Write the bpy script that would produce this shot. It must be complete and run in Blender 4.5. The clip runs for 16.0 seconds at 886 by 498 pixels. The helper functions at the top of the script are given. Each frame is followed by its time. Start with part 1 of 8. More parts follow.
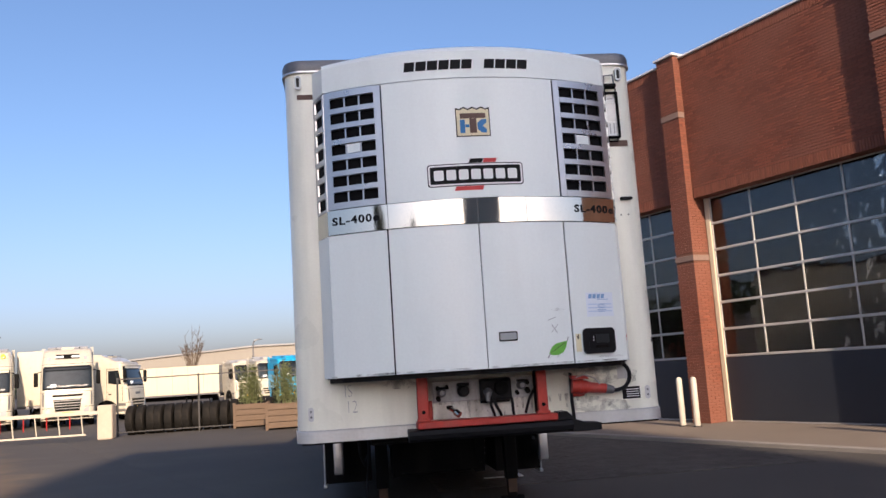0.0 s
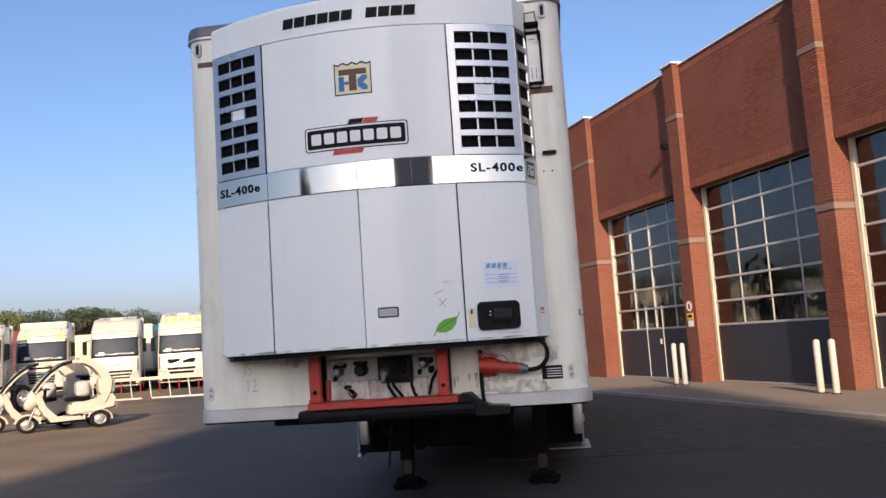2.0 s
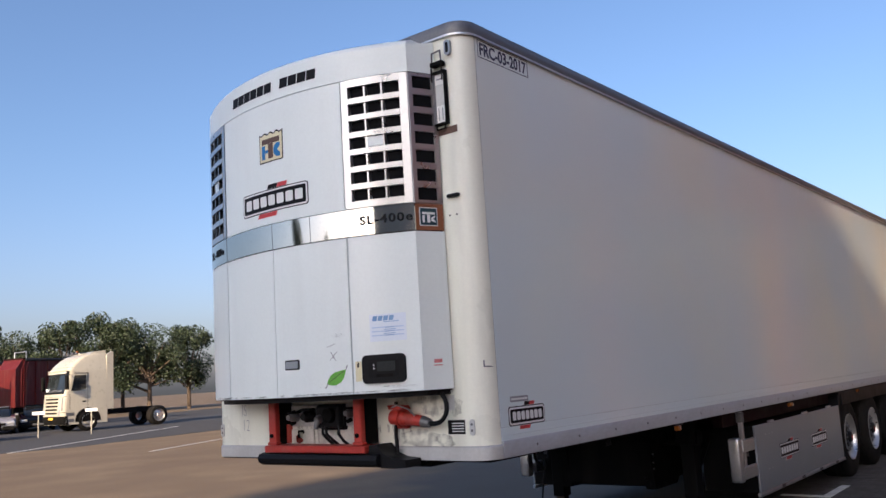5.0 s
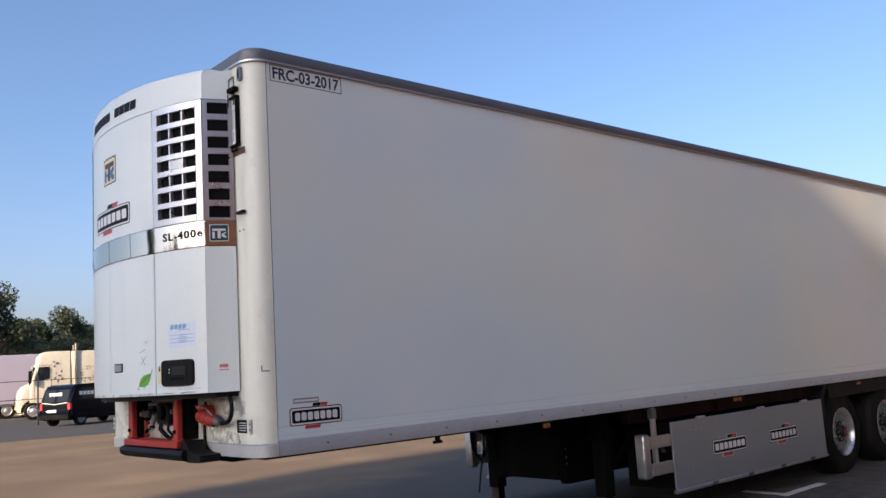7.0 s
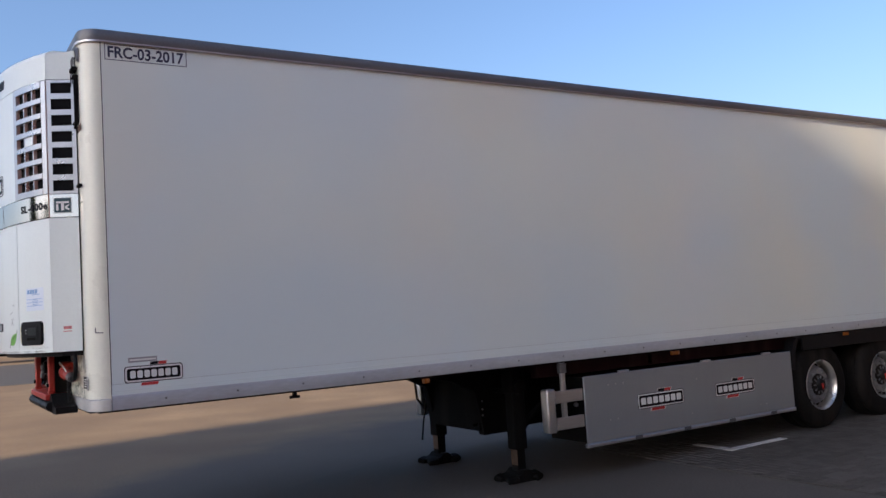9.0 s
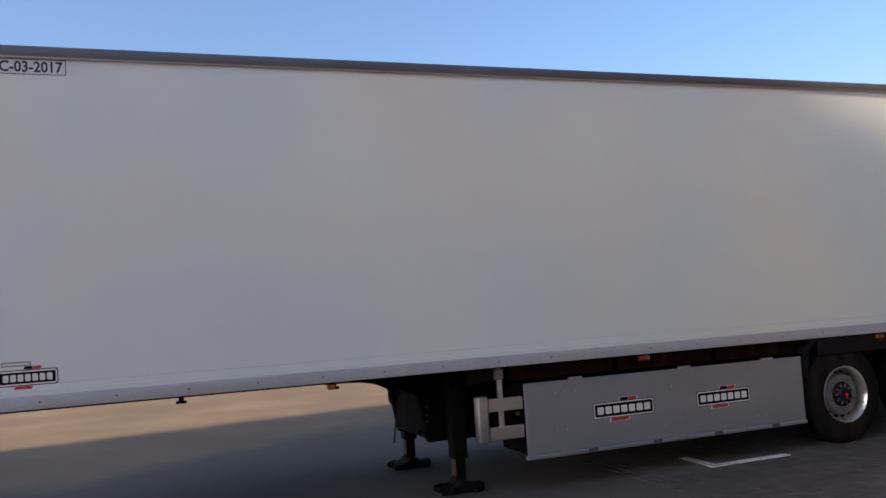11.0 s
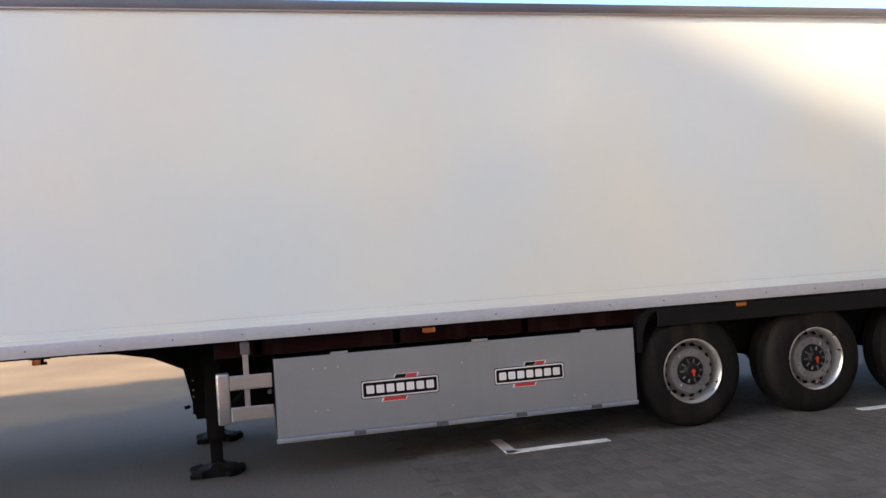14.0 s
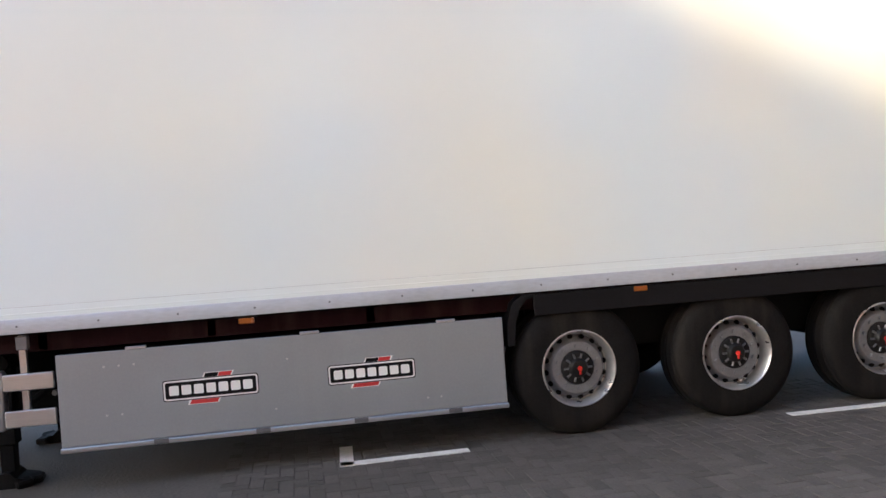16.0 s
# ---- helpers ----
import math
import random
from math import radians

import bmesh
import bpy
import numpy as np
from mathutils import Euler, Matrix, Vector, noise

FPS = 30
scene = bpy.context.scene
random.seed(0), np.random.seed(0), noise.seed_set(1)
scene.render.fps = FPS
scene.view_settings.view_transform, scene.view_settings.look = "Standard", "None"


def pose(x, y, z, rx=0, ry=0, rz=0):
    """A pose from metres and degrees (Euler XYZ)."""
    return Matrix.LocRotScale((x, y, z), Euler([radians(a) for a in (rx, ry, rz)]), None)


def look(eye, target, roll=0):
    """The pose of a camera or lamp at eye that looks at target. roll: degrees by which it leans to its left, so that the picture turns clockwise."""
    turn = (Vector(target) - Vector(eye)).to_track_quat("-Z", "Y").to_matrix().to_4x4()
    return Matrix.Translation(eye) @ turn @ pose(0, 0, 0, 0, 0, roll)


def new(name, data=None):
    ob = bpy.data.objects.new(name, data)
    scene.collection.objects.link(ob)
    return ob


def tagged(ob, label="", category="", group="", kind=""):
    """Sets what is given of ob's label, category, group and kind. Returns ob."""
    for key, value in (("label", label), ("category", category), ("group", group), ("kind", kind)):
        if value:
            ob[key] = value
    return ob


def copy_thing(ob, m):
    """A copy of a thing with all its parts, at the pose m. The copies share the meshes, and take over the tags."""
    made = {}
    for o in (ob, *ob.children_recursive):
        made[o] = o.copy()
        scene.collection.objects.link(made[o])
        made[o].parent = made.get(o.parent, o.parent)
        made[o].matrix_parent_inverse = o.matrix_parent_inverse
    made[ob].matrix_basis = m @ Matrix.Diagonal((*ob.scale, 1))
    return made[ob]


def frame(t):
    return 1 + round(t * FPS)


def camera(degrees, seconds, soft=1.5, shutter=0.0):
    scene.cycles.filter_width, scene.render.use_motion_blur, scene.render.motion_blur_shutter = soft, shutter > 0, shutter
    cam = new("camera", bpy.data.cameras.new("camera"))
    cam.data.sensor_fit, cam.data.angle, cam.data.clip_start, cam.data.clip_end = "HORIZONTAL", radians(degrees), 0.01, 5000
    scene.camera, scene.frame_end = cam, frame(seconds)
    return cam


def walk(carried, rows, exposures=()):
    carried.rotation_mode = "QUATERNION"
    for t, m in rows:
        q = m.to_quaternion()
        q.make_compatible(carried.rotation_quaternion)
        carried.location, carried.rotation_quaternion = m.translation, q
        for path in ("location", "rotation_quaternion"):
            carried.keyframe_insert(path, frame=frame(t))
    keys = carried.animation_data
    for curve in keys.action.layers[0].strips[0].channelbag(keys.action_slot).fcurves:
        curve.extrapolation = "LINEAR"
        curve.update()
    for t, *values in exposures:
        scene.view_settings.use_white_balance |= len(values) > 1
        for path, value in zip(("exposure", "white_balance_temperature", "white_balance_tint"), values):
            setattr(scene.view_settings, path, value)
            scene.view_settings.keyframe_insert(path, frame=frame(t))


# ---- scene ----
cam = camera(55.1, 16.0)
METRES, EYE, TILT, LEAN, TURN = 17.62, 1.57, 0.0, 0.0, -6.3
ROWS = [
    (0.0, 0.0, 0.0, 0.0, 0.52, 8.17, 3.64),
    (0.5, 0.0297, 0.0029, -0.0002, 2.93, 5.26, 3.92),
    (1.0, 0.0568, 0.0133, 0.0003, 6.48, 4.99, 3.99),
    (1.5, 0.0852, 0.024, 0.0009, 11.21, 5.06, 3.95),
    (2.0, 0.1107, 0.0415, 0.0005, 14.13, 6.14, 3.87),
    (2.5, 0.138, 0.0533, -0.0002, 17.9, 8.76, 3.72),
    (3.0, 0.1653, 0.0682, -0.0015, 22.34, 8.98, 3.69),
    (3.5, 0.1938, 0.0828, -0.0003, 26.87, 9.06, 3.62),
    (6.0, 0.3317, 0.1845, 0.0056, 54.04, 8.0, 3.44),
    (6.5, 0.3557, 0.2085, 0.0049, 55.36, 7.97, 3.4),
    (7.0, 0.3808, 0.2299, 0.0045, 55.34, 7.8, 3.5),
    (7.5, 0.3989, 0.2534, 0.0053, 56.56, 6.99, 3.69),
    (8.0, 0.4184, 0.2776, 0.0059, 58.26, 5.54, 3.7),
    (10.5, 0.4718, 0.4279, 0.0086, 74.33, 3.9, 3.52),
    (11.0, 0.4732, 0.4589, 0.0072, 75.93, 3.93, 3.57),
    (11.5, 0.4785, 0.4884, 0.0071, 78.29, 3.92, 3.57),
    (12.0, 0.4796, 0.517, 0.0063, 81.75, 3.68, 2.93),
    (12.5, 0.4799, 0.5477, 0.0055, 82.48, 2.45, 1.68),
    (13.0, 0.4725, 0.5745, 0.0026, 82.09, 1.52, -2.57),
    (13.5, 0.4647, 0.6028, 0.006, 81.92, 1.09, -0.21),
    (14.0, 0.4533, 0.629, 0.007, 82.16, 0.61, 3.56),
    (14.5, 0.4394, 0.6552, 0.0064, 82.98, 0.35, 3.74),
    (15.0, 0.4263, 0.6817, 0.0063, 82.9, -0.01, 3.83),
    (15.5, 0.4109, 0.7083, 0.0029, 84.55, 0.06, 3.79),
    (16.0, 0.3977, 0.736, 0.0026, 86.46, -0.99, 3.91),
]
walk(cam, [(t, pose(0, 0, EYE, TILT, LEAN, TURN) @ pose(METRES * x, METRES * y, METRES * z, 90 + pitch, roll, yaw)) for t, x, y, z, yaw, pitch, roll in ROWS],
     exposures=((0.0, 0.92, 5650, 12), (3.5, 0.94, 5650, 11), (6.0, 1.17, 5700, 9), (8.0, 1.21, 5700, 9), (10.3, 1.30, 5700, 8), (12.2, 1.48, 5700, 8), (13.0, 2.04, 5850, 6), (13.5, 2.28, 5950, 5), (14.5, 2.54, 6000, 4), (16.0, 2.62, 6000, 4)))

# ---- world, sun ----
SUN_WAY = Vector((-0.15, 0.985, 0.0)).normalized()
ELEV = radians(23.0)
world = bpy.data.worlds.new("world")
scene.world = world
world.use_nodes = True
wn = world.node_tree.nodes
sky = wn.new("ShaderNodeTexSky")
sky.sky_type, sky.sun_disc = "NISHITA", False
sky.sun_elevation, sky.sun_rotation = ELEV, math.atan2(-SUN_WAY.x, -SUN_WAY.y)
sky.air_density, sky.dust_density, sky.ozone_density = 1.0, 2.8, 1.6
wn["Background"].inputs["Strength"].default_value = 0.09
haze = wn.new("ShaderNodeVectorMath")
haze.operation = "MULTIPLY"
way = wn.new("ShaderNodeTexCoord")
up_z = wn.new("ShaderNodeSeparateXYZ")
low_air = wn.new("ShaderNodeMapRange")
low_air.inputs["From Max"].default_value = 0.30
low_air.interpolation_type = "SMOOTHSTEP"
air = wn.new("ShaderNodeMix")
air.data_type = "RGBA"
air.inputs["A"].default_value, air.inputs["B"].default_value = (1.08, 0.95, 1.05, 1), (0.985, 0.97, 1.02, 1)
world.node_tree.links.new(way.outputs["Generated"], up_z.inputs["Vector"])
world.node_tree.links.new(up_z.outputs["Z"], low_air.inputs["Value"])
world.node_tree.links.new(low_air.outputs["Result"], air.inputs["Factor"])
world.node_tree.links.new(air.outputs["Result"], haze.inputs[1])
world.node_tree.links.new(sky.outputs["Color"], haze.inputs[0])
world.node_tree.links.new(haze.outputs["Vector"], wn["Background"].inputs["Color"])
sun = new("sun", bpy.data.lights.new("sun", "SUN"))
sun.data.energy, sun.data.angle, sun.data.color = 4.7, radians(0.8), (1.0, 0.71, 0.43)
sun.matrix_world = look((0, 0, 30), Vector((0, 0, 30)) + Vector((SUN_WAY.x * math.cos(ELEV), SUN_WAY.y * math.cos(ELEV), -math.sin(ELEV))))

# ---- materials ----
MATS = {}


def mat(name, col, rough=0.5, metal=0.0, var=0.08, scale=6.0, detail=6.0, bump=0.0, grain=60.0, coat=0.0, dirt=0.0, stretch=(1, 1, 1), island=0.0, rvar=0.1, spec=0.5, second=None):
    """A painted or raw surface: blotches, fine grain, optional streaky dirt and small relief."""
    if name in MATS:
        return MATS[name]
    m = bpy.data.materials.new(name)
    m.use_nodes = True
    nt = m.node_tree
    b = nt.nodes["Principled BSDF"]
    tc = nt.nodes.new("ShaderNodeTexCoord")
    mp = nt.nodes.new("ShaderNodeMapping")
    mp.inputs["Scale"].default_value = stretch
    nt.links.new(tc.outputs["Object"], mp.inputs["Vector"])
    n1 = nt.nodes.new("ShaderNodeTexNoise")
    n1.inputs["Scale"].default_value, n1.inputs["Detail"].default_value = scale, detail
    n2 = nt.nodes.new("ShaderNodeTexNoise")
    n2.inputs["Scale"].default_value, n2.inputs["Detail"].default_value = grain, 3
    for n in (n1, n2):
        nt.links.new(mp.outputs["Vector"], n.inputs["Vector"])
    ad = nt.nodes.new("ShaderNodeMath")
    ad.operation = "ADD"
    nt.links.new(n1.outputs["Fac"], ad.inputs[0])
    nt.links.new(n2.outputs["Fac"], ad.inputs[1])
    mr = nt.nodes.new("ShaderNodeMapRange")
    mr.inputs["From Min"].default_value, mr.inputs["From Max"].default_value = 0.6, 1.4
    mr.inputs["To Min"].default_value, mr.inputs["To Max"].default_value = 1 - var, 1 + var
    nt.links.new(ad.outputs[0], mr.inputs["Value"])
    last = mr.outputs["Result"]
    if island:
        gi = nt.nodes.new("ShaderNodeNewGeometry")
        oi = nt.nodes.new("ShaderNodeObjectInfo")
        sm = nt.nodes.new("ShaderNodeMath")
        sm.operation = "ADD"
        nt.links.new(gi.outputs["Random Per Island"], sm.inputs[0])
        nt.links.new(oi.outputs["Random"], sm.inputs[1])
        fr = nt.nodes.new("ShaderNodeMath")
        fr.operation = "FRACT"
        nt.links.new(sm.outputs[0], fr.inputs[0])
        mr2 = nt.nodes.new("ShaderNodeMapRange")
        mr2.inputs["To Min"].default_value, mr2.inputs["To Max"].default_value = 1 - island, 1 + island
        nt.links.new(fr.outputs[0], mr2.inputs["Value"])
        mu = nt.nodes.new("ShaderNodeMath")
        mu.operation = "MULTIPLY"
        nt.links.new(last, mu.inputs[0])
        nt.links.new(mr2.outputs["Result"], mu.inputs[1])
        last = mu.outputs[0]
    vm = nt.nodes.new("ShaderNodeVectorMath")
    vm.operation = "SCALE"
    vm.inputs[0].default_value = col
    nt.links.new(last, vm.inputs["Scale"])
    colour = vm.outputs["Vector"]
    if second:
        n4 = nt.nodes.new("ShaderNodeTexNoise")
        n4.inputs["Scale"].default_value, n4.inputs["Detail"].default_value = second[1], 1.5
        nt.links.new(tc.outputs["Object"], n4.inputs["Vector"])
        r4 = nt.nodes.new("ShaderNodeMapRange")
        r4.inputs["From Min"].default_value, r4.inputs["From Max"].default_value = 0.35, 0.65
        nt.links.new(n4.outputs["Fac"], r4.inputs["Value"])
        m4 = nt.nodes.new("ShaderNodeMix")
        m4.data_type = "RGBA"
        m4.inputs["B"].default_value = (*second[0], 1)
        nt.links.new(r4.outputs["Result"], m4.inputs["Factor"])
        nt.links.new(colour, m4.inputs["A"])
        colour = m4.outputs["Result"]
    if dirt:
        n3 = nt.nodes.new("ShaderNodeTexNoise")
        n3.inputs["Scale"].default_value, n3.inputs["Detail"].default_value = 1.3, 8
        mp3 = nt.nodes.new("ShaderNodeMapping")
        mp3.inputs["Scale"].default_value = (4, 4, 0.5)
        nt.links.new(tc.outputs["Object"], mp3.inputs["Vector"])
        nt.links.new(mp3.outputs["Vector"], n3.inputs["Vector"])
        rp = nt.nodes.new("ShaderNodeMapRange")
        rp.inputs["From Min"].default_value, rp.inputs["From Max"].default_value = 0.5, 0.75
        rp.inputs["To Max"].default_value = dirt
        nt.links.new(n3.outputs["Fac"], rp.inputs["Value"])
        mx = nt.nodes.new("ShaderNodeMix")
        mx.data_type = "RGBA"
        mx.inputs["B"].default_value = (0.16, 0.13, 0.10, 1)
        nt.links.new(rp.outputs["Result"], mx.inputs["Factor"])
        nt.links.new(colour, mx.inputs["A"])
        colour = mx.outputs["Result"]
    nt.links.new(colour, b.inputs["Base Color"])
    r2 = nt.nodes.new("ShaderNodeMapRange")
    r2.inputs["To Min"].default_value, r2.inputs["To Max"].default_value = max(0.02, rough - rvar), min(1, rough + rvar)
    nt.links.new(n1.outputs["Fac"], r2.inputs["Value"])
    nt.links.new(r2.outputs["Result"], b.inputs["Roughness"])
    b.inputs["Metallic"].default_value = metal
    b.inputs["Specular IOR Level"].default_value = spec
    b.inputs["Coat Weight"].default_value = coat
    if bump:
        bp = nt.nodes.new("ShaderNodeBump")
        bp.inputs["Strength"].default_value, bp.inputs["Distance"].default_value = bump, 0.01
        nt.links.new(n2.outputs["Fac"], bp.inputs["Height"])
        nt.links.new(bp.outputs["Normal"], b.inputs["Normal"])
    MATS[name] = m
    return m


def glass_mat(name, tint, ior=1.5, wave=0.0):
    m = bpy.data.materials.new(name)
    m.use_nodes = True
    nt = m.node_tree
    nt.nodes.remove(nt.nodes["Principled BSDF"])
    out = nt.nodes["Material Output"]
    tr = nt.nodes.new("ShaderNodeBsdfTransparent")
    tr.inputs["Color"].default_value = (*tint, 1)
    gl = nt.nodes.new("ShaderNodeBsdfGlossy")
    gl.inputs["Roughness"].default_value = 0.02
    fr = nt.nodes.new("ShaderNodeFresnel")
    fr.inputs["IOR"].default_value = ior
    mx = nt.nodes.new("ShaderNodeMixShader")
    nt.links.new(fr.outputs[0], mx.inputs[0])
    nt.links.new(tr.outputs[0], mx.inputs[1])
    nt.links.new(gl.outputs[0], mx.inputs[2])
    nt.links.new(mx.outputs[0], out.inputs["Surface"])
    if wave:
        tc = nt.nodes.new("ShaderNodeTexCoord")
        nz = nt.nodes.new("ShaderNodeTexNoise")
        nz.inputs["Scale"].default_value = 2.2
        bp = nt.nodes.new("ShaderNodeBump")
        bp.inputs["Strength"].default_value, bp.inputs["Distance"].default_value = wave, 0.02
        nt.links.new(tc.outputs["Object"], nz.inputs["Vector"])
        nt.links.new(nz.outputs["Fac"], bp.inputs["Height"])
        nt.links.new(bp.outputs["Normal"], gl.inputs["Normal"])
    MATS[name] = m
    return m


def stain_mat(name, col, most, scale):
    """Thin uneven grime: patchy, partly see-through."""
    m = bpy.data.materials.new(name)
    m.use_nodes = True
    nt = m.node_tree
    b = nt.nodes["Principled BSDF"]
    b.inputs["Base Color"].default_value = (*col, 1)
    b.inputs["Roughness"].default_value = 0.7
    b.inputs["Specular IOR Level"].default_value = 0.1
    tc = nt.nodes.new("ShaderNodeTexCoord")
    nz = nt.nodes.new("ShaderNodeTexNoise")
    nz.inputs["Scale"].default_value, nz.inputs["Detail"].default_value = scale, 8
    nt.links.new(tc.outputs["Object"], nz.inputs["Vector"])
    mr = nt.nodes.new("ShaderNodeMapRange")
    mr.inputs["From Min"].default_value, mr.inputs["From Max"].default_value, mr.inputs["To Max"].default_value = 0.40, 0.78, most
    nt.links.new(nz.outputs["Fac"], mr.inputs["Value"])
    nt.links.new(mr.outputs["Result"], b.inputs["Alpha"])
    return m


def mixed_past(m, colour, at, way, reach):
    """Mixes another surface colour in raggedly past a line at a place, towards a way."""
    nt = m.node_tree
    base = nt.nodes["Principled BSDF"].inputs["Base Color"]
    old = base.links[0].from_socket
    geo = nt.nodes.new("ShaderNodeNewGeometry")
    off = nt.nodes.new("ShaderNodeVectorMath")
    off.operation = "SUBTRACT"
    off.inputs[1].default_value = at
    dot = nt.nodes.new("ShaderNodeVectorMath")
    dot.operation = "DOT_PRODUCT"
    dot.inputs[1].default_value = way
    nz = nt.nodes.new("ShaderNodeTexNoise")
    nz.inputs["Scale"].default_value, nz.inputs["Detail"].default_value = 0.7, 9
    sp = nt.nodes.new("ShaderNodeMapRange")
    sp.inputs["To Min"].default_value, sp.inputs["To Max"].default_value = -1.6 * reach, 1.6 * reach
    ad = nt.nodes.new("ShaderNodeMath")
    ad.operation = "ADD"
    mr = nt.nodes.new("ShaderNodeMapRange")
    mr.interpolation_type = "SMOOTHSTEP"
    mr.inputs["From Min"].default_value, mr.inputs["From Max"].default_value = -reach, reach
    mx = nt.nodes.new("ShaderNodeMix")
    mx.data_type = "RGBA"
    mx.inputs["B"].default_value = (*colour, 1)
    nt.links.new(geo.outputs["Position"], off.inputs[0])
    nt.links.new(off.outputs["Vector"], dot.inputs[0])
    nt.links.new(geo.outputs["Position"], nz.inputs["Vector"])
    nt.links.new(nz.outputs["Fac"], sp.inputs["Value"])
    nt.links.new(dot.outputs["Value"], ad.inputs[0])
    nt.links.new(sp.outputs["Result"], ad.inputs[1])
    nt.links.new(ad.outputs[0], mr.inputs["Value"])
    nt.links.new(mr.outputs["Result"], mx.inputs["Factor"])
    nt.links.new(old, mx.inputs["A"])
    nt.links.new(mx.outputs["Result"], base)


def rippled(m, strength, scale, stretch, coat_rough=0.05):
    """Adds long shallow waves of a thin sheet to a material's relief."""
    nt = m.node_tree
    b = nt.nodes["Principled BSDF"]
    tc = nt.nodes.new("ShaderNodeTexCoord")
    mp = nt.nodes.new("ShaderNodeMapping")
    mp.inputs["Scale"].default_value = stretch
    nz = nt.nodes.new("ShaderNodeTexNoise")
    nz.inputs["Scale"].default_value, nz.inputs["Detail"].default_value = scale, 2
    bp = nt.nodes.new("ShaderNodeBump")
    bp.inputs["Strength"].default_value, bp.inputs["Distance"].default_value = strength, 0.02
    nt.links.new(tc.outputs["Object"], mp.inputs["Vector"])
    nt.links.new(mp.outputs["Vector"], nz.inputs["Vector"])
    nt.links.new(nz.outputs["Fac"], bp.inputs["Height"])
    nt.links.new(bp.outputs["Normal"], b.inputs["Normal"])
    nt.links.new(bp.outputs["Normal"], b.inputs["Coat Normal"])
    b.inputs["Coat Roughness"].default_value = coat_rough
    return m


M_GRIME = stain_mat("oily_grime", (0.06, 0.055, 0.05), 0.30, 16)
M_SCUFF = stain_mat("grey_scuff", (0.36, 0.36, 0.37), 0.13, 18)
M_UNIT = mat("unit_white_paint", (0.83, 0.88, 0.85), 0.32, var=0.03, scale=2, dirt=0.05, coat=0.2)
M_CREAM = mat("cream_gelcoat", (0.86, 0.855, 0.73), 0.30, var=0.04, scale=2, dirt=0.22, coat=0.2)
# second tone paints in the soft warm and cool patches of reflected window light
M_SIDE = mat("trailer_side_skin", (0.86, 0.88, 0.79), 0.31, var=0.03, scale=0.28, detail=2, grain=0.9, coat=0.7, rvar=0.02, second=((0.77, 0.86, 0.87), 0.55))
M_SIDE.node_tree.nodes["Principled BSDF"].inputs["Coat Roughness"].default_value = 0.12
M_ALU = mat("brushed_aluminium", (0.56, 0.57, 0.58), 0.34, metal=0.9, var=0.10, scale=5, stretch=(1, 0.1, 1))
M_DALU = mat("weathered_roof_rail", (0.16, 0.16, 0.165), 0.45, metal=0.5, var=0.15, scale=3)
M_CHROME = mat("polished_strip", (0.56, 0.55, 0.50), 0.06, metal=1.0, var=0.03, rvar=0.02)
rippled(M_CHROME, 0.05, 3.0, (1, 1, 0.4))
M_SILVER = mat("silver_grille", (0.52, 0.52, 0.52), 0.3, metal=0.85, var=0.06)
M_BLACK = mat("black_plastic", (0.010, 0.010, 0.011), 0.5, var=0.2, spec=0.12)
M_HOLE = mat("dark_mesh_screen", (0.006, 0.006, 0.007), 0.8, var=0.3, grain=200, bump=0.4, spec=0.12)
M_RUBBER = mat("tyre_rubber", (0.0105, 0.010, 0.0095), 0.75, var=0.3, scale=8, bump=0.2, dirt=0.10, spec=0.10)
M_RED = mat("red_chassis_paint", (0.40, 0.032, 0.020), 0.5, var=0.2, scale=5, dirt=0.5)
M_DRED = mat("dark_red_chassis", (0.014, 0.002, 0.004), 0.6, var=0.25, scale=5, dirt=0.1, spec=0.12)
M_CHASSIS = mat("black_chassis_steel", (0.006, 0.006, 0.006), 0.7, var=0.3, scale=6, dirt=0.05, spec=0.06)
M_GREYBOX = mat("anodised_grey_panel", (0.325, 0.352, 0.372), 0.36, metal=0.45, var=0.05, scale=2, dirt=0.08)
M_WHITE = mat("white_paint", (0.46, 0.43, 0.352), 0.3, var=0.05, dirt=0.08, coat=0.3)
M_STICKW = mat("sticker_white", (0.80, 0.80, 0.78), 0.4, var=0.02)
M_STICKB = mat("sticker_black", (0.008, 0.008, 0.009), 0.5, var=0.05, spec=0.12)
M_STICKR = mat("sticker_red", (0.55, 0.04, 0.04), 0.4, var=0.05)
M_STICKBLUE = mat("sticker_blue", (0.010, 0.16, 0.42), 0.4, var=0.05)
M_STICKC = mat("sticker_cream", (0.74, 0.68, 0.44), 0.4, var=0.03)
M_GREEN = mat("sticker_green", (0.14, 0.42, 0.04), 0.4, var=0.15, scale=20)
M_PAPER = mat("sticker_paper", (0.76, 0.82, 0.89), 0.5, var=0.03)
M_PRINT = mat("pale_blue_print", (0.22, 0.38, 0.62), 0.5, var=0.1)
M_PALE = mat("faint_blue_print", (0.52, 0.63, 0.80), 0.5, var=0.1)
M_SCRIBBLE = mat("grey_marker", (0.33, 0.33, 0.34), 0.7, var=0.2)
M_INK = mat("dark_blue_ink", (0.03, 0.035, 0.07), 0.5, var=0.1)
M_BROWN = mat("brown_tape", (0.11, 0.060, 0.042), 0.6, var=0.2)
M_RUST = mat("rusty_steel", (0.07, 0.042, 0.025), 0.8, var=0.5, scale=12, bump=0.4)
M_AMBER = mat("amber_lens", (0.28, 0.085, 0.015), 0.25, var=0.1)
M_RIM = mat("polished_rim", (0.60, 0.59, 0.57), 0.30, metal=0.8, var=0.10, scale=8, dirt=0.08)
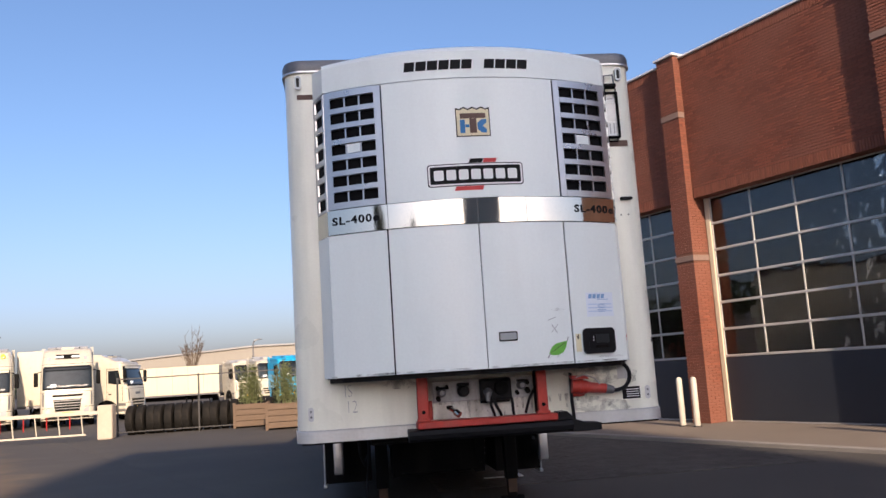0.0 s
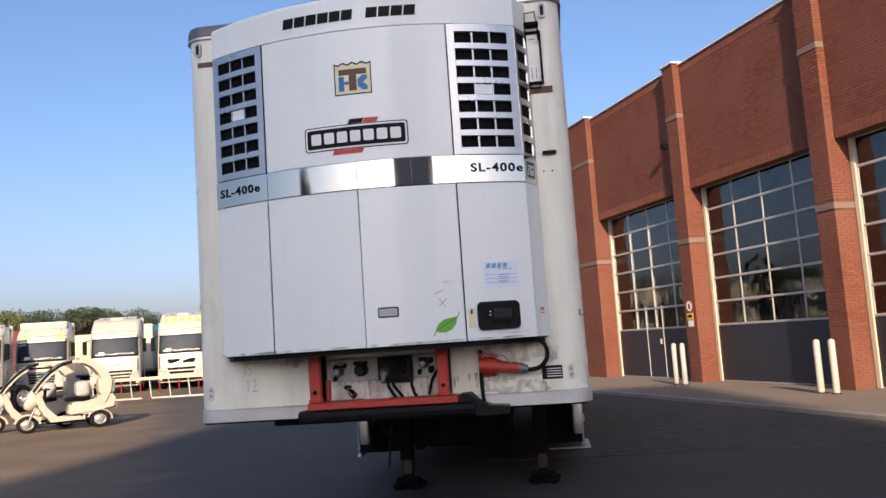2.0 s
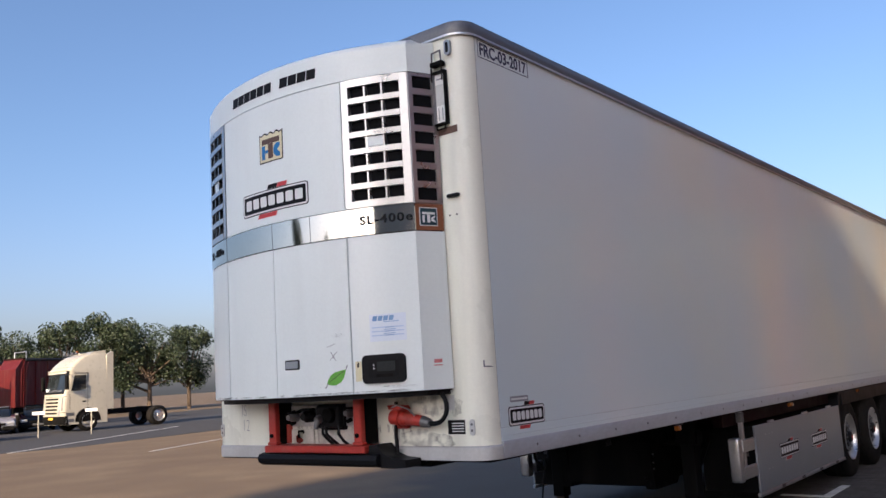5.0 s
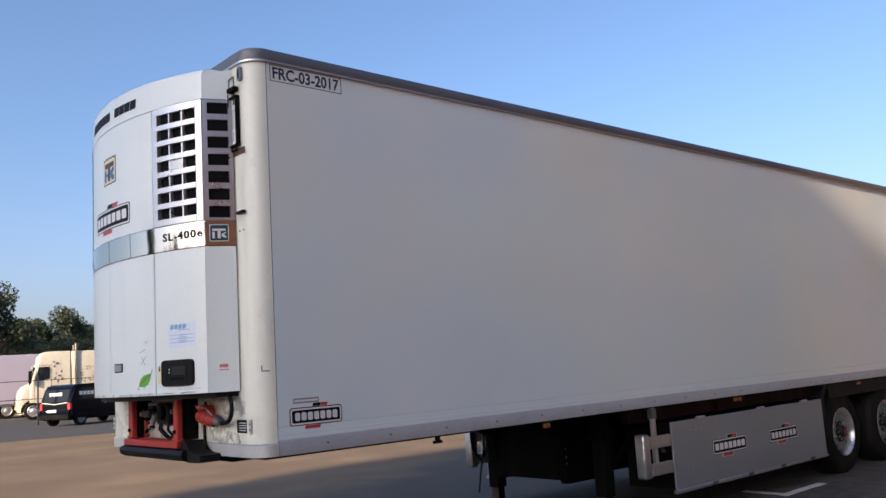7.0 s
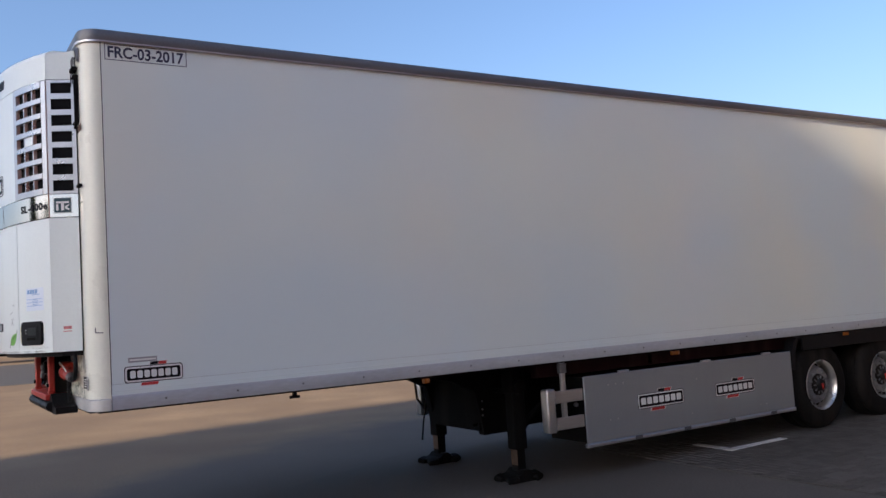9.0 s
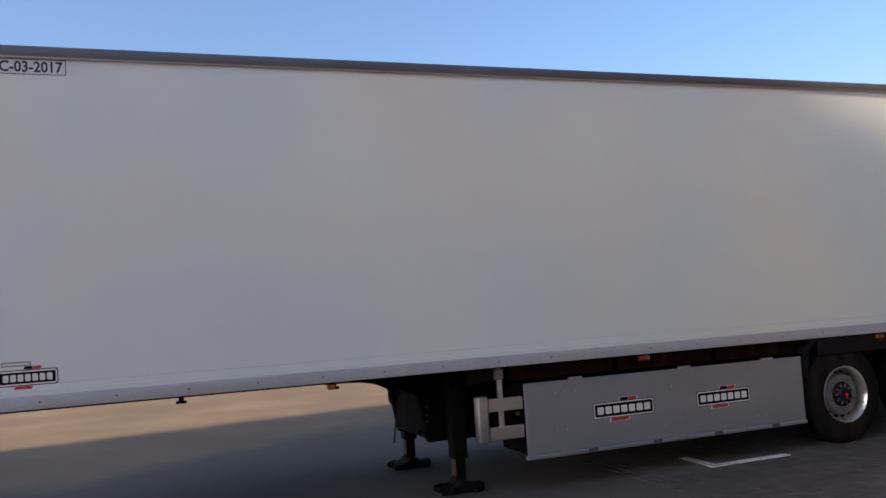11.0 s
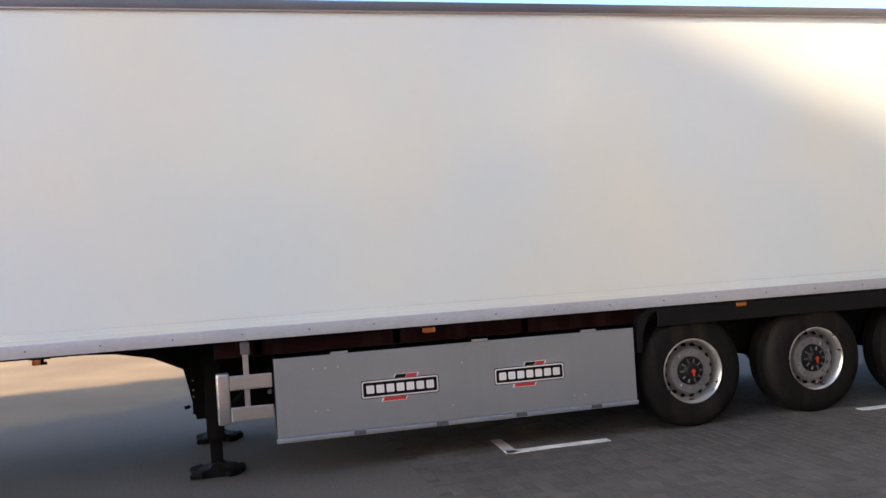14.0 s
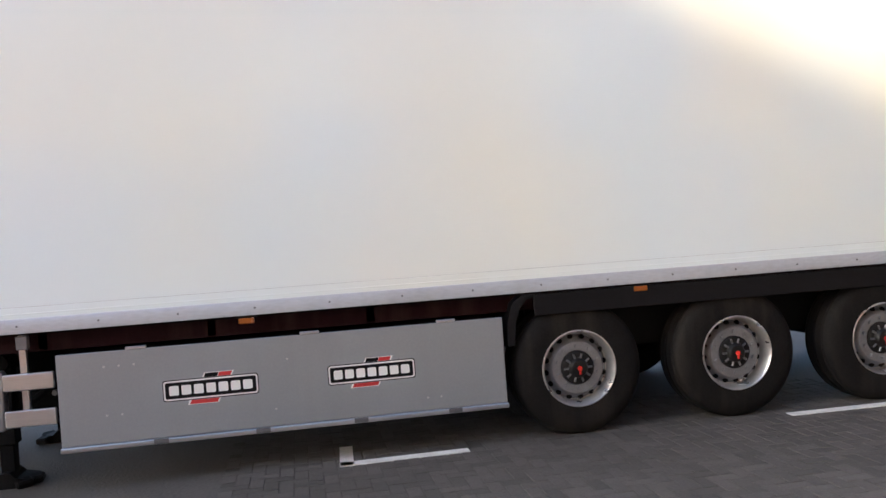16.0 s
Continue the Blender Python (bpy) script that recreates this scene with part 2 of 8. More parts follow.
M_DISC = mat("dull_alloy_disc", (0.235, 0.24, 0.25), 0.5, metal=0.45, var=0.14, scale=14, dirt=0.12)
M_HUB = mat("greasy_hub", (0.010, 0.010, 0.010), 0.5, var=0.3, spec=0.2)
M_RREF = mat("red_hub_mark", (0.60, 0.03, 0.02), 0.4)
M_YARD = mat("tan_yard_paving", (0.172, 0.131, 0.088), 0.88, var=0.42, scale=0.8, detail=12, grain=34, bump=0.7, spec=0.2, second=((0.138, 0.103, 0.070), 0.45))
M_ASPHALT = mat("yard_asphalt", (0.086, 0.078, 0.070), 0.88, var=0.40, scale=0.6, detail=10, grain=40, bump=0.7, spec=0.2, second=((0.068, 0.064, 0.061), 0.22))
# asphalt grey mixed in; line placed so sunlit ground stays tan, shaded ground darkens
mixed_past(M_YARD, (0.080, 0.073, 0.067), (-3.7, 11.25, 0.0), (0.908, 0.418, 0.0), 0.8)
M_ROAD = mat("road_asphalt", (0.055, 0.055, 0.058), 0.85, var=0.2, scale=0.5, grain=40, bump=0.4, spec=0.25)
M_PAVER = mat("grey_paving_brick", (0.070, 0.064, 0.058), 0.8, var=0.4, scale=1.2, grain=90, bump=0.4, island=0.18, spec=0.25)
M_JOINT = mat("joint_sand", (0.054, 0.049, 0.044), 0.95, var=0.3, grain=150, bump=0.3, spec=0.25)
M_PAVE = mat("concrete_apron", (0.17, 0.14, 0.112), 0.85, var=0.15, scale=1.2, grain=60, bump=0.3)
M_KERB = mat("kerb_concrete", (0.24, 0.22, 0.20), 0.85, var=0.15, scale=3, bump=0.3)
M_LINE = mat("road_marking", (0.62, 0.61, 0.58), 0.7, var=0.2, scale=9, dirt=0.35)
M_BRICK = mat("red_brick", (0.152, 0.046, 0.025), 0.85, var=0.20, scale=1.1, grain=70, bump=0.3, island=0.24, second=((0.172, 0.064, 0.040), 0.9))
M_MORTAR = mat("brick_toned_mortar", (0.125, 0.050, 0.030), 0.95, var=0.2, grain=120, bump=0.3)
M_STONE = mat("grey_stone_band", (0.17, 0.115, 0.095), 0.8, var=0.12, bump=0.2)
M_COPING = mat("white_metal_coping", (0.66, 0.67, 0.68), 0.4, metal=0.2)
M_DOOR = mat("anthracite_door_panel", (0.020, 0.024, 0.034), 0.42, var=0.08, scale=2)
M_FRAME = mat("light_alu_frame", (0.45, 0.44, 0.42), 0.4, metal=0.25, var=0.06)
M_JAMB = mat("cream_jamb", (0.56, 0.49, 0.36), 0.5, var=0.06)
M_INWALL = mat("workshop_wall", (0.70, 0.64, 0.52), 0.8, var=0.1, scale=1)
M_INFLOOR = mat("workshop_floor", (0.30, 0.29, 0.28), 0.5, var=0.2)
M_VGLASS = mat("dark_vehicle_glass", (0.010, 0.012, 0.015), 0.06, var=0.05, rvar=0.02, spec=0.3)
M_SCREEN = mat("cab_windscreen_glass", (0.016, 0.020, 0.022), 0.05, var=0.5, scale=1.6, rvar=0.02, spec=0.45)
M_SILVERP = mat("silver_vehicle_paint", (0.325, 0.32, 0.335), 0.30, metal=0.4, var=0.03, scale=1.5, grain=3, coat=0.3)
M_DBLUEP = mat("dark_blue_vehicle_paint", (0.075, 0.10, 0.155), 0.25, var=0.05, coat=0.6)
M_BLACKP = mat("black_vehicle_paint", (0.003, 0.005, 0.010), 0.2, var=0.05, spec=0.10)
M_REDP = mat("red_vehicle_paint", (0.30, 0.014, 0.012), 0.4, var=0.08, dirt=0.1)
# darker copy of the vehicle red: the shade on the tippers' sides is in its colour
M_TIPRED = mat("weathered_tipper_red", (0.085, 0.006, 0.006), 0.45, var=0.25, scale=3, dirt=0.25, spec=0.3)
M_ORANGE = mat("rusty_orange_steel", (0.30, 0.085, 0.035), 0.7, var=0.3, scale=4, dirt=0.3, bump=0.2)
M_BLUEP = mat("blue_vehicle_paint", (0.02, 0.30, 0.55), 0.35, var=0.06, coat=0.3)
M_LILAC = mat("pale_trailer_skin", (0.40, 0.37, 0.45), 0.4, var=0.05, scale=1)
M_CREAMT = mat("cream_trailer_skin", (0.55, 0.49, 0.37), 0.4, var=0.06, scale=1, dirt=0.1)
M_YELLOW = mat("yellow_lens", (0.80, 0.50, 0.05), 0.3, var=0.1)
M_CLEAR = mat("headlamp_glass", (0.55, 0.56, 0.58), 0.12, metal=0.4, var=0.1)
M_CONC = mat("concrete_post", (0.42, 0.36, 0.29), 0.85, var=0.12, bump=0.3)
M_STEEL = mat("dark_fence_steel", (0.02, 0.02, 0.022), 0.5, var=0.2)
M_WOOD = mat("weathered_planter_wood", (0.11, 0.075, 0.05), 0.8, var=0.25, scale=3, stretch=(1, 1, 8), bump=0.3)
M_SOIL = mat("planter_soil", (0.05, 0.035, 0.025), 0.95, var=0.3, bump=0.5)
M_BARK = mat("bark", (0.09, 0.065, 0.045), 0.9, var=0.3, bump=0.6)
M_LEAF = mat("leaf", (0.032, 0.048, 0.020), 0.6, var=0.2, scale=0.4, island=0.45)
M_LEAF2 = mat("olive_leaf", (0.085, 0.10, 0.035), 0.6, var=0.2, scale=0.4, island=0.4)
M_WARE = mat("warehouse_cladding", (0.20, 0.185, 0.16), 0.6, var=0.06, scale=0.4, stretch=(6, 6, 0.1))
M_TEAL = mat("dark_teal_badge", (0.012, 0.05, 0.062), 0.35, var=0.1)
M_GREYSCREEN = mat("dim_display", (0.022, 0.026, 0.026), 0.4, var=0.2, spec=0.15)
M_FADERED = mat("faded_red_print", (0.62, 0.22, 0.22), 0.5, var=0.3, scale=40)
M_SEAT = mat("grey_seat_vinyl", (0.36, 0.35, 0.34), 0.5, var=0.1)
M_BOLLARD = mat("bollard_white", (0.44, 0.41, 0.36), 0.4, var=0.06, dirt=0.12)
M_RENDER = mat("plain_render_wall", (0.38, 0.35, 0.31), 0.85, var=0.1, scale=1, bump=0.2)
M_GLASS = glass_mat("door_glass", (0.93, 0.94, 0.95), 1.9, wave=0.36)


# ---- mesh helpers ----
OFFSET = {}


def thing(name, at, rz=0.0, label="", category="", group="", kind="", world_coords=False):
    """An Empty at a thing's base. world_coords: its parts are given in world metres."""
    e = new(name)
    e.empty_display_size = 0.2
    e.matrix_basis = pose(*at, 0, 0, rz)
    if world_coords:
        OFFSET[e.name] = Vector(at)
    return tagged(e, label, category, group, kind)


def part(name, bm, material, parent=None, label="", smooth=False):
    """Links a bmesh as one mesh object under a thing or under a part."""
    top = parent
    while top is not None and top.parent is not None:
        top = top.parent
    if top is not None and top.name in OFFSET:
        bmesh.ops.translate(bm, verts=bm.verts, vec=-OFFSET[top.name])
    bmesh.ops.recalc_face_normals(bm, faces=bm.faces)
    me = bpy.data.meshes.new(name)
    bm.to_mesh(me)
    bm.free()
    mats = material if isinstance(material, (list, tuple)) else [material]
    for m in mats:
        me.materials.append(m)
    if smooth:
        for p in me.polygons:
            p.use_smooth = True
        me.set_sharp_from_angle(angle=radians(35))
    ob = new(name, me)
    if parent is not None:
        ob.parent = parent
    if label:
        ob["label"] = label
    return ob


def box(bm, x0, x1, y0, y1, z0, z1, bev=0.0, seg=1):
    r = bmesh.ops.create_cube(bm, size=1.0, matrix=Matrix.Translation(((x0 + x1) / 2, (y0 + y1) / 2, (z0 + z1) / 2)) @ Matrix.Diagonal((abs(x1 - x0), abs(y1 - y0), abs(z1 - z0), 1)))
    if bev:
        es = list({e for v in r["verts"] for e in v.link_edges})
        bmesh.ops.bevel(bm, geom=es, offset=bev, segments=seg, affect="EDGES", profile=0.5)
    return bm


def B(*a, **k):
    return box(bmesh.new(), *a, **k)


def rod(bm, p0, p1, r, seg=10, r2=None):
    p0, p1 = Vector(p0), Vector(p1)
    d = p1 - p0
    m = Matrix.Translation((p0 + p1) / 2) @ d.to_track_quat("Z", "Y").to_matrix().to_4x4()
    bmesh.ops.create_cone(bm, cap_ends=True, segments=seg, radius1=r, radius2=r if r2 is None else r2, depth=d.length, matrix=m)
    return bm


def tube(bm, pts, r, seg=8):
    """A round bar swept along a line of points, its ends closed."""
    pts = [Vector(p) for p in pts]
    rings, u = [], None
    for i, p in enumerate(pts):
        a = (p - pts[i - 1]).normalized() if i else Vector((0, 0, 0))
        b = (pts[i + 1] - p).normalized() if i + 1 < len(pts) else Vector((0, 0, 0))
        d = (a + b).normalized()
        u = d.orthogonal() if u is None else u - d * u.dot(d)
        u.normalize()
        v = d.cross(u)
        wide = r / max(0.6, d.dot(b if i == 0 else a))
        rings.append([bm.verts.new(p + (u * math.cos(2 * math.pi * k / seg) + v * math.sin(2 * math.pi * k / seg)) * wide) for k in range(seg)])
    for lo, hi in zip(rings, rings[1:]):
        for k in range(seg):
            bm.faces.new((lo[k], lo[(k + 1) % seg], hi[(k + 1) % seg], hi[k]))
    bm.faces.new(rings[0][::-1])
    bm.faces.new(rings[-1])
    return bm


def prism(bm, pts, axis, a, b):
    """A polygon pts (u, v) pushed along axis from a to b: x -> (y, z), y -> (x, z), z -> (x, y)."""
    def P(u, v, w):
        return {"x": (w, u, v), "y": (u, w, v), "z": (u, v, w)}[axis]
    lo = [bm.verts.new(P(u, v, a)) for u, v in pts]
    hi = [bm.verts.new(P(u, v, b)) for u, v in pts]
    n = len(pts)
    bm.faces.new(lo)
    bm.faces.new(hi)
    for i in range(n):
        bm.faces.new((lo[i], lo[(i + 1) % n], hi[(i + 1) % n], hi[i]))
    return bm


def lathe(bm, prof, axis_at, axis="x", seg=40):
    """A profile (along the axis, radius) turned round an axis."""
    rings = []
    for w, r in prof:
        ring = []
        for k in range(seg):
            a = 2 * math.pi * k / seg
            u, v = r * math.cos(a), r * math.sin(a)
            off = {"x": (w, u, v), "y": (u, w, v), "z": (u, v, w)}[axis]
            ring.append(bm.verts.new(Vector(axis_at) + Vector(off)))
        rings.append(ring)
    for p, q in zip(rings, rings[1:]):
        for k in range(seg):
            bm.faces.new((p[k], p[(k + 1) % seg], q[(k + 1) % seg], q[k]))
    return bm


def rrect(w, h, r, n=4):
    """A rounded rectangle round the origin."""
    pts = []
    for cx, cy, a0 in ((w / 2 - r, h / 2 - r, 0), (-w / 2 + r, h / 2 - r, 90), (-w / 2 + r, -h / 2 + r, 180), (w / 2 - r, -h / 2 + r, 270)):
        for k in range(n + 1):
            a = radians(a0 + 90 * k / n)
            pts.append((cx + r * math.cos(a), cy + r * math.sin(a)))
    return pts


def text_bm(body, size, depth=0.001, shear=0.0, squeeze=1.0, bold=0.0, gap=1.0):
    """Letters in the x-y plane, centred, as a bmesh."""
    cu = bpy.data.curves.new("letters", "FONT")
    cu.body, cu.size, cu.extrude, cu.shear = body, size, depth, shear
    cu.offset, cu.space_character = bold, gap
    cu.align_x, cu.align_y, cu.resolution_u = "CENTER", "CENTER", 3
    ob = bpy.data.objects.new("letters", cu)
    scene.collection.objects.link(ob)
    me = bpy.data.meshes.new_from_object(ob.evaluated_get(bpy.context.evaluated_depsgraph_get()))
    bm = bmesh.new()
    bm.from_mesh(me)
    bpy.data.objects.remove(ob)
    bpy.data.curves.remove(cu)
    bpy.data.meshes.remove(me)
    bmesh.ops.scale(bm, vec=(squeeze, 1, 1), verts=bm.verts)
    return bm


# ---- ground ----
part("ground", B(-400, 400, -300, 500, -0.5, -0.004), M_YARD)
tagged(bpy.data.objects["ground"], "worn tan paving of the yard with faint patches, greyed on its shaded side", "ground", kind="structure")
# the asphalt lane before the workshop, its edge parallel to the doors
lane = prism(bmesh.new(), [(-1.65 - 0.418 * k, 12.2 + 0.908 * k) for k in (-60.0, 0.0, 21.0)] + [(-11.5, 30.9), (-6.5, 60.0), (40.0, 60.0), (40.0, -43.5)], "z", -0.3, 0.0)
tagged(part("road_lane", lane, M_ASPHALT), "grey asphalt lane before the workshop doors", "road", kind="structure")

# ---- workshop building, in its own axes: s along the front (away), d outwards, z up ----
FT, FN, FO = Vector((-0.394, 0.919, 0)), Vector((-0.919, -0.394, 0)), Vector((7.07, 17.78, 0))
FACE = Matrix(((FT.x, FN.x, 0, FO.x), (FT.y, FN.y, 0, FO.y), (0, 0, 1, 0), (0, 0, 0, 1)))
D_PIL, D_WALL, D_DOOR = -0.67, -0.86, -1.22
PIL_S = (-10.55, -5.20, 0.15, 5.50, 10.95)
PIL_W = 0.55
Z_LINTEL, Z_ROOF = 5.08, 8.40


def fpart(name, bm, material, parent=None, label="", smooth=False):
    """A part given in the building's axes."""
    bmesh.ops.transform(bm, matrix=FACE, verts=bm.verts)
    return part(name, bm, material, parent, label, smooth)


wall_front = fpart("wall_workshop", B(-24.0, 12.45, D_WALL - 0.35, D_WALL - 0.02, Z_LINTEL, Z_ROOF), M_MORTAR)
tagged(wall_front, "red brick upper wall of the workshop over its doors", "wall", kind="structure")
for i, s in enumerate(PIL_S):
    w = 1.5 if i == 4 else PIL_W
    p = fpart("wall_pillar", B(s + 0.012, s + w - 0.012, D_DOOR - 0.3, D_PIL - 0.014, 0.06, Z_ROOF + 0.05), M_MORTAR)
    tagged(p, "red brick pillar between the workshop doors", "wall", "workshop pillars", "structure")
    for z in (3.66, 6.98):
        fpart("stone_band", B(s - 0.008, s + w + 0.008, D_WALL if z > 5 else D_DOOR, D_PIL + 0.010, z, z + 0.13, 0.006), M_STONE, p, "grey stone band")
    fpart("coping", B(s - 0.04, s + w + 0.04, D_WALL - 0.4, D_PIL + 0.05, Z_ROOF + 0.06, Z_ROOF + 0.12, 0.01), M_COPING, p, "white metal coping")
trim = fpart("trim_coping", B(-24.0, 12.4, D_WALL - 0.4, D_WALL + 0.035, Z_ROOF + 0.002, Z_ROOF + 0.05, 0.01), M_COPING)
tagged(trim, "white metal coping along the workshop parapet", "trim", kind="structure")
near_wall = fpart("wall_near", B(-24.0, PIL_S[0] - 0.03, D_DOOR - 0.3, D_WALL - 0.03, 0.0, Z_LINTEL - 0.004), M_BRICK)
tagged(near_wall, "plain red brick wall", "wall", kind="structure")
tagged(fpart("wall_end", B(12.1, 12.44, -14.0, D_DOOR - 0.32, 0.0, Z_ROOF), M_BRICK), "red brick end wall of the workshop", "wall", kind="structure")
tagged(fpart("wall_back", B(-24.0, 12.0, -14.4, -14.05, 0.0, Z_ROOF), M_INWALL), "plain workshop back wall", "wall", kind="structure")
tagged(fpart("wall_side", B(-24.4, -24.05, -14.0, D_WALL, 0.0, Z_ROOF), M_BRICK), "plain brick side wall", "wall", kind="structure")
tagged(fpart("roof_workshop", B(-24.0, 12.4, -14.4, D_WALL - 0.42, Z_ROOF - 0.6, Z_ROOF - 0.3), M_RENDER), "flat workshop roof", "roof", kind="structure")
tagged(fpart("floor_workshop", B(-24.0, 12.0, -14.0, D_DOOR - 0.12, 0.005, 0.065), M_INFLOOR), "grey concrete workshop floor", "floor", kind="structure")


def sectional_door(s0, s1, wicket=False):
    """A glazed overhead door: a dark lower panel, four columns and six rows of panes in light frames."""
    d = thing("door", FACE @ Vector(((s0 + s1) / 2, D_DOOR, 0.07)), 0, "tall glazed overhead door with pale frames and anthracite lower panel", "door", "workshop doors", "structure", True)
    zg0, zg1, n, m = 1.50, Z_LINTEL, 4, 6
    fpart("lower_panel", B(s0, s1, D_DOOR - 0.04, D_DOOR + 0.02, 0.10, zg0 - 0.03, 0.004), M_DOOR, d, "anthracite lower panel")
    fpart("bottom_seal", B(s0, s1, D_DOOR - 0.03, D_DOOR + 0.03, 0.07, 0.095), M_FRAME, d)
    fpart("jamb", B(s1 - 0.02, s1 + 0.10, D_DOOR - 0.05, D_DOOR + 0.06, 0.07, Z_LINTEL - 0.002, 0.006), M_JAMB, d, "cream door jamb")
    fpart("jamb", B(s0 - 0.10, s0 + 0.02, D_DOOR - 0.05, D_DOOR + 0.06, 0.07, Z_LINTEL - 0.002, 0.006), M_JAMB, d, "cream door jamb")
    for k in range(m + 1):
        z = zg0 + (zg1 - zg0) * k / m
        fpart("rail", B(s0 + 0.022, s1 - 0.022, D_DOOR - 0.03, D_DOOR + 0.03, z - 0.026, z + 0.026, 0.006), M_FRAME, d)
    for k in range(n + 1):
        s = s0 + 0.04 + (s1 - s0 - 0.08) * k / n
        fpart("mullion", B(s - 0.017, s + 0.017, D_DOOR - 0.026, D_DOOR + 0.026, zg0, zg1, 0.004), M_FRAME, d)
    for i in range(n):
        for k in range(m):
            a = s0 + 0.04 + (s1 - s0 - 0.08) * i / n + 0.02
            b = s0 + 0.04 + (s1 - s0 - 0.08) * (i + 1) / n - 0.02
            z = zg0 + (zg1 - zg0) * k / m
            g = fpart("pane", B(a, b, D_DOOR - 0.006, D_DOOR + 0.006, z + 0.03, z + (zg1 - zg0) / m - 0.03), M_GLASS, d)
            g.visible_shadow = False
    if wicket:
        for a in (0.42, 0.62):
            s = s0 + (s1 - s0) * a
            fpart("wicket_frame", B(s - 0.018, s + 0.018, D_DOOR + 0.004, D_DOOR + 0.04, 0.10, 2.15, 0.006), M_FRAME, d)
        fpart("wicket_handle", B(s0 + (s1 - s0) * 0.44, s0 + (s1 - s0) * 0.455, D_DOOR + 0.03, D_DOOR + 0.08, 1.05, 1.20, 0.005), M_FRAME, d)
    return d


for i in range(4):
    sectional_door(PIL_S[i] + PIL_W + 0.11, PIL_S[i + 1] - 0.11, wicket=(i == 3))

# ---- lower wing beyond the workshop ----
D_LOW = -1.30
wing = thing("wall_wing", FACE @ Vector((20, D_LOW, 0)), 0, "lower red brick office wing with tall windows", "building", "", "structure", True)


def wall_with_holes(s0, s1, z0, z1, d0, d1, holes):
    """A wall cut into blocks round its openings (s0, s1, z0, z1)."""
    bm = bmesh.new()
    cuts = sorted({s0, s1, *[h[0] for h in holes], *[h[1] for h in holes]})
    for a, b in zip(cuts, cuts[1:]):
        zs = [z0]
        for h in sorted(holes, key=lambda q: q[2]):
            if h[0] <= a + 1e-6 and h[1] >= b - 1e-6:
                zs += [h[2], h[3]]
        zs.append(z1)
        for k in range(0, len(zs), 2):
            if zs[k + 1] - zs[k] > 0.01:
                box(bm, a, b, d0, d1, zs[k], zs[k + 1])
    return bm


HOLES = [(15.3, 16.7, 4.55, 6.2), (17.9, 19.3, 4.55, 6.2), (14.7, 15.5, 0.85, 2.65), (16.6, 17.8, 0.07, 2.72)]
fpart("brick_wall", wall_with_holes(12.46, 23.0, 0.0, 7.35, D_LOW - 0.35, D_LOW - 0.012, HOLES), M_MORTAR, wing)
fpart("coping", B(12.46, 23.0, D_LOW - 0.4, D_LOW + 0.04, 7.352, 7.42), M_COPING, wing)
fpart("pilaster", B(13.6, 14.1, D_LOW + 0.001, D_LOW + 0.16, 0.0, 7.35, 0.01), M_BRICK, wing)
for a, b, z0, z1 in HOLES:
    fr = bmesh.new()
    for q in ((a, a + 0.06, z0, z1), (b - 0.06, b, z0, z1), (a + 0.06, b - 0.06, z0, z0 + 0.06), (a + 0.06, b - 0.06, z1 - 0.06, z1), ((a + b) / 2 - 0.03, (a + b) / 2 + 0.03, z0 + 0.06, z1 - 0.06)):
        box(fr, q[0], q[1], D_LOW - 0.2, D_LOW - 0.12, q[2], q[3])
    w = fpart("window_frame", fr, M_FRAME if z0 > 1 else M_DOOR, wing)
    g = fpart("pane", B(a + 0.05, b - 0.05, D_LOW - 0.17, D_LOW - 0.155, z0 + 0.05, z1 - 0.05), M_GLASS, w)
    if z0 > 0.5:
        fpart("sill", B(a - 0.06, b + 0.06, D_LOW - 0.15, D_LOW + 0.06, z0 - 0.07, z0 - 0.002), M_STONE, w, "grey stone sill")
fpart("room_back", B(12.46, 23.0, -9.0, -8.8, 0.0, 7.3), M_INWALL, wing)
fpart("roof", B(12.46, 23.0, -9.0, D_LOW - 0.42, 7.0, 7.2), M_RENDER, wing)
fpart("end_wall", B(22.8, 23.0, -8.8, D_LOW - 0.36, 0.0, 7.0), M_BRICK, wing)

# apron of concrete along the workshop, with its kerb
apron = fpart("pavement", B(-24.0, 23.0, D_DOOR - 0.1, 1.95, -0.2, 0.065), M_PAVE)
tagged(apron, "pale concrete apron in front of the workshop doors", "pavement", kind="structure")
kerb = fpart("kerb", B(-24.0, 23.0, 1.953, 2.10, -0.2, 0.075, 0.015), M_KERB)
tagged(kerb, "low concrete kerb along the apron", "kerb", kind="structure")

# fluorescent tubes and vehicles inside the workshop
M_TUBE = bpy.data.materials.new("tube_light")
M_TUBE.use_nodes = True
M_TUBE.node_tree.nodes["Principled BSDF"].inputs["Emission Color"].default_value = (1.0, 0.92, 0.75, 1)
M_TUBE.node_tree.nodes["Principled BSDF"].inputs["Emission Strength"].default_value = 5.0
for s in (-8.0, -2.6, 2.7, 8.2):
    for d in (-4.0, -7.5):
        tl = thing("tube_light", FACE @ Vector((s, d, 5.2)), 0, "fluorescent tube light hung in the workshop", "lamp", "workshop lamps", "", True)
        fpart("tray", B(s - 0.75, s + 0.75, d - 0.08, d + 0.08, 5.26, 5.32), M_FRAME, tl)
        fpart("tube", B(s - 0.7, s + 0.7, d - 0.018, d + 0.018, 5.22, 5.255), M_TUBE, tl)
        fpart("hanger", B(s - 0.01, s + 0.01, d - 0.01, d + 0.01, 5.325, Z_ROOF - 0.602), M_STEEL, tl)

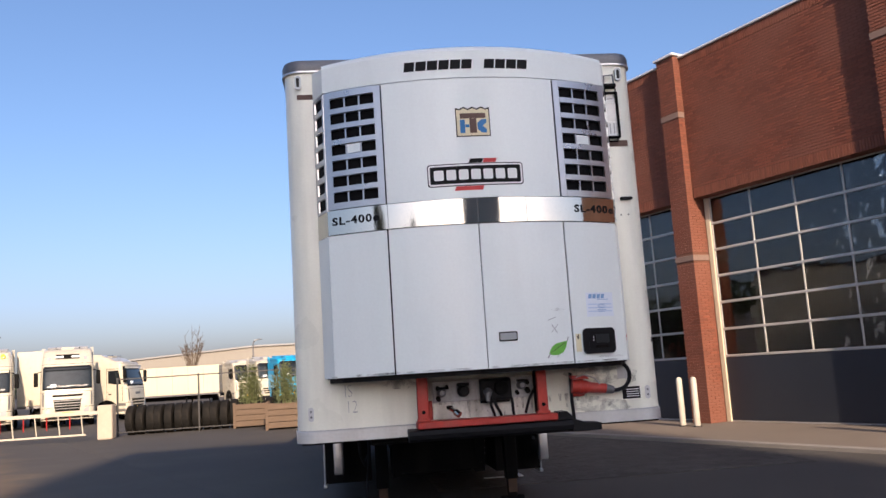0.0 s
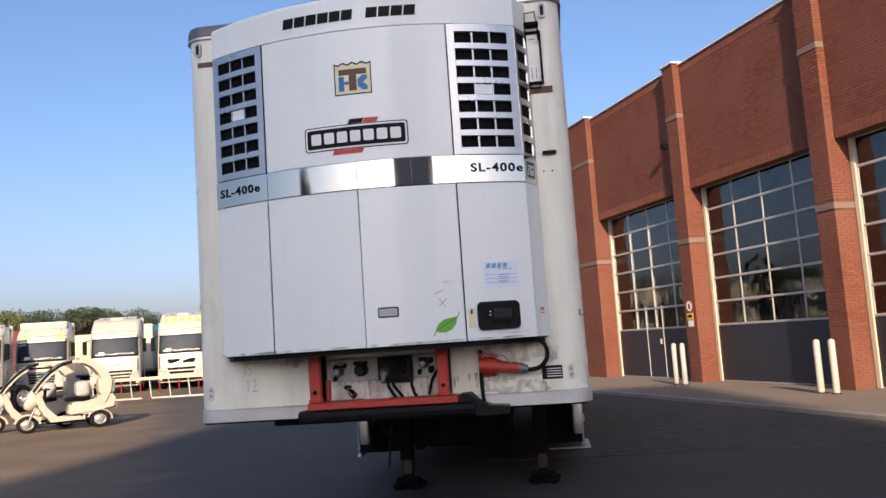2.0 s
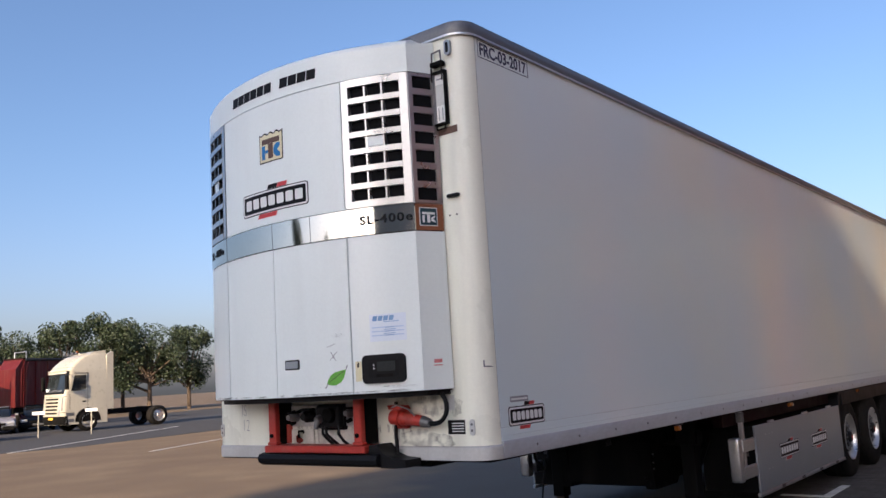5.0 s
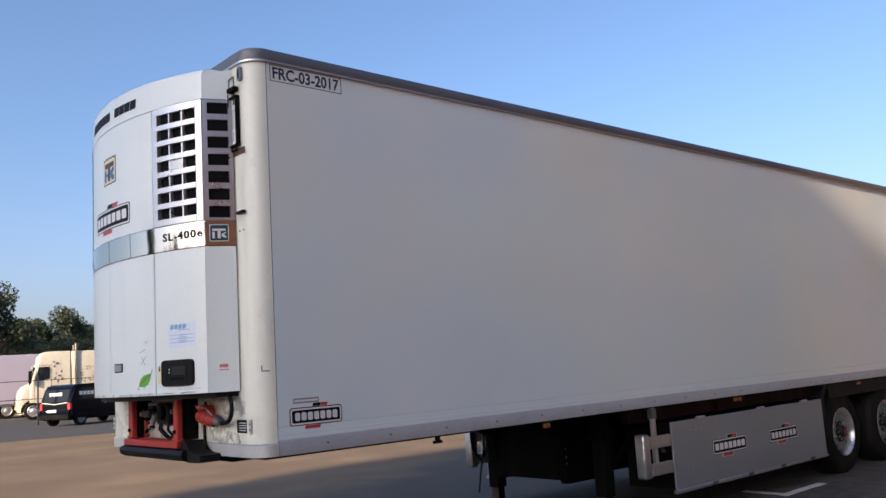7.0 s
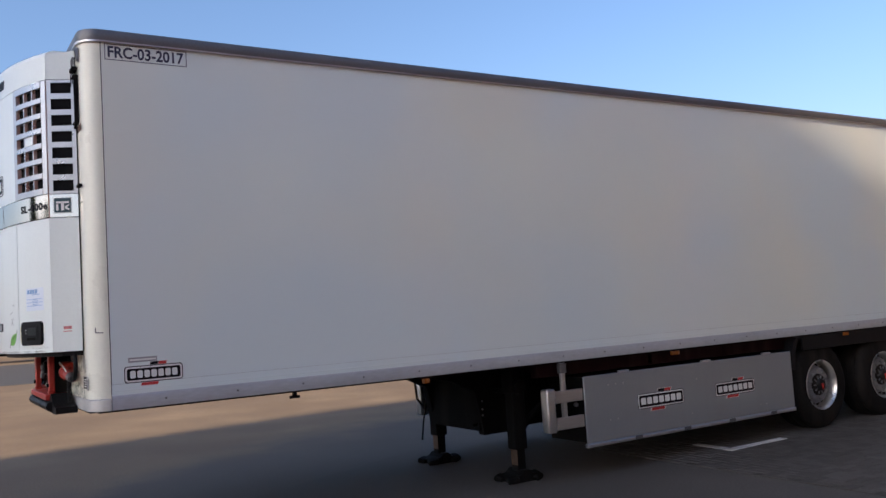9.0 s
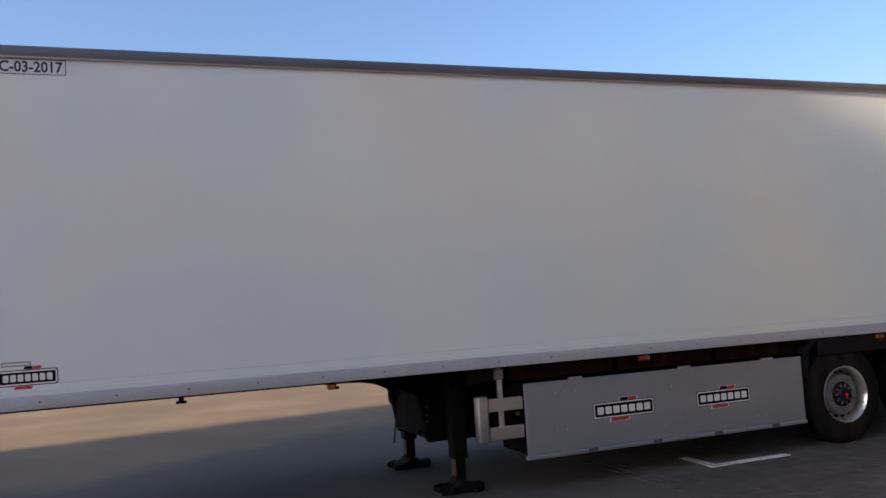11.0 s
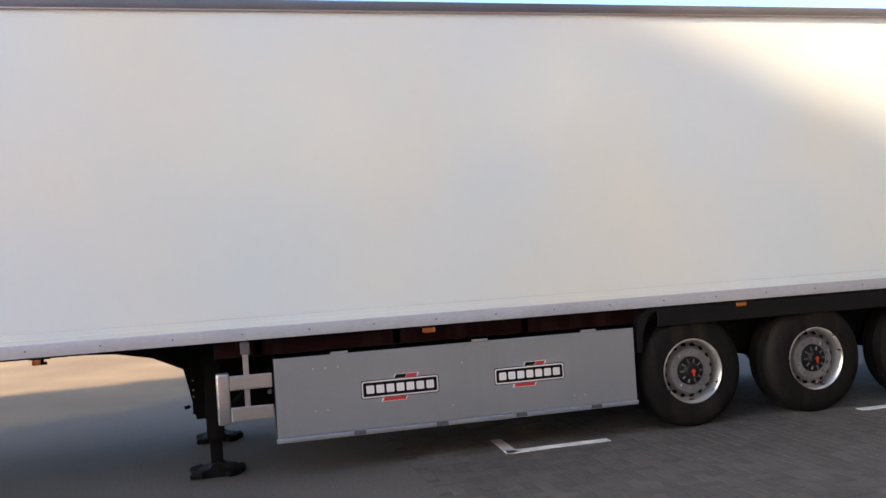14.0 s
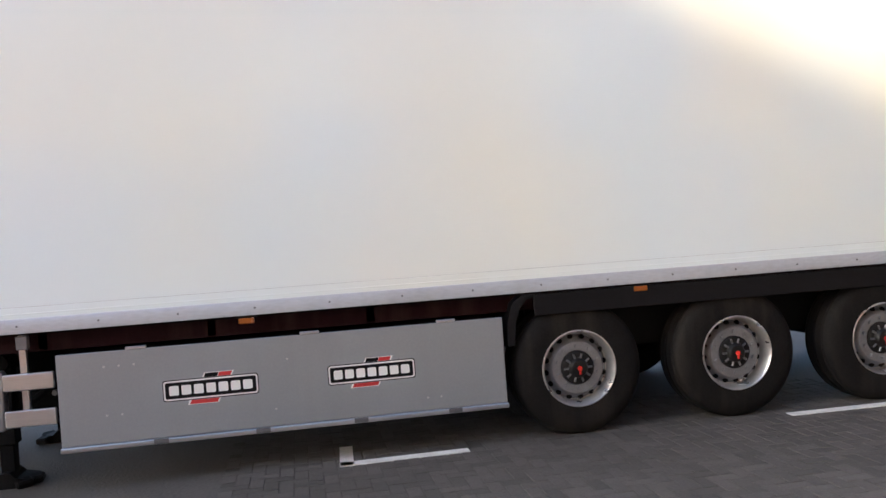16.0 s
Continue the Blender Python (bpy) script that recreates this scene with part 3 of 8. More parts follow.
# bollards before the pillars
def bollard(s, d):
    t = thing("bollard", FACE @ Vector((s, d, 0.065)), 0, "cream-white steel bollard standing before the doors", "bollard", "bollards")
    bm = lathe(bmesh.new(), [(0.0, 0.001), (0.0, 0.065), (0.98, 0.065), (1.03, 0.05), (1.05, 0.001)], (0, 0, 0), "z", 20)
    part("post", bm, M_BOLLARD, t, smooth=True)
    part("base_ring", lathe(bmesh.new(), [(0.0, 0.066), (0.0, 0.09), (0.02, 0.09), (0.025, 0.066)], (0, 0, 0), "z", 20), M_STEEL, t)


for s, d in ((0.28, 0.02), (-0.12, 0.0), (5.62, 0.0), (5.22, 0.0), (11.0, 0.0), (-4.9, 0.0), (-5.3, 0.0)):
    bollard(s, d)

# unseen tall block, added and sized to throw the shade over the yard
tagged(part("wall_opposite", B(2.5, 13.3, -44.0, -32.0, 0.0, 23.6), M_RENDER), "unseen plain block added to cast the yard's shade", "building", kind="structure")

# unseen plain buildings closing the yard behind, added for the polished band to reflect
for x0, x1, y0, y1, h, m in ((-62.0, -38.0, -66.0, -58.0, 7.0, M_RENDER), (-33.0, -17.0, -70.0, -58.0, 9.0, M_RENDER), (-12.0, -3.0, -72.0, -60.0, 6.0, M_RENDER), (17.0, 34.0, -66.0, -54.0, 8.0, M_RENDER), (38.0, 60.0, -60.0, -48.0, 7.0, M_RENDER)):
    tagged(part("wall_behind", B(x0, x1, y0, y1, 0.0, h), m), "unseen plain building added for reflections", "building", kind="structure")


# ---- refrigerated semi-trailer ----
M_LOWRAIL = mat("dull_aluminium_rail", (0.48, 0.51, 0.54), 0.40, metal=0.35, var=0.12, scale=4, dirt=0.10, stretch=(1, 0.25, 1))
M_FRONTRAIL = mat("pale_grey_rail", (0.58, 0.58, 0.56), 0.4, metal=0.3, var=0.08, dirt=0.15)
XL, XR, YF, YB, ZB, ZT = -0.42, 2.18, 6.0, 19.35, 1.14, 3.87
XC = 0.87
trailer = thing("semi_trailer", (0.88, 12.5, 0), 0, "white refrigerated semi-trailer standing on its landing legs", "trailer", world_coords=True)
RC = 0.13


def corner_pts(n=6, inset=0.0):
    """Front outline of the body with both rounded corners, from the left side to the right."""
    pts = []
    for k in range(n + 1):
        a = radians(180 + 90 * k / n)
        pts.append((XL + RC + (RC - inset) * math.cos(a), YF + RC + (RC - inset) * math.sin(a)))
    for k in range(n + 1):
        a = radians(270 + 90 * k / n)
        pts.append((XR - RC + (RC - inset) * math.cos(a), YF + RC + (RC - inset) * math.sin(a)))
    return pts


front = prism(bmesh.new(), corner_pts(8) + [(XR - 0.06, YF + RC), (XR - 0.06, YF + 0.11), (XL + 0.06, YF + 0.11), (XL + 0.06, YF + RC)], "z", ZB + 0.079, ZT - 0.07)
part("front_wall", front, M_CREAM, trailer, "cream gelcoat front wall with rounded corners", smooth=True)
part("side_wall", B(XR - 0.06, XR, YF + RC + 0.006, YB, ZB + 0.175, ZT - 0.075), M_SIDE, trailer, "smooth pale grey side skin")
part("side_wall", B(XL, XL + 0.06, YF + RC + 0.006, YB, ZB + 0.175, ZT - 0.075), M_SIDE, trailer, "smooth pale grey side skin")
part("seam", B(XR - 0.02, XR - 0.003, YF + RC + 0.001, YF + RC + 0.006, ZB + 0.1, ZT - 0.07), M_BLACK, trailer)
part("roof", B(XL + 0.05, XR - 0.05, YF + 0.05, YB, ZT - 0.09, ZT - 0.03), M_SIDE, trailer)
part("floor_pan", B(XL + 0.03, XR - 0.03, YF + 0.05, YB, ZB - 0.02, ZB + 0.1), M_CHASSIS, trailer)
part("rear_door", B(XL, 0.876, YB + 0.001, YB + 0.07, ZB, ZT, 0.01), M_SIDE, trailer)
part("rear_door", B(0.884, XR, YB + 0.001, YB + 0.07, ZB, ZT, 0.01), M_SIDE, trailer)
# top rail, round the front corners and along both sides
prof = [(0.012, 0.0), (0.016, 0.02), (0.016, 0.055), (0.006, 0.085), (-0.035, 0.10), (-0.10, 0.10), (-0.10, 0.0)]


def rail_sweep(bm, line, section, z):
    rings = []
    for i, (x, y) in enumerate(line):
        a, b = Vector(line[max(i - 1, 0)]), Vector(line[min(i + 1, len(line) - 1)])
        t = (b - a).normalized()
        n = Vector((t.y, -t.x))
        rings.append([bm.verts.new((x + n.x * u, y + n.y * u, z + v)) for u, v in section])
    for p, q in zip(rings, rings[1:]):
        for k in range(len(section)):
            bm.faces.new((p[k], p[(k + 1) % len(section)], q[(k + 1) % len(section)], q[k]))
    bm.faces.new(rings[0])
    bm.faces.new(rings[-1])
    return bm


path = [(XL, YB)] + [(XL, YB - 0.01)] + corner_pts(8) + [(XR, YB - 0.01), (XR, YB)]
part("top_rail", rail_sweep(bmesh.new(), path, prof, ZT - 0.085), M_DALU, trailer, "dull grey aluminium roof rail", smooth=True)
part("top_lip", rail_sweep(bmesh.new(), path, [(0.02, 0), (0.02, 0.012), (0.0, 0.016), (0.0, 0.0)], ZT - 0.094), M_ALU, trailer)
low = [(0.004, 0.0), (0.012, 0.0), (0.014, 0.088), (0.006, 0.100), (-0.03, 0.100), (-0.03, 0.0)]
ribs = [(0.003, 0.1005), (0.003, 0.128), (0.005, 0.130), (0.005, 0.135), (0.003, 0.137), (0.002, 0.170), (0.001, 0.178), (-0.03, 0.178), (-0.03, 0.1005)]
for line in ([(XL, YB), (XL, YF + RC + 0.05), (XL, YF + RC + 0.004)], [(XR, YF + RC + 0.004), (XR, YF + RC + 0.05), (XR, YB)]):
    part("bottom_rail", rail_sweep(bmesh.new(), line, low, ZB - 0.005), M_LOWRAIL, trailer, "aluminium bottom rail", smooth=True)
    part("rub_strip", rail_sweep(bmesh.new(), line, ribs, ZB - 0.005), M_SIDE, trailer)
part("front_rail", rail_sweep(bmesh.new(), corner_pts(8), [(0.004, 0.0), (0.010, 0.0), (0.010, 0.074), (0.003, 0.082), (-0.03, 0.082), (-0.03, 0.0)], ZB - 0.005), M_FRONTRAIL, trailer, "pale grey front rail", smooth=True)
# rivets and wear plates on the lower rail
for k in range(24):
    y = YF + 0.5 + 0.53 * k
    part("rivet", rod(bmesh.new(), (XR + 0.010, y, ZB + 0.045), (XR + 0.017, y, ZB + 0.045), 0.008, 6), M_DALU, trailer)

# ---- cooling unit on the front wall ----
R_ARC, Y_ARC = 2.09, 5.545


def yf(x):
    return Y_ARC + R_ARC - math.sqrt(R_ARC * R_ARC - (x - XC) ** 2)


X0, X1 = XC - 1.012, XC + 1.012
Z0, ZS0, ZS1, ZG1 = 1.565, 2.535, 2.705, 3.545


def slab(bm, x0, x1, z0, z1, d0, d1, n=8, crown=0.0):
    """A box bent to the unit's front; d: how far it stands out of the front. crown: rise of its top towards the middle."""
    n = max(1, int(n))
    lo, hi = [], []
    for i in range(n + 1):
        x = x0 + (x1 - x0) * i / n
        zt = z1 + crown * (1 - ((x - XC) / 1.012) ** 2)
        for lst, d in ((lo, d0), (hi, d1)):
            lst.append((bm.verts.new((x, yf(x) - d, z0)), bm.verts.new((x, yf(x) - d, zt))))
    for i in range(n):
        bm.faces.new((hi[i][0], hi[i + 1][0], hi[i + 1][1], hi[i][1]))
        bm.faces.new((lo[i][0], lo[i + 1][0], lo[i + 1][1], lo[i][1]))
        bm.faces.new((lo[i][0], lo[i + 1][0], hi[i + 1][0], hi[i][0]))
        bm.faces.new((lo[i][1], lo[i + 1][1], hi[i + 1][1], hi[i][1]))
    for i in (0, n):
        bm.faces.new((lo[i][0], hi[i][0], hi[i][1], lo[i][1]))
    return bm


def S(*a, **k):
    return slab(bmesh.new(), *a, **k)


def bend(bm, d):
    """Lays a flat bmesh in x, z (with y its height off the sheet) on the unit's front."""
    xs = [v.co.x for v in bm.verts]
    a, b = min(xs), max(xs)
    for k in range(1, int((b - a) / 0.06) + 1):
        x = a + 0.06 * k
        bmesh.ops.bisect_plane(bm, geom=bm.verts[:] + bm.edges[:] + bm.faces[:], plane_co=(x, 0, 0), plane_no=(1, 0, 0))
    for v in bm.verts:
        v.co.y = yf(v.co.x) - d - v.co.y
    return bm


def plate(pts, cx, cz, d, th=0.002, on="unit"):
    """A thin shaped sticker on the unit's curved front."""
    bm = prism(bmesh.new(), [(cx + u, cz + v) for u, v in pts], "y", 0.0, th)
    return bend(bm, d)


core = bmesh.new()
n = 16
pts = [(X0 + 0.012 + (X1 - X0 - 0.024) * k / n, yf(X0 + 0.012 + (X1 - X0 - 0.024) * k / n) + 0.035) for k in range(n + 1)] + [(X1 + 0.055, YF - 0.002), (X0 - 0.055, YF - 0.002)]
prism(core, pts, "z", Z0 - 0.01, 3.72)
unit = part("refrigeration_unit", core, M_BLACK, trailer, "white curved refrigeration unit on the front wall")
# side cheeks, from the bowed front back to the wall
for sgn, name in ((1, "side_cheek"), (-1, "side_cheek")):
    xa, xb = (X1, X1 + 0.075) if sgn > 0 else (X0, X0 - 0.075)
    ya = yf(X1)
    for z0, z1, m in ((Z0, ZS0 - 0.006, M_UNIT), (ZS0, ZS1 - 0.004, M_CHROME), (ZG1 + 0.006, 3.762, M_UNIT)):
        bm = prism(bmesh.new(), [(xa, ya), (xb, YF - 0.012), (xb - sgn * 0.03, YF - 0.012), (xa - sgn * 0.03, ya + 0.02)], "z", z0, z1)
        for v in bm.verts:
            if v.co.z > 3.7:
                v.co.z = 3.765 if v.co.y > YF - 0.1 else 3.728
        part(name, bm, m, unit)
    # louvred cheek
    bm = bmesh.new()
    dx, dy = xb - xa, (YF - 0.012) - ya
    def q(f, off=0.0):
        return (xa + dx * f + sgn * off, ya + dy * f)
    zz = ZS1
    step = (ZG1 - ZS1) / 7
    for f0, f1 in ((0.0, 0.14), (0.86, 1.0)):
        prism(bm, [q(f0), q(f1), q(f1, -0.03), q(f0, -0.03)], "z", ZS1, ZG1)
    for k in range(8):
        z = ZS1 + step * k
        prism(bm, [q(0.141), q(0.859), q(0.859, -0.03), q(0.141, -0.03)], "z", z - (0.02 if k else 0), z + (0.02 if k < 7 else 0))
    part("side_louvre", bm, M_SILVER, unit, "silver louvred cheek")
    part("screen", prism(bmesh.new(), [q(0.05, -0.012), q(0.95, -0.012), q(0.95, -0.02), q(0.05, -0.02)], "z", ZS1 + 0.01, ZG1 - 0.01), M_HOLE, unit)
# top cowl with a crowned, rounded edge
cb = S(X0, X1, ZG1 + 0.006, 3.725, -0.02, 0.004, 24, crown=0.02)
part("top_cowl", cb, M_UNIT, unit, smooth=True)
cap = bmesh.new()
rows = []
for i in range(25):
    x = X0 + (X1 - X0) * i / 24
    zt = 3.725 + 0.02 * (1 - ((x - XC) / 1.012) ** 2)
    rows.append([cap.verts.new((x, yf(x) - 0.004, zt)), cap.verts.new((x, yf(x) + 0.008, zt + 0.025)), cap.verts.new((x, yf(x) + 0.05, zt + 0.045)), cap.verts.new((x, YF - 0.012, zt + 0.046 + 0.025 * (1 - ((x - XC) / 1.012) ** 2))), cap.verts.new((x, YF - 0.012, zt - 0.03)), cap.verts.new((x, yf(x) + 0.02, zt - 0.03))])
for p, r in zip(rows, rows[1:]):
    for k in range(6):
        cap.faces.new((p[k], p[(k + 1) % 6], r[(k + 1) % 6], r[k]))
cap.faces.new(rows[0]); cap.faces.new(rows[-1])
part("cowl_top", cap, M_UNIT, unit, smooth=True)
SEAMS = (X0, 0.258, 0.862, 1.462, X1)
GAP = {SEAMS[1]: 0.0055, SEAMS[2]: 0.003, SEAMS[3]: 0.005}
part("centre_panel", S(SEAMS[1] + 0.006, SEAMS[3] - 0.006, ZS1 + 0.004, ZG1, -0.02, 0.004, 14), M_UNIT, unit, smooth=True)
for a, b in zip(SEAMS, SEAMS[1:]):
    part("lower_door", S(a + GAP.get(a, 0.004), b - GAP.get(b, 0.004), Z0, ZS0 - 0.006, -0.02, 0.003, 8), M_UNIT, unit, "white curved service door", smooth=True)
band = S(X0, X1, ZS0, ZS1 - 0.002, -0.02, 0.007, 28)
for v in band.verts:
    v.co.y -= (v.co.z - ZS0) * 0.02
part("polished_band", band, M_CHROME, unit, "polished metal band", smooth=True)
for x in (0.262, 0.862, 1.20):
    jt = S(x - 0.0015, x + 0.0015, ZS0, ZS1 - 0.002, 0.006, 0.0082, 1)
    for v in jt.verts:
        v.co.y -= (v.co.z - ZS0) * 0.02
    part("band_joint", jt, M_DALU, unit)


def grille(a, b):
    bm = bmesh.new()
    cols, nrow = 3, 7
    m = 0.045
    slab(bm, a, a + m, ZS1 + 0.004, ZG1, -0.02, 0.008, 1)
    slab(bm, b - m, b, ZS1 + 0.004, ZG1, -0.02, 0.008, 1)
    h = (ZG1 - ZS1 - 0.06) / nrow
    for k in range(nrow + 1):
        z = ZS1 + 0.03 + h * k
        slab(bm, a + m, b - m, z - 0.018 if k else ZS1 + 0.004, z + 0.018 if k < nrow else ZG1, -0.02, 0.012, 6)
    for c in range(1, cols):
        x = a + m + (b - a - 2 * m) * c / cols
        for k in range(nrow):
            z = ZS1 + 0.03 + h * k
            slab(bm, x - 0.005, x + 0.005, z + 0.018, z + h - 0.018, -0.02, 0.004, 1)
    part("grille", bm, M_SILVER, unit, "silver grille with seven rows of openings")
    part("screen", S(a + 0.01, b - 0.01, ZS1 + 0.01, ZG1 - 0.01, -0.03, -0.022, 6), M_HOLE, unit)
    x = a + m + (b - a - 2 * m) / 3
    z = ZS1 + 0.03 + h * 3
    part("blank_plate", S(x + 0.006, x + (b - a - 2 * m) / 3 - 0.006, z + 0.024, z + h - 0.024, -0.01, 0.002, 2), M_UNIT, unit)


grille(X0 + 0.004, SEAMS[1] - 0.004)
grille(SEAMS[3] + 0.004, X1 - 0.004)
# dark drip edge under the unit
part("under_tray", prism(bmesh.new(), [(X0 + 0.05, yf(X0 + 0.05) + 0.06)] + [(XC - 0.8 + 0.16 * k, yf(XC - 0.8 + 0.16 * k) + 0.05) for k in range(11)] + [(X1 - 0.03, yf(X1) + 0.06), (X1 + 0.04, YF - 0.004), (X0 - 0.04, YF - 0.004)], "z", Z0 - 0.034, Z0 - 0.010), M_BLACK, unit)


def brand_plate(parent, place, w, h):
    """A black plate with a pale border, bars for its lettering and slanted red and black flashes. place(u, v, d) lays a point out."""
    def lay(pts, d0, d1, m, name):
        bm = prism(bmesh.new(), pts, "y", d0, d1)
        place(bm)
        return part(name, bm, m, parent)
    lay(rrect(w, h, 0.02), 0.0, 0.0015, M_STICKB, "plate_edge")
    lay(rrect(w - 0.012, h - 0.012, 0.018), 0.0016, 0.0025, M_STICKW, "plate_border")
    lay(rrect(w - 0.035, h - 0.035, 0.012), 0.0026, 0.0035, M_STICKB, "plate_field")
    for k in range(7):
        u = -w / 2 + 0.034 + (w - 0.068) * (k + 0.5) / 7
        bw, hh = (w - 0.068) / 7 * 0.39, h * 0.225
        bm = prism(bmesh.new(), [(u + a, b) for a, b in rrect(2 * bw, 2 * hh, min(0.010, hh * 0.4), 3)], "y", 0.0036, 0.0046)
        place(bm)
        part("lettering_bar", bm, M_STICKW, parent)
    y0, y1 = h / 2 + 0.002, h / 2 + h * 0.20
    lay([(-w * 0.085, y0), (w * 0.225, y0), (w * 0.25, y1 + 0.004), (-w * 0.06, y1 + 0.004)], -0.0006, 0.0006, M_STICKW, "flash_edge")
    lay([(-w * 0.235, -y0), (w * 0.095, -y0), (w * 0.07, -y1 - 0.004), (-w * 0.25, -y1 - 0.004)], -0.0006, 0.0006, M_STICKW, "flash_edge")
    lay([(-w * 0.07, y0), (w * 0.07, y0), (w * 0.09, y1), (-w * 0.05, y1)], 0.0, 0.0015, M_STICKB, "flash")
    lay([(w * 0.075, y0), (w * 0.21, y0), (w * 0.23, y1), (w * 0.095, y1)], 0.0, 0.0015, M_STICKR, "flash")
    lay([(-w * 0.21, -y0), (w * 0.08, -y0), (w * 0.06, -y1), (-w * 0.23, -y1)], 0.0, 0.0015, M_STICKR, "flash")


def on_unit(cx, cz, d=0.005):
    def place(bm):
        for v in bm.verts:
            v.co.x += cx
            v.co.z += cz
        bend(bm, d)
    return place


def on_side(cy, cz, x=XR + 0.001):
    def place(bm):
        for v in bm.verts:
            u, d, w = v.co
            v.co = (x + d, cy + u, cz + w)
    return place


brand_plate(unit, on_unit(0.868, 2.868), 0.655, 0.155)
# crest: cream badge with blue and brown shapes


def fit_width(bm, w):
    """Stretches letters to a width."""
    xs = [v.co.x for v in bm.verts]
    k, c = w / (max(xs) - min(xs)), (max(xs) + min(xs)) / 2
    for v in bm.verts:
        v.co.x = (v.co.x - c) * k


place = on_unit(0.872, 3.235)
for pts, d0, d1, m in (([(-0.118, -0.105), (0.118, -0.105), (0.118, 0.10), (0.09, 0.09), (0.06, 0.105), (0.03, 0.09), (0, 0.105), (-0.03, 0.09), (-0.06, 0.105), (-0.09, 0.09), (-0.118, 0.10)], 0.0, 0.001, M_STICKB),
                       ([(-0.111, -0.098), (0.111, -0.098), (0.111, 0.088), (0.09, 0.080), (0.06, 0.094), (0.03, 0.080), (0, 0.094), (-0.03, 0.080), (-0.06, 0.094), (-0.09, 0.080), (-0.111, 0.088)], 0.0012, 0.0022, M_STICKC),
                       ([(-0.088, 0.022), (0.088, 0.022), (0.088, 0.058), (-0.088, 0.058)], 0.0025, 0.0035, M_BROWN), ([(-0.024, -0.080), (0.024, -0.080), (0.024, 0.021), (-0.024, 0.021)], 0.0025, 0.0035, M_BROWN),
                       ([(-0.090, -0.080), (-0.056, -0.080), (-0.056, 0.014), (-0.090, 0.014)], 0.0025, 0.0035, M_STICKBLUE), ([(-0.054, -0.04), (-0.026, -0.04), (-0.026, -0.02), (-0.054, -0.02)], 0.0025, 0.0035, M_STICKBLUE),
                       ([(0.030, -0.055), (0.060, -0.080), (0.092, -0.080), (0.092, -0.055), (0.064, -0.032), (0.092, -0.010), (0.092, 0.014), (0.060, 0.014), (0.030, -0.010)], 0.0025, 0.0035, M_STICKBLUE)):
    bm = prism(bmesh.new(), pts, "y", d0, d1)
    place(bm)
    part("crest", bm, m, unit)
# maker's lettering over the panel, as plain slanted bars
for k in range(11):
    if k == 6:
        continue
    u = 0.862 - 0.44 + 0.88 * (k + 0.5) / 11 * 0.985
    bm = prism(bmesh.new(), [(u - 0.039, -0.033), (u + 0.031, -0.033), (u + 0.039, 0.033), (u - 0.031, 0.033)], "y", 0.0, 0.002)
    for v in bm.verts:
        v.co.z += 3.645
    bend(bm, 0.005)
    part("lettering_bar", bm, M_STICKB, unit)
for cx in (0.045, 1.715):
    bm = text_bm("SL-400e", 0.074, 0.001, bold=0.0019, gap=1.18)
    fit_width(bm, 0.315)
    bmesh.ops.rotate(bm, cent=(0, 0, 0), matrix=Matrix.Rotation(radians(90), 3, "X"), verts=bm.verts)
    for v in bm.verts:
        v.co = (v.co.x + cx, -v.co.y, v.co.z + 2.622)
    bend(bm, 0.009)
    for v in bm.verts:
        v.co.y -= (v.co.z - ZS0) * 0.02
    part("lettering", bm, M_STICKB, unit, "dark model lettering")
# controls, latch, leaf, paper
part("display_bezel", bend(prism(bmesh.new(), [(1.662 + u, 1.708 + v) for u, v in rrect(0.252, 0.172, 0.03)], "y", 0.0, 0.018), 0.003), M_BLACK, unit, "black rubber-framed control display", smooth=True)
part("display_screen", plate(rrect(0.18, 0.11, 0.015), 1.668, 1.712, 0.0215, 0.002), M_STICKB, unit)
part("display_glass", plate(rrect(0.105, 0.058, 0.006), 1.685, 1.722, 0.024, 0.0015), M_GREYSCREEN, unit, "dim grey display window")
for dz in (0.012, -0.008):
    part("display_lamp", plate(rrect(0.008, 0.008, 0.003), 1.612, 1.720 + dz, 0.024, 0.0015), M_STICKW, unit)
part("bolt_mark", plate([(-0.006, 0.02), (0.006, 0.03), (0.001, 0.042), (0.008, 0.042), (-0.004, 0.062), (-0.002, 0.046), (-0.008, 0.046)], 1.502, 1.70, 0.005, 0.001), M_STICKB, unit)
part("display_buttons", plate(rrect(0.10, 0.018, 0.004), 1.675, 1.668, 0.024, 0.002), M_CHASSIS, unit)
part("latch_recess", plate(rrect(0.125, 0.062, 0.008), 1.008, 1.768, 0.0035, 0.004), M_CHASSIS, unit, "metal door latch")
part("latch_handle", plate(rrect(0.110, 0.046, 0.006), 1.008, 1.768, 0.008, 0.004), M_GREYBOX, unit)
leaf = [(-0.072, -0.036), (-0.045, -0.046), (-0.005, -0.046), (0.030, -0.030), (0.052, 0.000), (0.066, 0.046), (0.030, 0.040), (-0.015, 0.032), (-0.045, 0.012), (-0.062, -0.012)]
part("leaf_stem", plate([(-0.085, -0.062), (-0.078, -0.066), (-0.060, -0.034), (-0.066, -0.030)], 1.352, 1.672, 0.0035, 0.001), M_SCRIBBLE, unit)
part("leaf_mark", plate([(0.062, 0.045), (0.072, 0.072), (0.078, 0.070), (0.070, 0.044)], 1.352, 1.672, 0.0035, 0.001), M_SCRIBBLE, unit)
part("leaf_vein", plate([(-0.055, -0.030), (0.052, 0.034), (0.050, 0.038), (-0.057, -0.027)], 1.352, 1.672, 0.0052, 0.0006), M_LEAF2, unit)
part("leaf_sticker", plate(leaf, 1.352, 1.672, 0.0035, 0.001), M_GREEN, unit, "green leaf sticker")
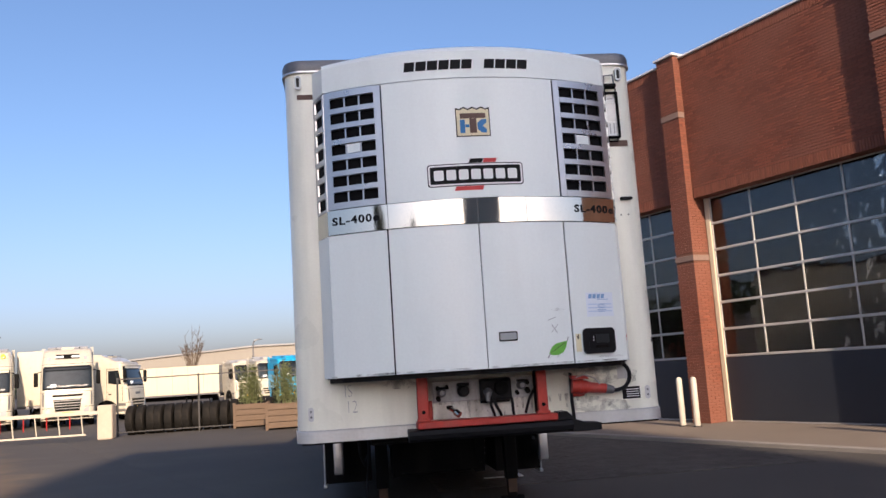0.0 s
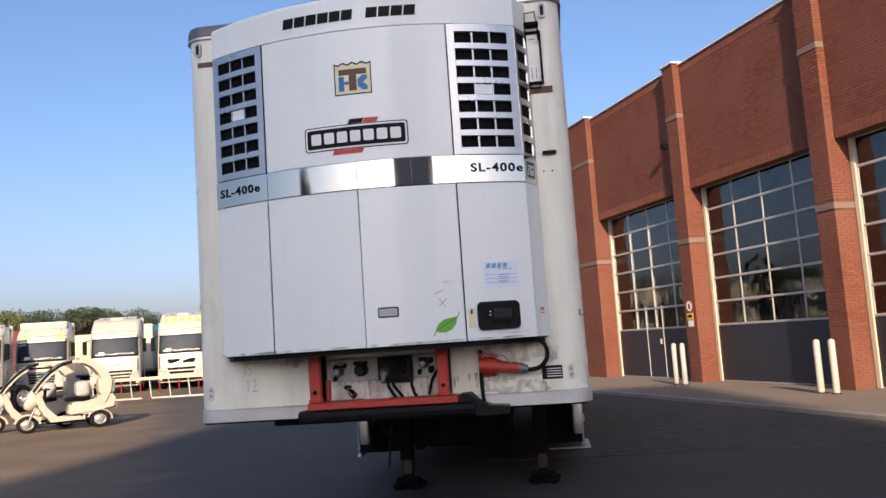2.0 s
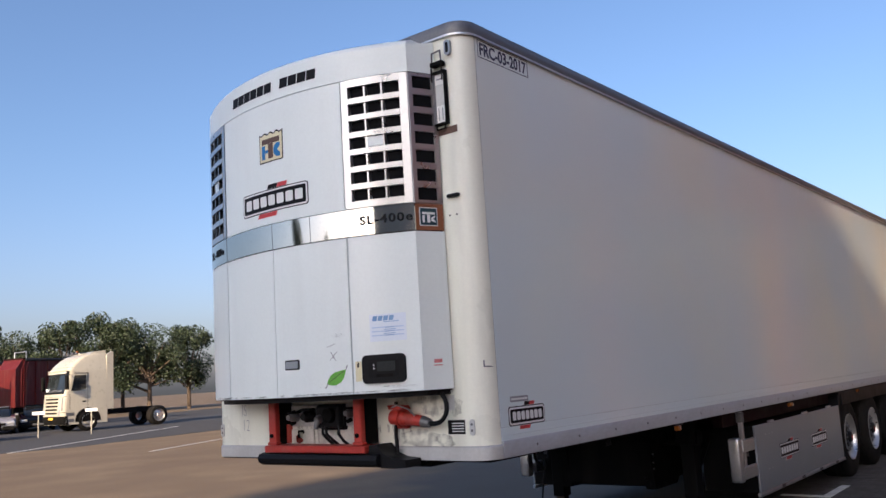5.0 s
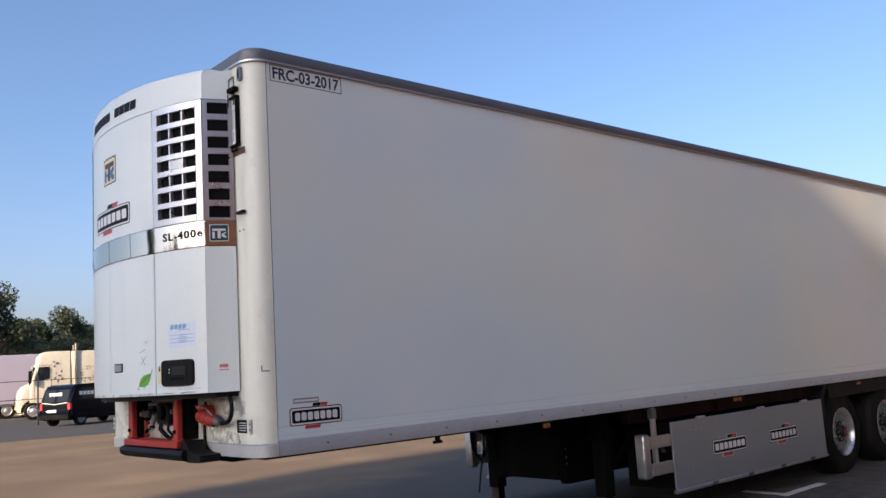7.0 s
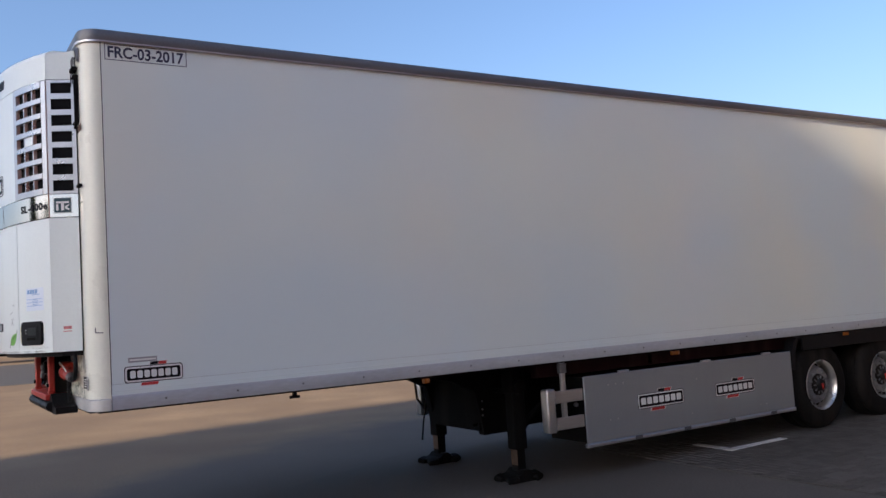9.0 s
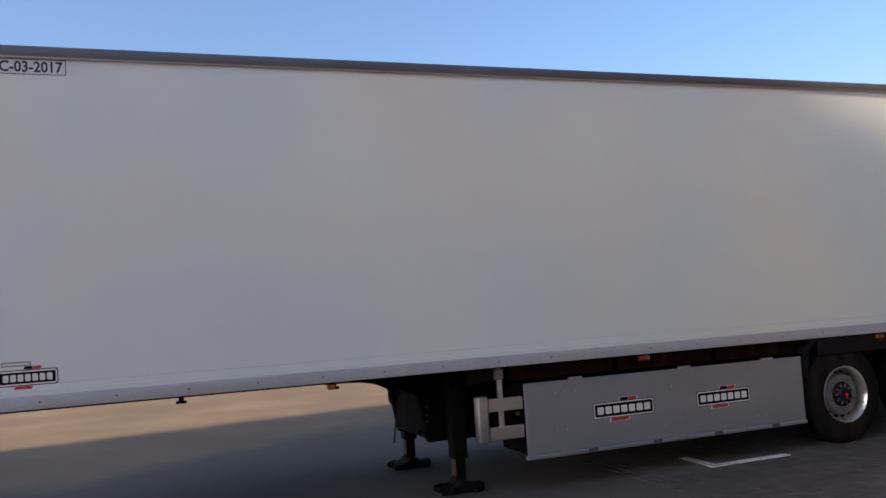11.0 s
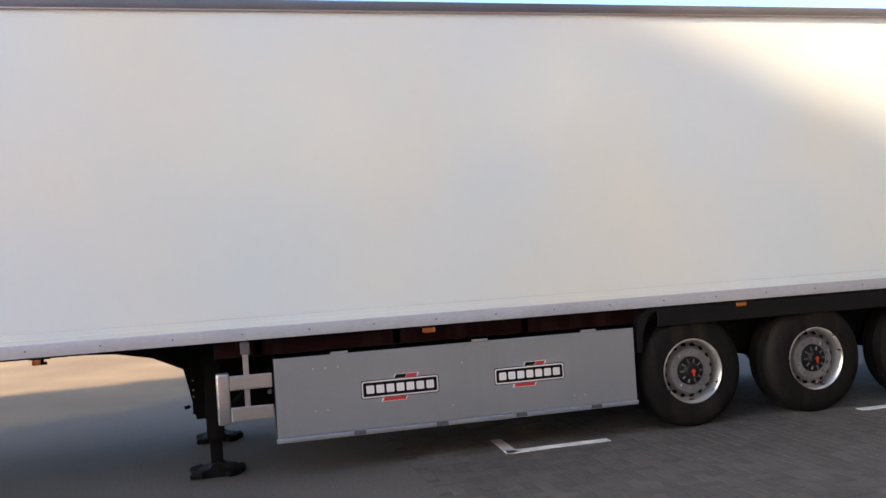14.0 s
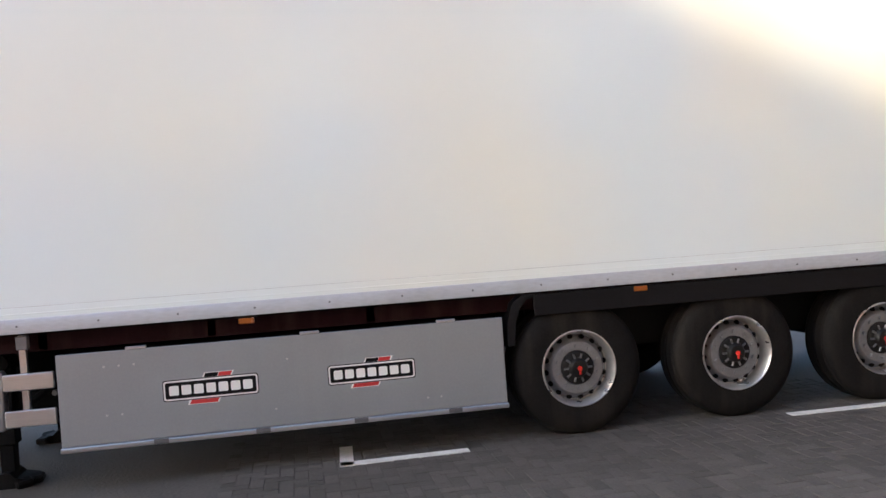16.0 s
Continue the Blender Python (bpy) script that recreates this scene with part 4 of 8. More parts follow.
part("warning_sticker", plate(rrect(0.04, 0.12, 0.004), 1.502, 1.70, 0.0035, 0.001), M_STICKC, unit)
part("paper_sheet", plate(rrect(0.215, 0.165, 0.003), 1.692, 1.955, 0.0035, 0.001), M_PAPER, unit, "pale blue printed paper sheet")
for k in range(4):
    part("lettering_bar", plate([(-0.016, -0.015), (0.010, -0.015), (0.016, 0.015), (-0.010, 0.015)], 1.618 + 0.033 * k, 2.012, 0.005, 0.001), M_PRINT, unit)
part("print_bar", plate(rrect(0.09, 0.004, 0.001), 1.715, 1.990, 0.005, 0.001), M_PRINT, unit)
for k in range(5):
    if k % 2 == 0:
        part("print_bar", plate(rrect(0.19, 0.007, 0.001), 1.692, 1.957 - 0.012 * k, 0.005, 0.001), M_PALE, unit)
    part("print_bar", plate(rrect(0.05 + 0.02 * (k % 2), 0.004, 0.001), 1.705, 1.955 - 0.012 * k, 0.0062, 0.001), M_PRINT, unit)
for a, b in (((1.31, 1.78), (1.36, 1.83)), ((1.315, 1.83), (1.35, 1.775)), ((1.29, 1.86), (1.35, 1.88))):
    u = (Vector(b) - Vector(a)).normalized() * 0.002
    part("scribble", plate([(a[0] - u.y, a[1] + u.x), (b[0] - u.y, b[1] + u.x), (b[0] + u.y, b[1] - u.x), (a[0] + u.y, a[1] - u.x)], 0, 0, 0.0032, 0.0008), M_SCRIBBLE, unit)
# badges on the side cheek
def on_cheek(f, z):
    def place(bm):
        dx, dy = 0.075, (YF - 0.012) - yf(X1)
        L = math.hypot(dx, dy)
        for v in bm.verts:
            u, d, w = v.co
            k = f * L + u
            v.co = (X1 + dx * k / L + (d + 0.001) * dy / L, yf(X1) + dy * k / L - (d + 0.001) * dx / L, z + w)
    return place


for pts, d0, m in ((rrect(0.125, 0.115, 0.006), 0.0, M_STICKW), (rrect(0.115, 0.105, 0.006), 0.0012, M_TEAL), ([(-0.044, 0.014), (0.044, 0.014), (0.044, 0.028), (-0.044, 0.028)], 0.0025, M_STICKW), ([(-0.010, -0.038), (0.010, -0.038), (0.010, 0.013), (-0.010, 0.013)], 0.0025, M_STICKW), ([(-0.044, -0.038), (-0.028, -0.038), (-0.028, 0.008), (-0.044, 0.008)], 0.0025, M_STICKW), ([(0.016, -0.024), (0.046, -0.038), (0.046, -0.024), (0.030, -0.014), (0.046, -0.002), (0.046, 0.008), (0.016, -0.008)], 0.0025, M_STICKW)):
    bm = prism(bmesh.new(), pts, "y", d0, d0 + 0.001)
    on_cheek(0.45, (ZS0 + ZS1) / 2)(bm)
    part("cheek_badge", bm, m, unit)
for k, (w, z, m) in enumerate(((0.055, 1.735, M_FADERED), (0.06, 1.710, M_FADERED))):
    bm = prism(bmesh.new(), rrect(w, 0.022 - 0.016 * k, 0.003), "y", 0.0, 0.001)
    on_cheek(0.5, z)(bm)
    part("cheek_badge", bm, m, unit)

# ---- front wall fittings ----
def fbox(name, x0, x1, z0, z1, d, m, bev=0.004, label=""):
    return part(name, B(x0, x1, YF - d, YF - 0.001, z0, z1, bev), m, trailer, label)


for x in (XL + 0.10, XR - 0.11):
    t = part("lifting_eye", prism(bmesh.new(), [(x + u, 3.70 + v) for u, v in rrect(0.045, 0.10, 0.02)], "y", YF - 0.02, YF - 0.001), M_GREYBOX, trailer)
    part("lifting_slot", prism(bmesh.new(), [(x + u, 3.70 + v) for u, v in rrect(0.022, 0.07, 0.01)], "y", YF - 0.022, YF - 0.0205), M_BLACK, t)
    z = 1.33
    part("round_reflector", prism(bmesh.new(), [(x + u, z + v) for u, v in rrect(0.036, 0.095, 0.017)], "y", YF - 0.008, YF - 0.001), M_FRONTRAIL, trailer)
    part("reflector_screw", rod(bmesh.new(), (x, YF - 0.011, z + 0.018), (x, YF - 0.008, z + 0.018), 0.008, 8), M_DALU, trailer)
    part("reflector_screw", rod(bmesh.new(), (x, YF - 0.011, z - 0.018), (x, YF - 0.008, z - 0.018), 0.008, 8), M_DALU, trailer)
fbox("tape_patch", -0.33, -0.17, 3.575, 3.612, 0.002, M_BROWN, 0)
fbox("tape_patch", 1.94, 2.10, 3.145, 3.19, 0.004, M_BROWN, 0)
# thermograph box: glass tube in a wire guard
tgx0, tgx1, tgz0, tgz1 = 1.930, 2.048, 3.205, 3.560
tg = bmesh.new()
box(tg, tgx0, tgx0 + 0.014, YF - 0.034, YF - 0.001, tgz0, tgz1, 0.003)
box(tg, tgx1 - 0.014, tgx1, YF - 0.034, YF - 0.001, tgz0, tgz1, 0.003)
box(tg, tgx0 + 0.014, tgx1 - 0.014, YF - 0.034, YF - 0.001, tgz0, tgz0 + 0.014, 0.003)
box(tg, tgx0 + 0.014, tgx1 - 0.014, YF - 0.034, YF - 0.001, tgz1 - 0.014, tgz1, 0.003)
tgo = part("recorder_frame", tg, M_CHASSIS, trailer, "black steel frame of a document holder")
part("holder_plate", B(tgx0 + 0.015, tgx1 - 0.015, YF - 0.012, YF - 0.001, tgz0 + 0.015, tgz1 - 0.015), M_FRONTRAIL, tgo)
part("holder_label", B(1.955, 2.022, YF - 0.0145, YF - 0.0125, 3.475, 3.540), M_STICKW, tgo, "white printed label")
part("holder_label", B(1.958, 2.020, YF - 0.0145, YF - 0.0125, 3.225, 3.335), M_STICKW, tgo, "white printed label")
for x in (1.972, 2.002):
    part("label_stroke", B(x, x + 0.007, YF - 0.016, YF - 0.0147, 3.240, 3.320), M_SCRIBBLE, tgo)
part("label_stroke", B(1.968, 2.010, YF - 0.016, YF - 0.0147, 3.505, 3.515), M_SCRIBBLE, tgo)
for x in (1.944, 2.026):
    part("holder_hinge", B(x, x + 0.010, YF - 0.040, YF - 0.0345, 3.49, 3.585, 0.002), M_CHASSIS, tgo)
part("latch_bar", B(1.940, 2.040, YF - 0.045, YF - 0.002, 3.590, 3.622, 0.006), M_CHASSIS, tgo)
part("latch_loop", tube(bmesh.new(), [(1.952, YF - 0.03, 3.622), (1.954, YF - 0.03, 3.684), (2.020, YF - 0.03, 3.690), (2.026, YF - 0.03, 3.622)], 0.005, 6), M_DALU, tgo, "wire latch loop")
part("holder_foot", tube(bmesh.new(), [(1.955, YF - 0.02, 3.205), (1.957, YF - 0.02, 3.180), (2.022, YF - 0.02, 3.180), (2.024, YF - 0.02, 3.205)], 0.005, 6), M_CHASSIS, tgo)
for x in (2.00, 2.055):
    part("panel_screw", rod(bmesh.new(), (x, YF - 0.004, 2.625), (x, YF - 0.001, 2.625), 0.006, 6), M_CHASSIS, trailer)
part("old_label", B(1.86, 1.945, YF - 0.002, YF - 0.0008, 1.435, 1.525), M_FRONTRAIL, trailer, "faded grey label")
fbox("side_lamp", 2.0, 2.09, 2.735, 2.755, 0.03, M_BLACK)
# power plug in its holder with a looped cable
pl = bmesh.new()
rod(pl, (1.50, YF - 0.07, 1.405), (1.60, YF - 0.07, 1.395), 0.047, 16)
rod(pl, (1.60, YF - 0.07, 1.395), (1.63, YF - 0.07, 1.39), 0.047, 16, 0.038)
rod(pl, (1.63, YF - 0.07, 1.39), (1.745, YF - 0.07, 1.375), 0.038, 14, 0.034)
rod(pl, (1.555, YF - 0.07, 1.40), (1.575, YF - 0.07, 1.398), 0.053, 16)
box(pl, 1.50, 1.60, YF - 0.05, YF - 0.01, 1.33, 1.45, 0.012, 2)
prism(pl, [(1.50, 1.455), (1.62, 1.45), (1.60, 1.475), (1.49, 1.48)], "y", YF - 0.11, YF - 0.03)
po = part("power_plug", pl, M_RED, trailer, "red power plug in its holder", smooth=True)
loop = [(1.80, YF - 0.07, 1.36)] + [(1.83 + 0.10 * math.sin(radians(a)), YF - 0.06, 1.46 - 0.10 * math.cos(radians(a))) for a in range(0, 190, 20)] + [(1.70, YF - 0.05, 1.555)]
part("plug_collar", rod(bmesh.new(), (1.745, YF - 0.07, 1.375), (1.80, YF - 0.07, 1.362), 0.036, 12, 0.026), M_DALU, po, smooth=True)
part("plug_wire", tube(bmesh.new(), [(1.50, YF - 0.1, 1.46), (1.58, YF - 0.12, 1.48), (1.66, YF - 0.11, 1.455), (1.70, YF - 0.09, 1.41)], 0.005, 6), M_ALU, po)
part("cable", tube(bmesh.new(), loop, 0.014, 8), M_BLACK, po, smooth=True)
part("chain", tube(bmesh.new(), [(1.505, YF - 0.04, 1.5), (1.50, YF - 0.05, 1.3), (1.51, YF - 0.05, 1.12)], 0.012, 8), M_BLACK, po)
fbox("rating_plate", 1.885, 2.015, 1.29, 1.375, 0.003, M_STICKB, 0, "black rating plate with rows of print")
for k in range(4):
    fbox("print_bar", 1.915, 2.008, 1.305 + 0.016 * k, 1.31 + 0.016 * k, 0.004, M_STICKW, 0)
for body, x, z in (("IS", -0.06, 1.47), ("12", -0.04, 1.36)):
    bm = text_bm(body, 0.125, 0.0005, squeeze=0.7, bold=-0.0035)
    bmesh.ops.rotate(bm, cent=(0, 0, 0), matrix=Matrix.Rotation(radians(90), 3, "X"), verts=bm.verts)
    bmesh.ops.translate(bm, vec=(x, YF - 0.002, z), verts=bm.verts)
    part("handwriting", bm, M_SCRIBBLE, trailer)

M_BOARD = mat("grubby_grey_board", (0.42, 0.42, 0.42), 0.5, var=0.2, scale=9, dirt=0.6)
M_GREASE = mat("greasy_back_plate", (0.62, 0.60, 0.54), 0.5, var=0.2, scale=7, dirt=0.9)
# connection bay with its red frame
bay = part("connection_bay", B(0.50, 1.225, YF - 0.03, YF - 0.001, 1.22, 1.50, 0.005), M_GREASE, trailer)
for x0, x1 in ((0.405, 0.480), (1.235, 1.305)):
    part("bay_post", B(x0, x1, YF - 0.162, YF - 0.120, 1.238, 1.535, 0.006), M_RED, bay, "red painted steel post")
    part("post_back", B(x0 + 0.006, x1 - 0.002, YF - 0.119, YF - 0.003, 1.24, 1.53), M_CHASSIS, bay)
part("bay_beam", B(0.395, 1.36, YF - 0.195, YF - 0.03, 1.190, 1.236, 0.006), M_RED, bay)
part("coupling_board", B(0.52, 0.85, YF - 0.05, YF - 0.031, 1.355, 1.50, 0.004), M_BOARD, bay)
part("coupling_board", B(1.06, 1.225, YF - 0.05, YF - 0.031, 1.355, 1.50, 0.004), M_BOARD, bay)
part("coupling_board", B(0.852, 1.058, YF - 0.06, YF - 0.031, 1.33, 1.50, 0.004), M_BLACK, bay)
for x, z, r, m in ((0.58, 1.42, 0.030, M_DALU), (0.73, 1.425, 0.042, M_BLACK), (1.14, 1.44, 0.030, M_DALU)):
    c = part("coupling", lathe(bmesh.new(), [(YF - 0.03, r), (YF - 0.10, r), (YF - 0.115, r * 0.7), (YF - 0.135, r * 0.6), (YF - 0.135, 0.001)], (x, 0, z), "y", 16), m, bay, smooth=True)
    part("coupling_cap", B(x - r, x + r, YF - 0.12, YF - 0.05, z + r * 0.8, z + r * 1.3, 0.006), M_BLACK, c)
wp = part("lower_plate", B(0.515, 0.74, YF - 0.050, YF - 0.031, 1.238, 1.335, 0.004), M_GREASE, bay, "pale plate with a bright coupling")
part("angled_coupling", rod(rod(bmesh.new(), (0.625, YF - 0.05, 1.318), (0.665, YF - 0.11, 1.288), 0.017, 10), (0.665, YF - 0.11, 1.288), (0.690, YF - 0.13, 1.265), 0.023, 12), M_CHROME, wp, "bright angled coupling", smooth=True)
part("coupling_clip", B(0.61, 0.655, YF - 0.08, YF - 0.0505, 1.305, 1.330, 0.005), M_CHASSIS, wp)
for x, z, r in ((0.556, 1.455, 0.014), (0.556, 1.385, 0.016), (0.62, 1.462, 0.012), (1.185, 1.405, 0.020), (1.185, 1.462, 0.015), (1.11, 1.395, 0.014)):
    part("fitting", rod(bmesh.new(), (x, YF - 0.05, z), (x, YF - 0.085, z - 0.01), r, 8), M_CHASSIS, bay)
part("socket_block", B(0.845, 1.065, YF - 0.125, YF - 0.0605, 1.345, 1.500, 0.02, 2), M_BLACK, bay, "black greasy socket block")
part("grey_plug", rod(rod(bmesh.new(), (0.895, YF - 0.125, 1.41), (0.892, YF - 0.160, 1.395), 0.030, 12, 0.026), (0.892, YF - 0.150, 1.40), (0.886, YF - 0.165, 1.345), 0.020, 10, 0.014), M_DALU, bay, "dull grey plug", smooth=True)
part("plug_lid", lathe(bmesh.new(), [(YF - 0.126, 0.052), (YF - 0.158, 0.048), (YF - 0.163, 0.001)], (0.99, 0, 1.43), "y", 14), M_CHASSIS, bay, smooth=True)
for x, q in ((0.905, 0.03), (0.935, 0.045), (1.06, 0.01)):
    part("cable", tube(bmesh.new(), [(x, YF - 0.115, 1.36), (x + 0.3 * q, YF - 0.125, 1.31), (x + q, YF - 0.09, 1.26), (x + q + 0.01, YF - 0.06, 1.236)], 0.010, 7), M_BLACK, bay, smooth=True)
part("cable", tube(bmesh.new(), [(1.228, YF - 0.07, 1.40), (1.19, YF - 0.08, 1.34), (1.16, YF - 0.07, 1.245)], 0.010, 7), M_BLACK, bay, smooth=True)
part("inner_post", B(0.486, 0.512, YF - 0.07, YF - 0.032, 1.24, 1.37, 0.004), M_RED, bay)
for x in (0.4425, 1.27):
    part("post_bolt", rod(bmesh.new(), (x, YF - 0.162, 1.30), (x, YF - 0.176, 1.30), 0.014, 6), M_CHASSIS, bay)
    part("post_foot", B(x - 0.045, x + 0.045, YF - 0.168, YF - 0.12, 1.2375, 1.258, 0.004), M_RED, bay)
# black rolled bumper below
bump = [(YF - 0.014, 1.187), (YF - 0.16, 1.187), (YF - 0.195, 1.178), (YF - 0.208, 1.152), (YF - 0.200, 1.125), (YF - 0.165, 1.105), (YF - 0.014, 1.098)]
part("front_buffer", prism(bmesh.new(), bump, "x", 0.335, 1.46), M_BLACK, trailer, "black rubber buffer beam", smooth=True)
part("buffer_end", prism(bmesh.new(), [(1.362, 1.189), (1.372, 1.240), (1.43, 1.243), (1.49, 1.185), (1.56, 1.160), (1.665, 1.152), (1.668, 1.105), (1.58, 1.10), (1.462, 1.10), (1.462, 1.189)], "y", YF - 0.165, YF - 0.016), M_BLACK, trailer, smooth=True)
part("coupling_plate", B(0.08, 1.68, YF + 0.06, YF + 2.6, 1.085, 1.118, 0.01), M_CHASSIS, trailer)

# ---- running gear ----
for x in (0.36, 1.30):
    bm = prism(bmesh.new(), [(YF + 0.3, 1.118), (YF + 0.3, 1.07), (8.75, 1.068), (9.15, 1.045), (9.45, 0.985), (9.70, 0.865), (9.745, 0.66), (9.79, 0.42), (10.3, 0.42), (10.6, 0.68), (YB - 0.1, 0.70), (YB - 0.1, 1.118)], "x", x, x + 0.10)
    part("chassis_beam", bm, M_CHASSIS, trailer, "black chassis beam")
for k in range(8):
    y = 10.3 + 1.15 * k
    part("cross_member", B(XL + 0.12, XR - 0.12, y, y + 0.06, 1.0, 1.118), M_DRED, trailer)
for x in (0.24, 1.72):
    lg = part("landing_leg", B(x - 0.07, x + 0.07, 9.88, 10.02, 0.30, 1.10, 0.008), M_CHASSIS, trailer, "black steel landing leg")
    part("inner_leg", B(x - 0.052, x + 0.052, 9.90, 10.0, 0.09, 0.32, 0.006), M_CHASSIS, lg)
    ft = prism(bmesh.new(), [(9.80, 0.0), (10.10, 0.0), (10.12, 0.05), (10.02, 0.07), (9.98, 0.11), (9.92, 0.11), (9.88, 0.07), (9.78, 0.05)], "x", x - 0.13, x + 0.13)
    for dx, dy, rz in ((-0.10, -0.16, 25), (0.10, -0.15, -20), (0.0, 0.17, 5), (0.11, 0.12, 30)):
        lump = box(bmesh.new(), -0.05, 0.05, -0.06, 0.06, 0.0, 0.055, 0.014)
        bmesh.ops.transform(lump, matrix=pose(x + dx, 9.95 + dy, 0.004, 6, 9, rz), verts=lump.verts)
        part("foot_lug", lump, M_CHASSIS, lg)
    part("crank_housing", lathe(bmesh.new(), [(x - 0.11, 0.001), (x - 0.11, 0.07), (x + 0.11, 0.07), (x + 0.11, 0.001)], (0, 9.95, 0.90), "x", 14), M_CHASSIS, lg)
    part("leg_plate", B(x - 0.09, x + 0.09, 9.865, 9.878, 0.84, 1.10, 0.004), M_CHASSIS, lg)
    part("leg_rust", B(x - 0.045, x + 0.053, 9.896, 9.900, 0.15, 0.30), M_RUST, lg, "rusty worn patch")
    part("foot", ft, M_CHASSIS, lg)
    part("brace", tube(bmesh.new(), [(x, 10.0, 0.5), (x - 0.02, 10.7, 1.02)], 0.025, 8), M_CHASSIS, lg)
for x in (0.455, 1.29):
    for z in (0.62, 0.68, 0.76):
        part("beam_bolt", rod(bmesh.new(), (x + 0.10, 9.775, z), (x + 0.122, 9.775, z), 0.009, 6), M_DALU, trailer)
part("drain_cock", rod(bmesh.new(), (1.34, 9.74, 0.53), (1.34, 9.69, 0.52), 0.016, 8), M_CHASSIS, trailer)
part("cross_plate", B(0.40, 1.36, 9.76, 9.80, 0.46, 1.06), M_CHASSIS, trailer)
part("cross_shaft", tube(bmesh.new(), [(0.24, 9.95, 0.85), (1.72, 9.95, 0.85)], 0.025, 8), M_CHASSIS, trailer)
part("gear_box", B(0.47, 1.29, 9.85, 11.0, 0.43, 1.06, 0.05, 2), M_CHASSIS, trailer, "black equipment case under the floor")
part("air_tank", lathe(bmesh.new(), [(11.3, 0.01), (11.32, 0.13), (11.4, 0.17), (12.5, 0.17), (12.58, 0.13), (12.6, 0.01)], (0.9, 0, 0.78), "y", 20), M_CHASSIS, trailer, smooth=True)
# side guard end and pallet box
def side_fittings(sgn):
    def X(d):
        return XR + d if sgn > 0 else XL - d
    def sb(bm, d0, d1, *a, **k):
        return box(bm, min(X(d0), X(d1)), max(X(d0), X(d1)), *a, **k)
    q = 0.0 if sgn > 0 else -0.13
    g = part("side_guard", sb(bmesh.new(), q - 0.06, q - 0.02, 10.20, 10.245, 0.50, 1.12, 0.003), M_ALU, trailer, "aluminium side guard")
    part("guard_bracket", sb(bmesh.new(), q - 0.07, q - 0.012, 10.185, 10.26, 1.02, 1.115, 0.006), M_DALU, g)
    part("guard_bolt", rod(bmesh.new(), (X(q - 0.06), 10.40, 0.70), (X(q - 0.09), 10.40, 0.70), 0.02, 8), M_DALU, g)
    for z in (0.745, 0.495):
        part("guard_rail", sb(bmesh.new(), q - 0.02, q + 0.012, 10.09, 10.42, z, z + 0.115, 0.008, 2), M_ALU, g)
    part("guard_end", sb(bmesh.new(), q - 0.10, q + 0.010, 9.985, 10.088, 0.475, 0.885, 0.02, 3), M_ALU, g, smooth=True)
    p = part("pallet_box", sb(bmesh.new(), -0.55, -0.005, 10.45, 13.59, 0.33, 0.955, 0.004), M_CHASSIS, trailer, "closed pallet box under the side")
    part("box_panel", sb(bmesh.new(), -0.004, 0.014, 10.44, 13.60, 0.325, 0.965, 0.004), M_GREYBOX, p, "grey anodised panel")
    part("box_sill", sb(bmesh.new(), -0.02, 0.024, 10.43, 13.61, 0.285, 0.321, 0.006), M_ALU, p)
    for y in (11.05, 11.75, 12.45, 13.15):
        part("sill_clip", sb(bmesh.new(), 0.0245, 0.032, y, y + 0.10, 0.292, 0.325, 0.003), M_DALU, p)
    for y in (10.9, 12.1, 13.1):
        part("hinge", sb(bmesh.new(), -0.01, 0.02, y, y + 0.14, 0.966, 0.985, 0.003), M_ALU, p)
    for y, z in ((10.75, 0.86), (10.85, 0.86), (10.75, 0.52), (10.85, 0.52), (10.95, 0.86), (12.0, 0.8), (13.0, 0.42), (13.1, 0.42), (11.9, 0.45)):
        part("rivet", rod(bmesh.new(), (X(0.014), y, z), (X(0.017), y, z), 0.008, 6), M_ALU, p)
    if sgn > 0:
        brand_plate(p, on_side(11.46, 0.648, XR + 0.0142), 0.66, 0.15)
        brand_plate(p, on_side(12.60, 0.65, XR + 0.0142), 0.64, 0.145)
    for y, w in ((8.66, 0.06), (11.68, 0.11), (14.66, 0.11), (17.64, 0.11)):
        l = part("marker_lamp", sb(bmesh.new(), -0.03, 0.012, y, y + w, 1.075, 1.115, 0.006), M_AMBER, trailer, "amber side marker lamp")
        part("lamp_base", sb(bmesh.new(), -0.035, -0.005, y - 0.02, y + 0.13, 1.116, 1.133), M_BLACK, l)
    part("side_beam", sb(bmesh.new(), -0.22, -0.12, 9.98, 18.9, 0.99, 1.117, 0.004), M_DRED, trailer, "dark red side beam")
    # black sheet added to give the gaps between the wheels their shade
    part("inner_mudguard", sb(bmesh.new(), -0.48, -0.45, 13.9, 18.6, 0.60, 1.115), M_BLACK, trailer)
    part("skirt", sb(bmesh.new(), -0.03, 0.0, 13.86, 18.6, 0.955, 1.118, 0.004), M_BLACK, trailer, "black plastic skirt over the wheels")
    arc = [(13.88, 1.10), (13.80, 1.08), (13.745, 1.02), (13.71, 0.92), (13.69, 0.74), (13.635, 0.74), (13.645, 0.92), (13.69, 1.06), (13.76, 1.115), (13.88, 1.118)]
    xa, xb = X(-0.42), X(-0.002)
    part("mudguard", prism(bmesh.new(), arc, "x", min(xa, xb), max(xa, xb)), M_BLACK, trailer, "black curved mudguard end", smooth=True)


side_fittings(1)
side_fittings(-1)


